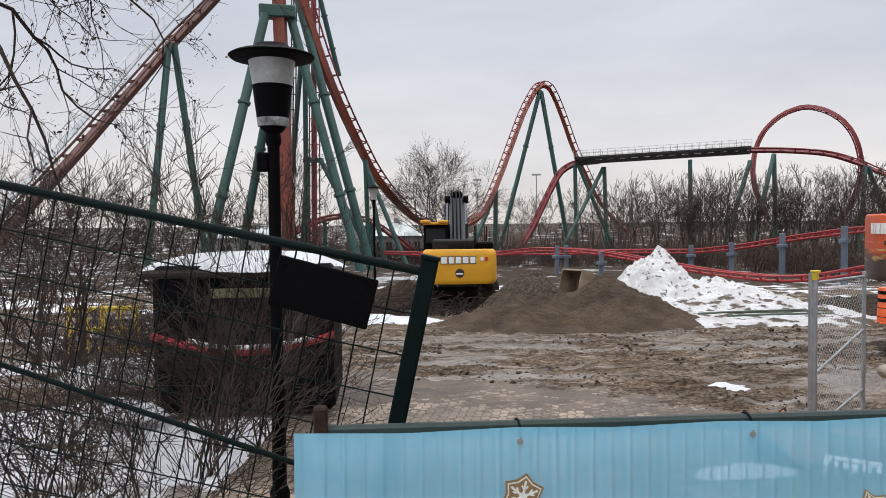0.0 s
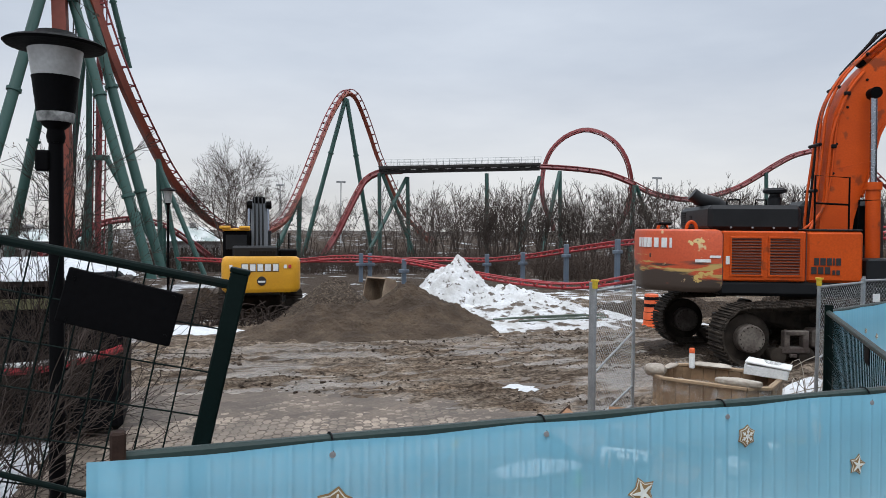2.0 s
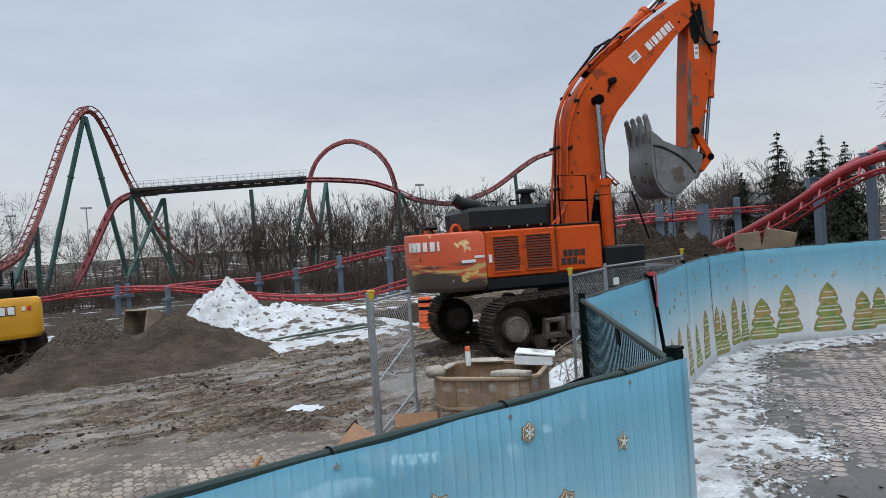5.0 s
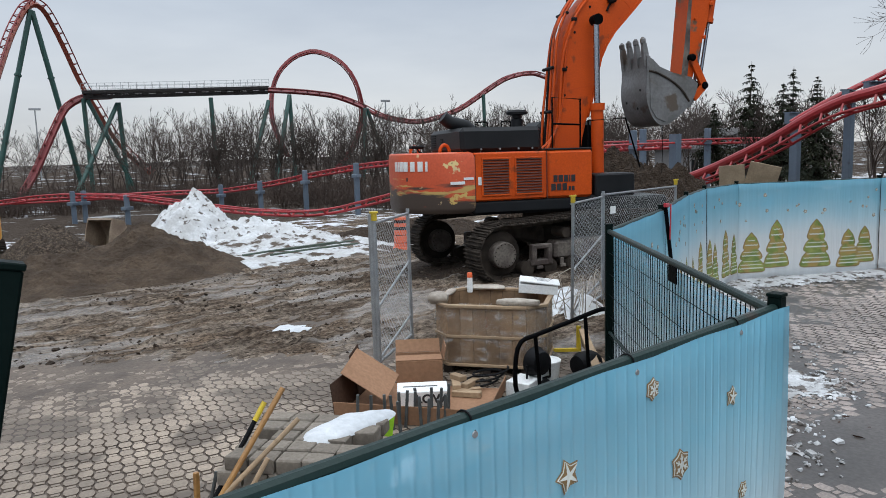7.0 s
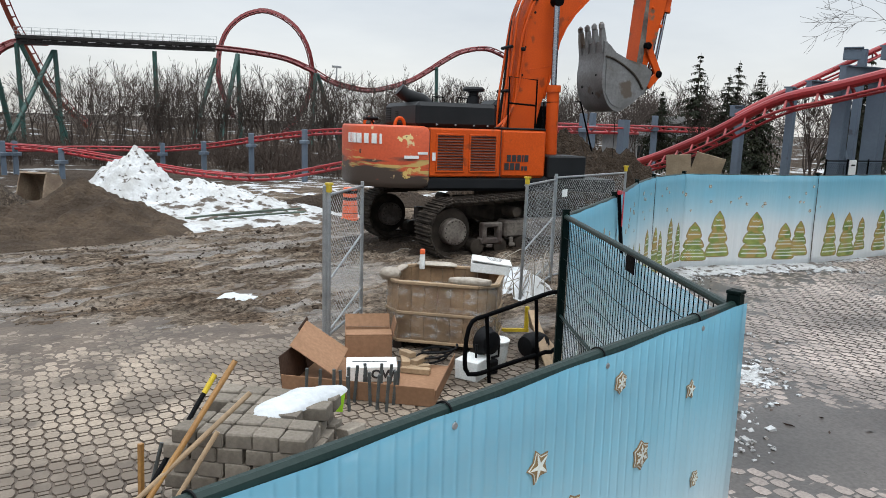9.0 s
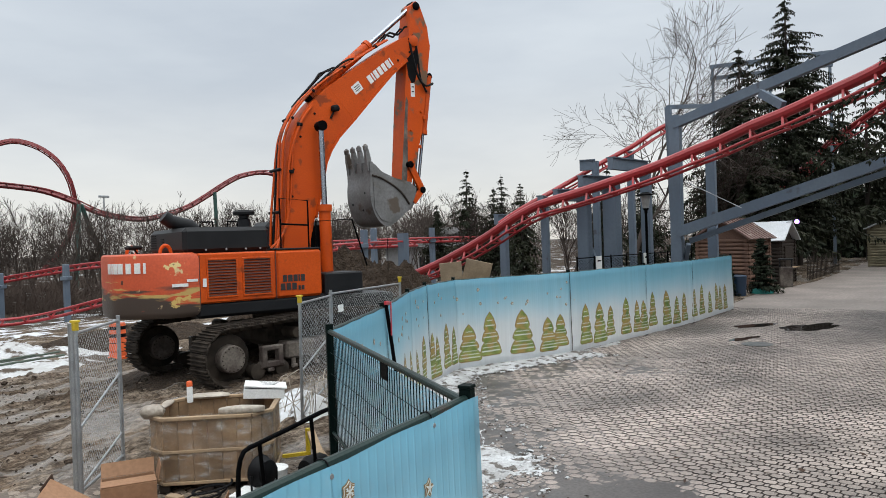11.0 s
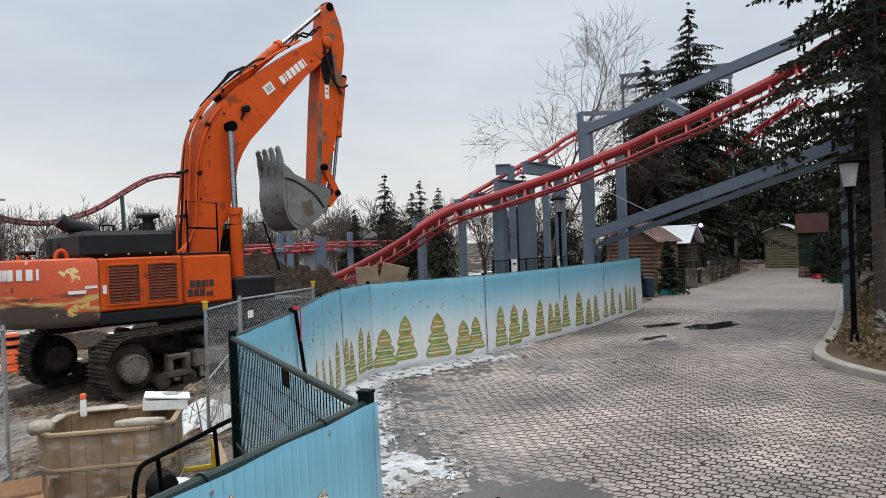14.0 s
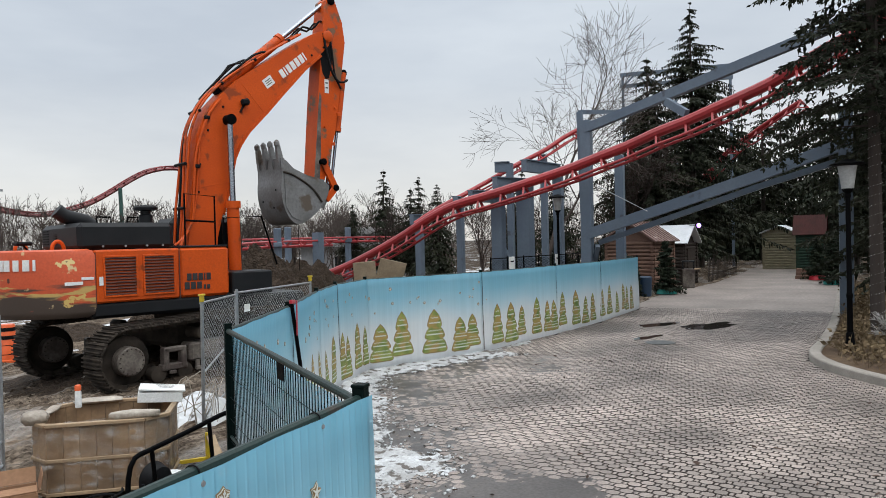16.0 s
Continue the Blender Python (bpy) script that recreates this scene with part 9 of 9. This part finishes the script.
# rusty stub of a post at the fence end
solid("post_stub", Geo().box((0.25, 3.99, 1.845), (0.04, 0.04, 0.10), (0, 0, 10), 0.006), material("rusted steel", (0.045, 0.025, 0.018), (0.025, 0.016, 0.013), 0.8, 0.3, 4, 40, 0.3), "rusty stub at the end of the fence rail", "post")

# ---- paving: octagonal blocks with small oblong ones between them ----
ROW = radians(-7.6)
PU, PV = 0.217, 0.196
OCT = [(0.066, -0.026), (0.066, 0.026), (0.0425, 0.072), (-0.0425, 0.072), (-0.066, 0.026), (-0.066, -0.026), (-0.0425, -0.072), (0.0425, -0.072)]
OBLONG = [(0.0425, -0.026), (0.0425, 0.026), (-0.0425, 0.026), (-0.0425, -0.026)]


def paved(x, y):
    """Where blocks are laid and can be seen."""
    d = y - fence_y(x)
    if d > 0.05:
        return x < 6.6 and y < 15.6 and x > -1.6 and site(x, y) < 0.9 and d > 0.1
    return 3.2 < x < 26.2 and y > -6 and y > kerb_y(x) - 9 * (x < 12.6)


KERB = [(12.3, -0.4), (13.2, 0.9), (14.1, 1.68), (15.2, 2.38), (16.2, 2.68), (17.2, 2.68), (19.0, 2.48), (24.0, 2.18), (35.0, 1.80), (60.0, 1.2)]


def kerb_y(x):
    for (x0, y0), (x1, y1) in zip(KERB, KERB[1:]):
        if x <= x1:
            return y0 + (y1 - y0) * clamp((x - x0) / (x1 - x0))
    return KERB[-1][1]


def paver_shape(poly, gap=0.0062, edge=0.0045):
    """A block on its outline, less half a joint, with a worn upper edge, turned into the rows."""
    n = len(poly)
    out = []
    for d, z in ((gap, -0.022), (gap + edge, 0.0)):
        for x, y in poly:
            k = 1 - d / math.hypot(x, y) * 1.15
            out.append((k * (x * math.cos(ROW) - y * math.sin(ROW)), k * (x * math.sin(ROW) + y * math.cos(ROW)), z))
    fs = [(q * n + i, q * n + (i + 1) % n, (q + 1) * n + (i + 1) % n, (q + 1) * n + i) for q in (0,) for i in range(n)] + [tuple(range(n, 2 * n))]
    return out, fs


M_silt = material("wet grey silt", (0.105, 0.089, 0.080), (0.045, 0.037, 0.033), 0.42, 0.0, 0.6, 30, 0.3, dist=0.004)
M_mud_film = material("trodden brown mud film", (0.135, 0.100, 0.075), (0.072, 0.053, 0.040), 0.75, 0.0, 1.1, 22, 0.6, dist=0.012, rust=(0.066, 0.048, 0.036), rust_at=0.55, rust_scale=3.0)
SHAPES = [paver_shape(OCT), paver_shape(OBLONG)]
SITE_G, WALK_G, singles = Geo(), Geo(), []
ca, sa = math.cos(ROW), math.sin(ROW)
rv = random.Random(8)
for j in range(-90, 210):
    for i in range(-40, 290):
        kind = i % 2
        cx, cy = (i + (j % 2)) * PU / 2, j * PV / 2
        x, y = cx * ca - cy * sa, cx * sa + cy * ca
        if not (-3.5 < x < 26.2 and -6.5 < y < 16) or not paved(x, y):
            continue
        on_site = y > fence_y(x)
        z = base_z(x, y) + rv.uniform(-0.003, 0.003) + 0.012 * noise.noise((x * 0.5, y * 0.5, 2.0))
        tx, ty = rv.uniform(-0.012, 0.012), rv.uniform(-0.012, 0.012)
        if on_site and 0.2 < x < 3.0 and 6.6 < y < 9.4 and len(singles) < 300:
            singles.append((kind, x, y, z, tx, ty))
            continue
        g = SITE_G if on_site else WALK_G
        pv, pf = SHAPES[kind]
        b = len(g.v)
        g.v.extend([(x + a0, y + b0, z + c0 + a0 * tx + b0 * ty) for a0, b0, c0 in pv])
        g.f.extend([tuple(b + k for k in f) for f in pf])
        g.mi.extend([1] * (len(pf) - 1) + [0])
pave_site = solid("pavement_site", SITE_G, [M_paver_site, M_mud_film], "worn sandy paving blocks half buried in mud", "paving", kind="structure", smooth=0)
solid("pavement_walk", WALK_G, [M_paver, M_silt], "grey interlocking paving blocks of the walk", "paving", kind="structure", smooth=0)
paver_me = []
for pv, pf in SHAPES:
    g = Geo()
    g.v, g.f, g.mi = list(pv), list(pf), [1] * (len(pf) - 1) + [0]
    paver_me.append(g.mesh("paving_block", [M_paver_site, M_mud_film], 0))
for kind, x, y, z, tx, ty in singles:
    ob = new("paving_block", paver_me[kind])
    ob.parent = pave_site
    ob.matrix_local = Matrix.Translation((x, y, z)) @ Euler((ty, -tx, 0)).to_matrix().to_4x4()

# the walk further off, where the blocks run together
M_walk_far = material("far grey paving", (0.26, 0.215, 0.19), (0.15, 0.124, 0.110), 0.6, 0.0, 0.5, 9, 0.25, dist=0.01)
g = Geo()
fx = [26.0, 28.0, 30.5, 33.0, 35, 36.5, 40, 45, 50, 56, 64, 75, 90]
lo = [kerb_y(x) for x in fx]
hi = [9.0, 8.8, 8.5, 8.3, 8.0, 7.7, 7.2, 7.0, 6.8, 6.6, 6.5, 6.5, 6.5]
for x, a, b in zip(fx, lo, hi):
    for k in range(9):
        y = a + (b - a) * k / 8
        g.v.append((x, y, -0.004 + 0.01 * noise.noise((x * 0.3, y * 0.3, 1.0))))
for i in range(len(fx) - 1):
    for k in range(8):
        g.f.append((i * 9 + k, (i + 1) * 9 + k, (i + 1) * 9 + k + 1, i * 9 + k + 1))
g.mi = [0] * len(g.f)
solid("pavement_far", g, M_walk_far, "far stretch of the grey paved walk", "paving", kind="structure", smooth=60)

# kerb and planting bed
kp = spline([(x, y, 0) for x, y in KERB[:9]], 0.35)
g = Geo()
for i, p in enumerate(kp):
    t = (kp[min(i + 1, len(kp) - 1)] - kp[max(i - 1, 0)]).normalized()
    s = Vector((t.y, -t.x, 0))
    for o, z in ((0.0, -0.05), (0.0, 0.12), (0.02, 0.14), (0.20, 0.14), (0.22, 0.12), (0.22, 0.0)):
        q = p + s * o
        g.v.append((q.x, q.y, z))
for i in range(len(kp) - 1):
    for k in range(5):
        g.f.append((i * 6 + k, (i + 1) * 6 + k, (i + 1) * 6 + k + 1, i * 6 + k + 1))
g.mi = [0] * len(g.f)
solid("kerb", g, M_concrete, "curved pale concrete kerb round the planting bed", "kerb", kind="structure", smooth=40)
g = Geo()
for i, p in enumerate(kp):
    t = (kp[min(i + 1, len(kp) - 1)] - kp[max(i - 1, 0)]).normalized()
    s = Vector((t.y, -t.x, 0))
    for k in range(12):
        q = p + s * (0.21 + 0.02 * k) + Vector((0.10 * k, -0.62 * k, 0)) * (1.0 if i > 3 else 0.6)
        g.v.append((q.x, q.y, 0.10 + 0.05 * min(k, 5) + 0.05 * noise.noise((q.x * 1.5, q.y * 1.5, 3.0))))
for i in range(len(kp) - 1):
    for k in range(11):
        g.f.append((i * 12 + k, (i + 1) * 12 + k, (i + 1) * 12 + k + 1, i * 12 + k + 1))
g.mi = [0] * len(g.f)
solid("planting_bed", g, M_mulch, "dark mulched planting bed behind a kerb", "bed", kind="structure", smooth=60)
g = Geo()
for k in range(5600):
    x = rv.uniform(14.6, 34)
    y = kerb_y(x) - 0.45 - abs(rv.gauss(0, 1.5))
    if x < 18.2 and y > kerb_y(x) - 1.0 and rv.random() < 0.6:
        continue
    h = rv.uniform(0.12, 0.42)
    a = Vector((x, y, 0.12))
    b = a + Vector((rv.gauss(0, 0.14), rv.gauss(0, 0.14), h))
    g.tube([a, b], [0.006, 0.003], 3, False)
    for q in range(3):
        c = a.lerp(b, rv.uniform(0.3, 1.0))
        d = Vector((rv.gauss(0, 0.03), rv.gauss(0, 0.03), rv.gauss(0, 0.02)))
        e = Vector((rv.gauss(0, 0.02), rv.gauss(0, 0.02), rv.gauss(0, 0.02)))
        g.put([c, c + d + e, c + d * 2, c + d - e], [(0, 1, 2, 3)])
solid("ground_cover", g, material("withered ground cover", (0.20, 0.145, 0.082), (0.12, 0.085, 0.052), 0.9, 0, 2, 20, 0.0, island=0.4), "withered brown ground-cover plants", "plants", kind="stuff", smooth=0)


# puddles, drain covers and snow on the walk
def water_material():
    m = bpy.data.materials.new("shallow dark puddle")
    m.use_nodes = True
    b = m.node_tree.nodes["Principled BSDF"]
    b.inputs["Base Color"].default_value = (0.02, 0.016, 0.015, 1)
    b.inputs["Roughness"].default_value = 0.04
    b.inputs["IOR"].default_value = 1.33
    return m


M_water = water_material()


def blob(name, cx, cy, rx, ry, z, mat, label, seed, turn, category, rough=0.35):
    p = []
    for k in range(48):
        q = 2 * math.pi * k / 48
        w = 1 + rough * noise.noise((1.6 * math.cos(q), 1.6 * math.sin(q), seed)) + 0.12 * noise.noise((5 * math.cos(q), 5 * math.sin(q), seed))
        u, v = rx * w * math.cos(q), ry * w * math.sin(q)
        p.append((cx + u * math.cos(turn) - v * math.sin(turn), cy + u * math.sin(turn) + v * math.cos(turn)))
    g = Geo().slab(p, z - 0.02, z)
    g.v = [(x, y, h + base_z(x, y) + 0.012 * noise.noise((x * 0.5, y * 0.5, 2.0))) for x, y, h in g.v]
    return solid(name, g, mat, label, category, smooth=0)


blob("puddle", 21.3, 5.15, 0.95, 0.46, 0.005, M_water, "dark shallow puddle on the paving", 2.0, -0.45, "puddle", 0.5)
blob("puddle", 21.2, 6.5, 0.75, 0.24, 0.005, M_water, "thin dark puddle on the paving", 5.0, -0.6, "puddle", 0.5)
blob("puddle", 18.5, 6.25, 0.5, 0.16, 0.004, M_water, "wet patch round a drain cover", 9.0, -0.4, "puddle", 0.5)
drain = thing("drain_cover", pose(17.8, 5.82, 0.012 * noise.noise((8.9, 2.91, 2.0)) - 0.008), "round iron drain cover set in the paving", "drain")
part("frame", Geo().lathe([(0.33, 0.0), (0.34, 0.016), (0.30, 0.02)], (0, 0, 0), 28), M_rebar, drain)
for k in range(7):
    part("slat", Geo().box((0, -0.24 + 0.08 * k, 0.022), (0.5 - 0.06 * abs(k - 3), 0.02, 0.006)), M_rebar, drain)


M_snow_walk = material("thin grey trodden snow", (0.62, 0.625, 0.64), (0.34, 0.333, 0.328), 0.8, 0.0, 2.4, 26, 0.8, rust=(0.13, 0.115, 0.105), rust_at=0.53, rust_scale=6.0, dist=0.03)


def snow_field(name, x0, x1, y0, y1, step, level, label, seed, category="snow", mat=None, deep=0.07):
    """Patches of thin snow: level(x, y) says how much lies there."""
    g = Geo()
    nx_, ny_ = int((x1 - x0) / step), int((y1 - y0) / step)
    hgt = {}
    for j in range(ny_ + 1):
        for i in range(nx_ + 1):
            x, y = x0 + i * step, y0 + j * step
            v = level(x, y) + 0.38 * noise.noise((x * 1.1, y * 1.1, seed)) + 0.30 * noise.noise((x * 3.5, y * 3.5, seed)) + 0.2 * noise.noise((x * 9, y * 9, seed)) + 0.16 * noise.noise((x * 23, y * 23, seed))
            if v > -0.12:
                hgt[i, j] = min(0.06, max(-0.02, v * deep))
    ids = {}
    for (i, j), h in hgt.items():
        ids[i, j] = len(g.v)
        x, y = x0 + i * step, y0 + j * step
        g.v.append((x, y, base_z(x, y) + 0.012 + h))
    for i, j in hgt:
        q = [(i, j), (i + 1, j), (i + 1, j + 1), (i, j + 1)]
        if all(k in ids for k in q):
            g.f.append(tuple(ids[k] for k in q))
    g.mi = [0] * len(g.f)
    return solid(name, g, mat or M_snow_walk, label, category, kind="structure", smooth=70)


def fence_snow(x, y):
    d = fence_y(x) - y
    if d < -0.02:
        return -9
    if x > 15.2:
        return 0.15 - d * 2.2 - 0.25 * ease(x, 16, 20)
    return 0.59 - d * (0.46 + 0.40 * ease(x, 9, 12)) - 0.22 * ease(d, 0.5, 1.3) + 0.36 * math.exp(-((x - 7.2) / 1.7) ** 2 - ((y - 6.4) / 1.1) ** 2)


snow_field("snow_walk", 3.2, 17.0, 2.4, 10.4, 0.034, fence_snow, "thawing strip of trampled snow along the fence", 3.0)
# silt washed into the joints, in places up over the blocks
g = Geo()
silt_ids = {}
for j in range(100):
    for i in range(128):
        x, y = 3.3 + 0.11 * i, 0.2 + 0.11 * j
        d = fence_y(x) - y
        if d < 0.02 or y < kerb_y(x) + 0.15 and x > 12.0:
            continue
        fill = 0.0095 * noise.noise((x * 0.55, y * 0.75, 8.0)) + 0.004 * noise.noise((x * 2.3, y * 2.3, 11.0)) + 0.0150 * (1 - ease(d, 1.4, 5.0)) * (1 - 0.5 * ease(x, 13, 17)) + 0.013 * math.exp(-((x - 6.8) / 1.4) ** 2 - ((y - 4.9) / 0.9) ** 2)
        silt_ids[i, j] = len(g.v)
        g.v.append((x, y, base_z(x, y) + 0.012 * noise.noise((x * 0.5, y * 0.5, 2.0)) - 0.0155 - 0.005 * ease(d, 3.8, 6.0) + fill))
for i, j in silt_ids:
    q = [(i, j), (i + 1, j), (i + 1, j + 1), (i, j + 1)]
    if all(k in silt_ids for k in q):
        g.f.append(tuple(silt_ids[k] for k in q))
g.mi = [0] * len(g.f)
solid("silt", g, M_silt, "thin wet grey silt filling the paving joints", "silt", kind="structure", smooth=70)
# mud trodden over the blocks of the site
g = Geo()
film_ids = {}
for j in range(110):
    for i in range(92):
        x, y = -1.6 + 0.09 * i, 5.2 + 0.09 * j
        if y < fence_y(x) + 0.12 or x > 6.7 or y > 15.0:
            continue
        fill = 0.009 * noise.noise((x * 0.7, y * 0.9, 18.0)) + 0.006 * noise.noise((x * 2.6, y * 2.9, 14.0)) + 0.004 * noise.noise((x * 8, y * 8, 15.0)) + (0.017 + 0.012 * noise.noise((x * 5.0, y * 6.0, 19.0))) * ease(y + 0.25 * x, 9.5, 13.4)
        film_ids[i, j] = len(g.v)
        g.v.append((x, y, base_z(x, y) + 0.012 * noise.noise((x * 0.5, y * 0.5, 2.0)) - 0.0115 + fill))
for i, j in film_ids:
    q = [(i, j), (i + 1, j), (i + 1, j + 1), (i, j + 1)]
    if all(k in film_ids for k in q):
        g.f.append(tuple(film_ids[k] for k in q))
g.mi = [0] * len(g.f)
solid("mud_film", g, M_mud_film, "brown mud trodden over the site paving", "mud", kind="structure", smooth=70)
# crumbs of snow along the thawing edge
g = Geo()
rc = random.Random(77)
for k in range(26000):
    x, y = rc.uniform(3.3, 15.5), rc.uniform(2.6, 10.2)
    v = fence_snow(x, y) + 0.38 * noise.noise((x * 1.1, y * 1.1, 3.0)) + 0.30 * noise.noise((x * 3.5, y * 3.5, 3.0))
    if not -0.42 < v < 0.15 or rc.random() > 0.9 + 1.9 * min(v, 0):
        continue
    s = rc.uniform(0.007, 0.028) * (1 + (rc.random() < 0.06))
    g.box((x, y, base_z(x, y) + 0.010 + s * 0.1), (s * rc.uniform(0.8, 1.8), s * rc.uniform(0.8, 1.8), s * 0.7), (rc.uniform(-30, 30), rc.uniform(-30, 30), rc.uniform(0, 90)))
solid("snow_crumbs", g, M_snow_walk, "loose crumbs of old snow on the paving", "snow", kind="stuff", smooth=0)
# leaves and grit
g = Geo()
for k in range(260):
    x, y = rv.uniform(4.5, 16), rv.uniform(0.5, 8)
    if y > fence_y(x) - 0.2:
        continue
    s = rv.uniform(0.010, 0.028)
    a = Vector((x, y, 0.02))
    d, e = Vector((rv.gauss(0, 1), rv.gauss(0, 1), rv.gauss(0, 0.3))) * s, Vector((rv.gauss(0, 1), rv.gauss(0, 1), rv.gauss(0, 0.3))) * s
    g.put([a - d, a + e, a + d, a - e], [(0, 1, 2, 3)])
solid("fallen_leaves", g, M_leaf_dead, "scattered withered leaves on the paving", "leaves", kind="stuff", smooth=0)
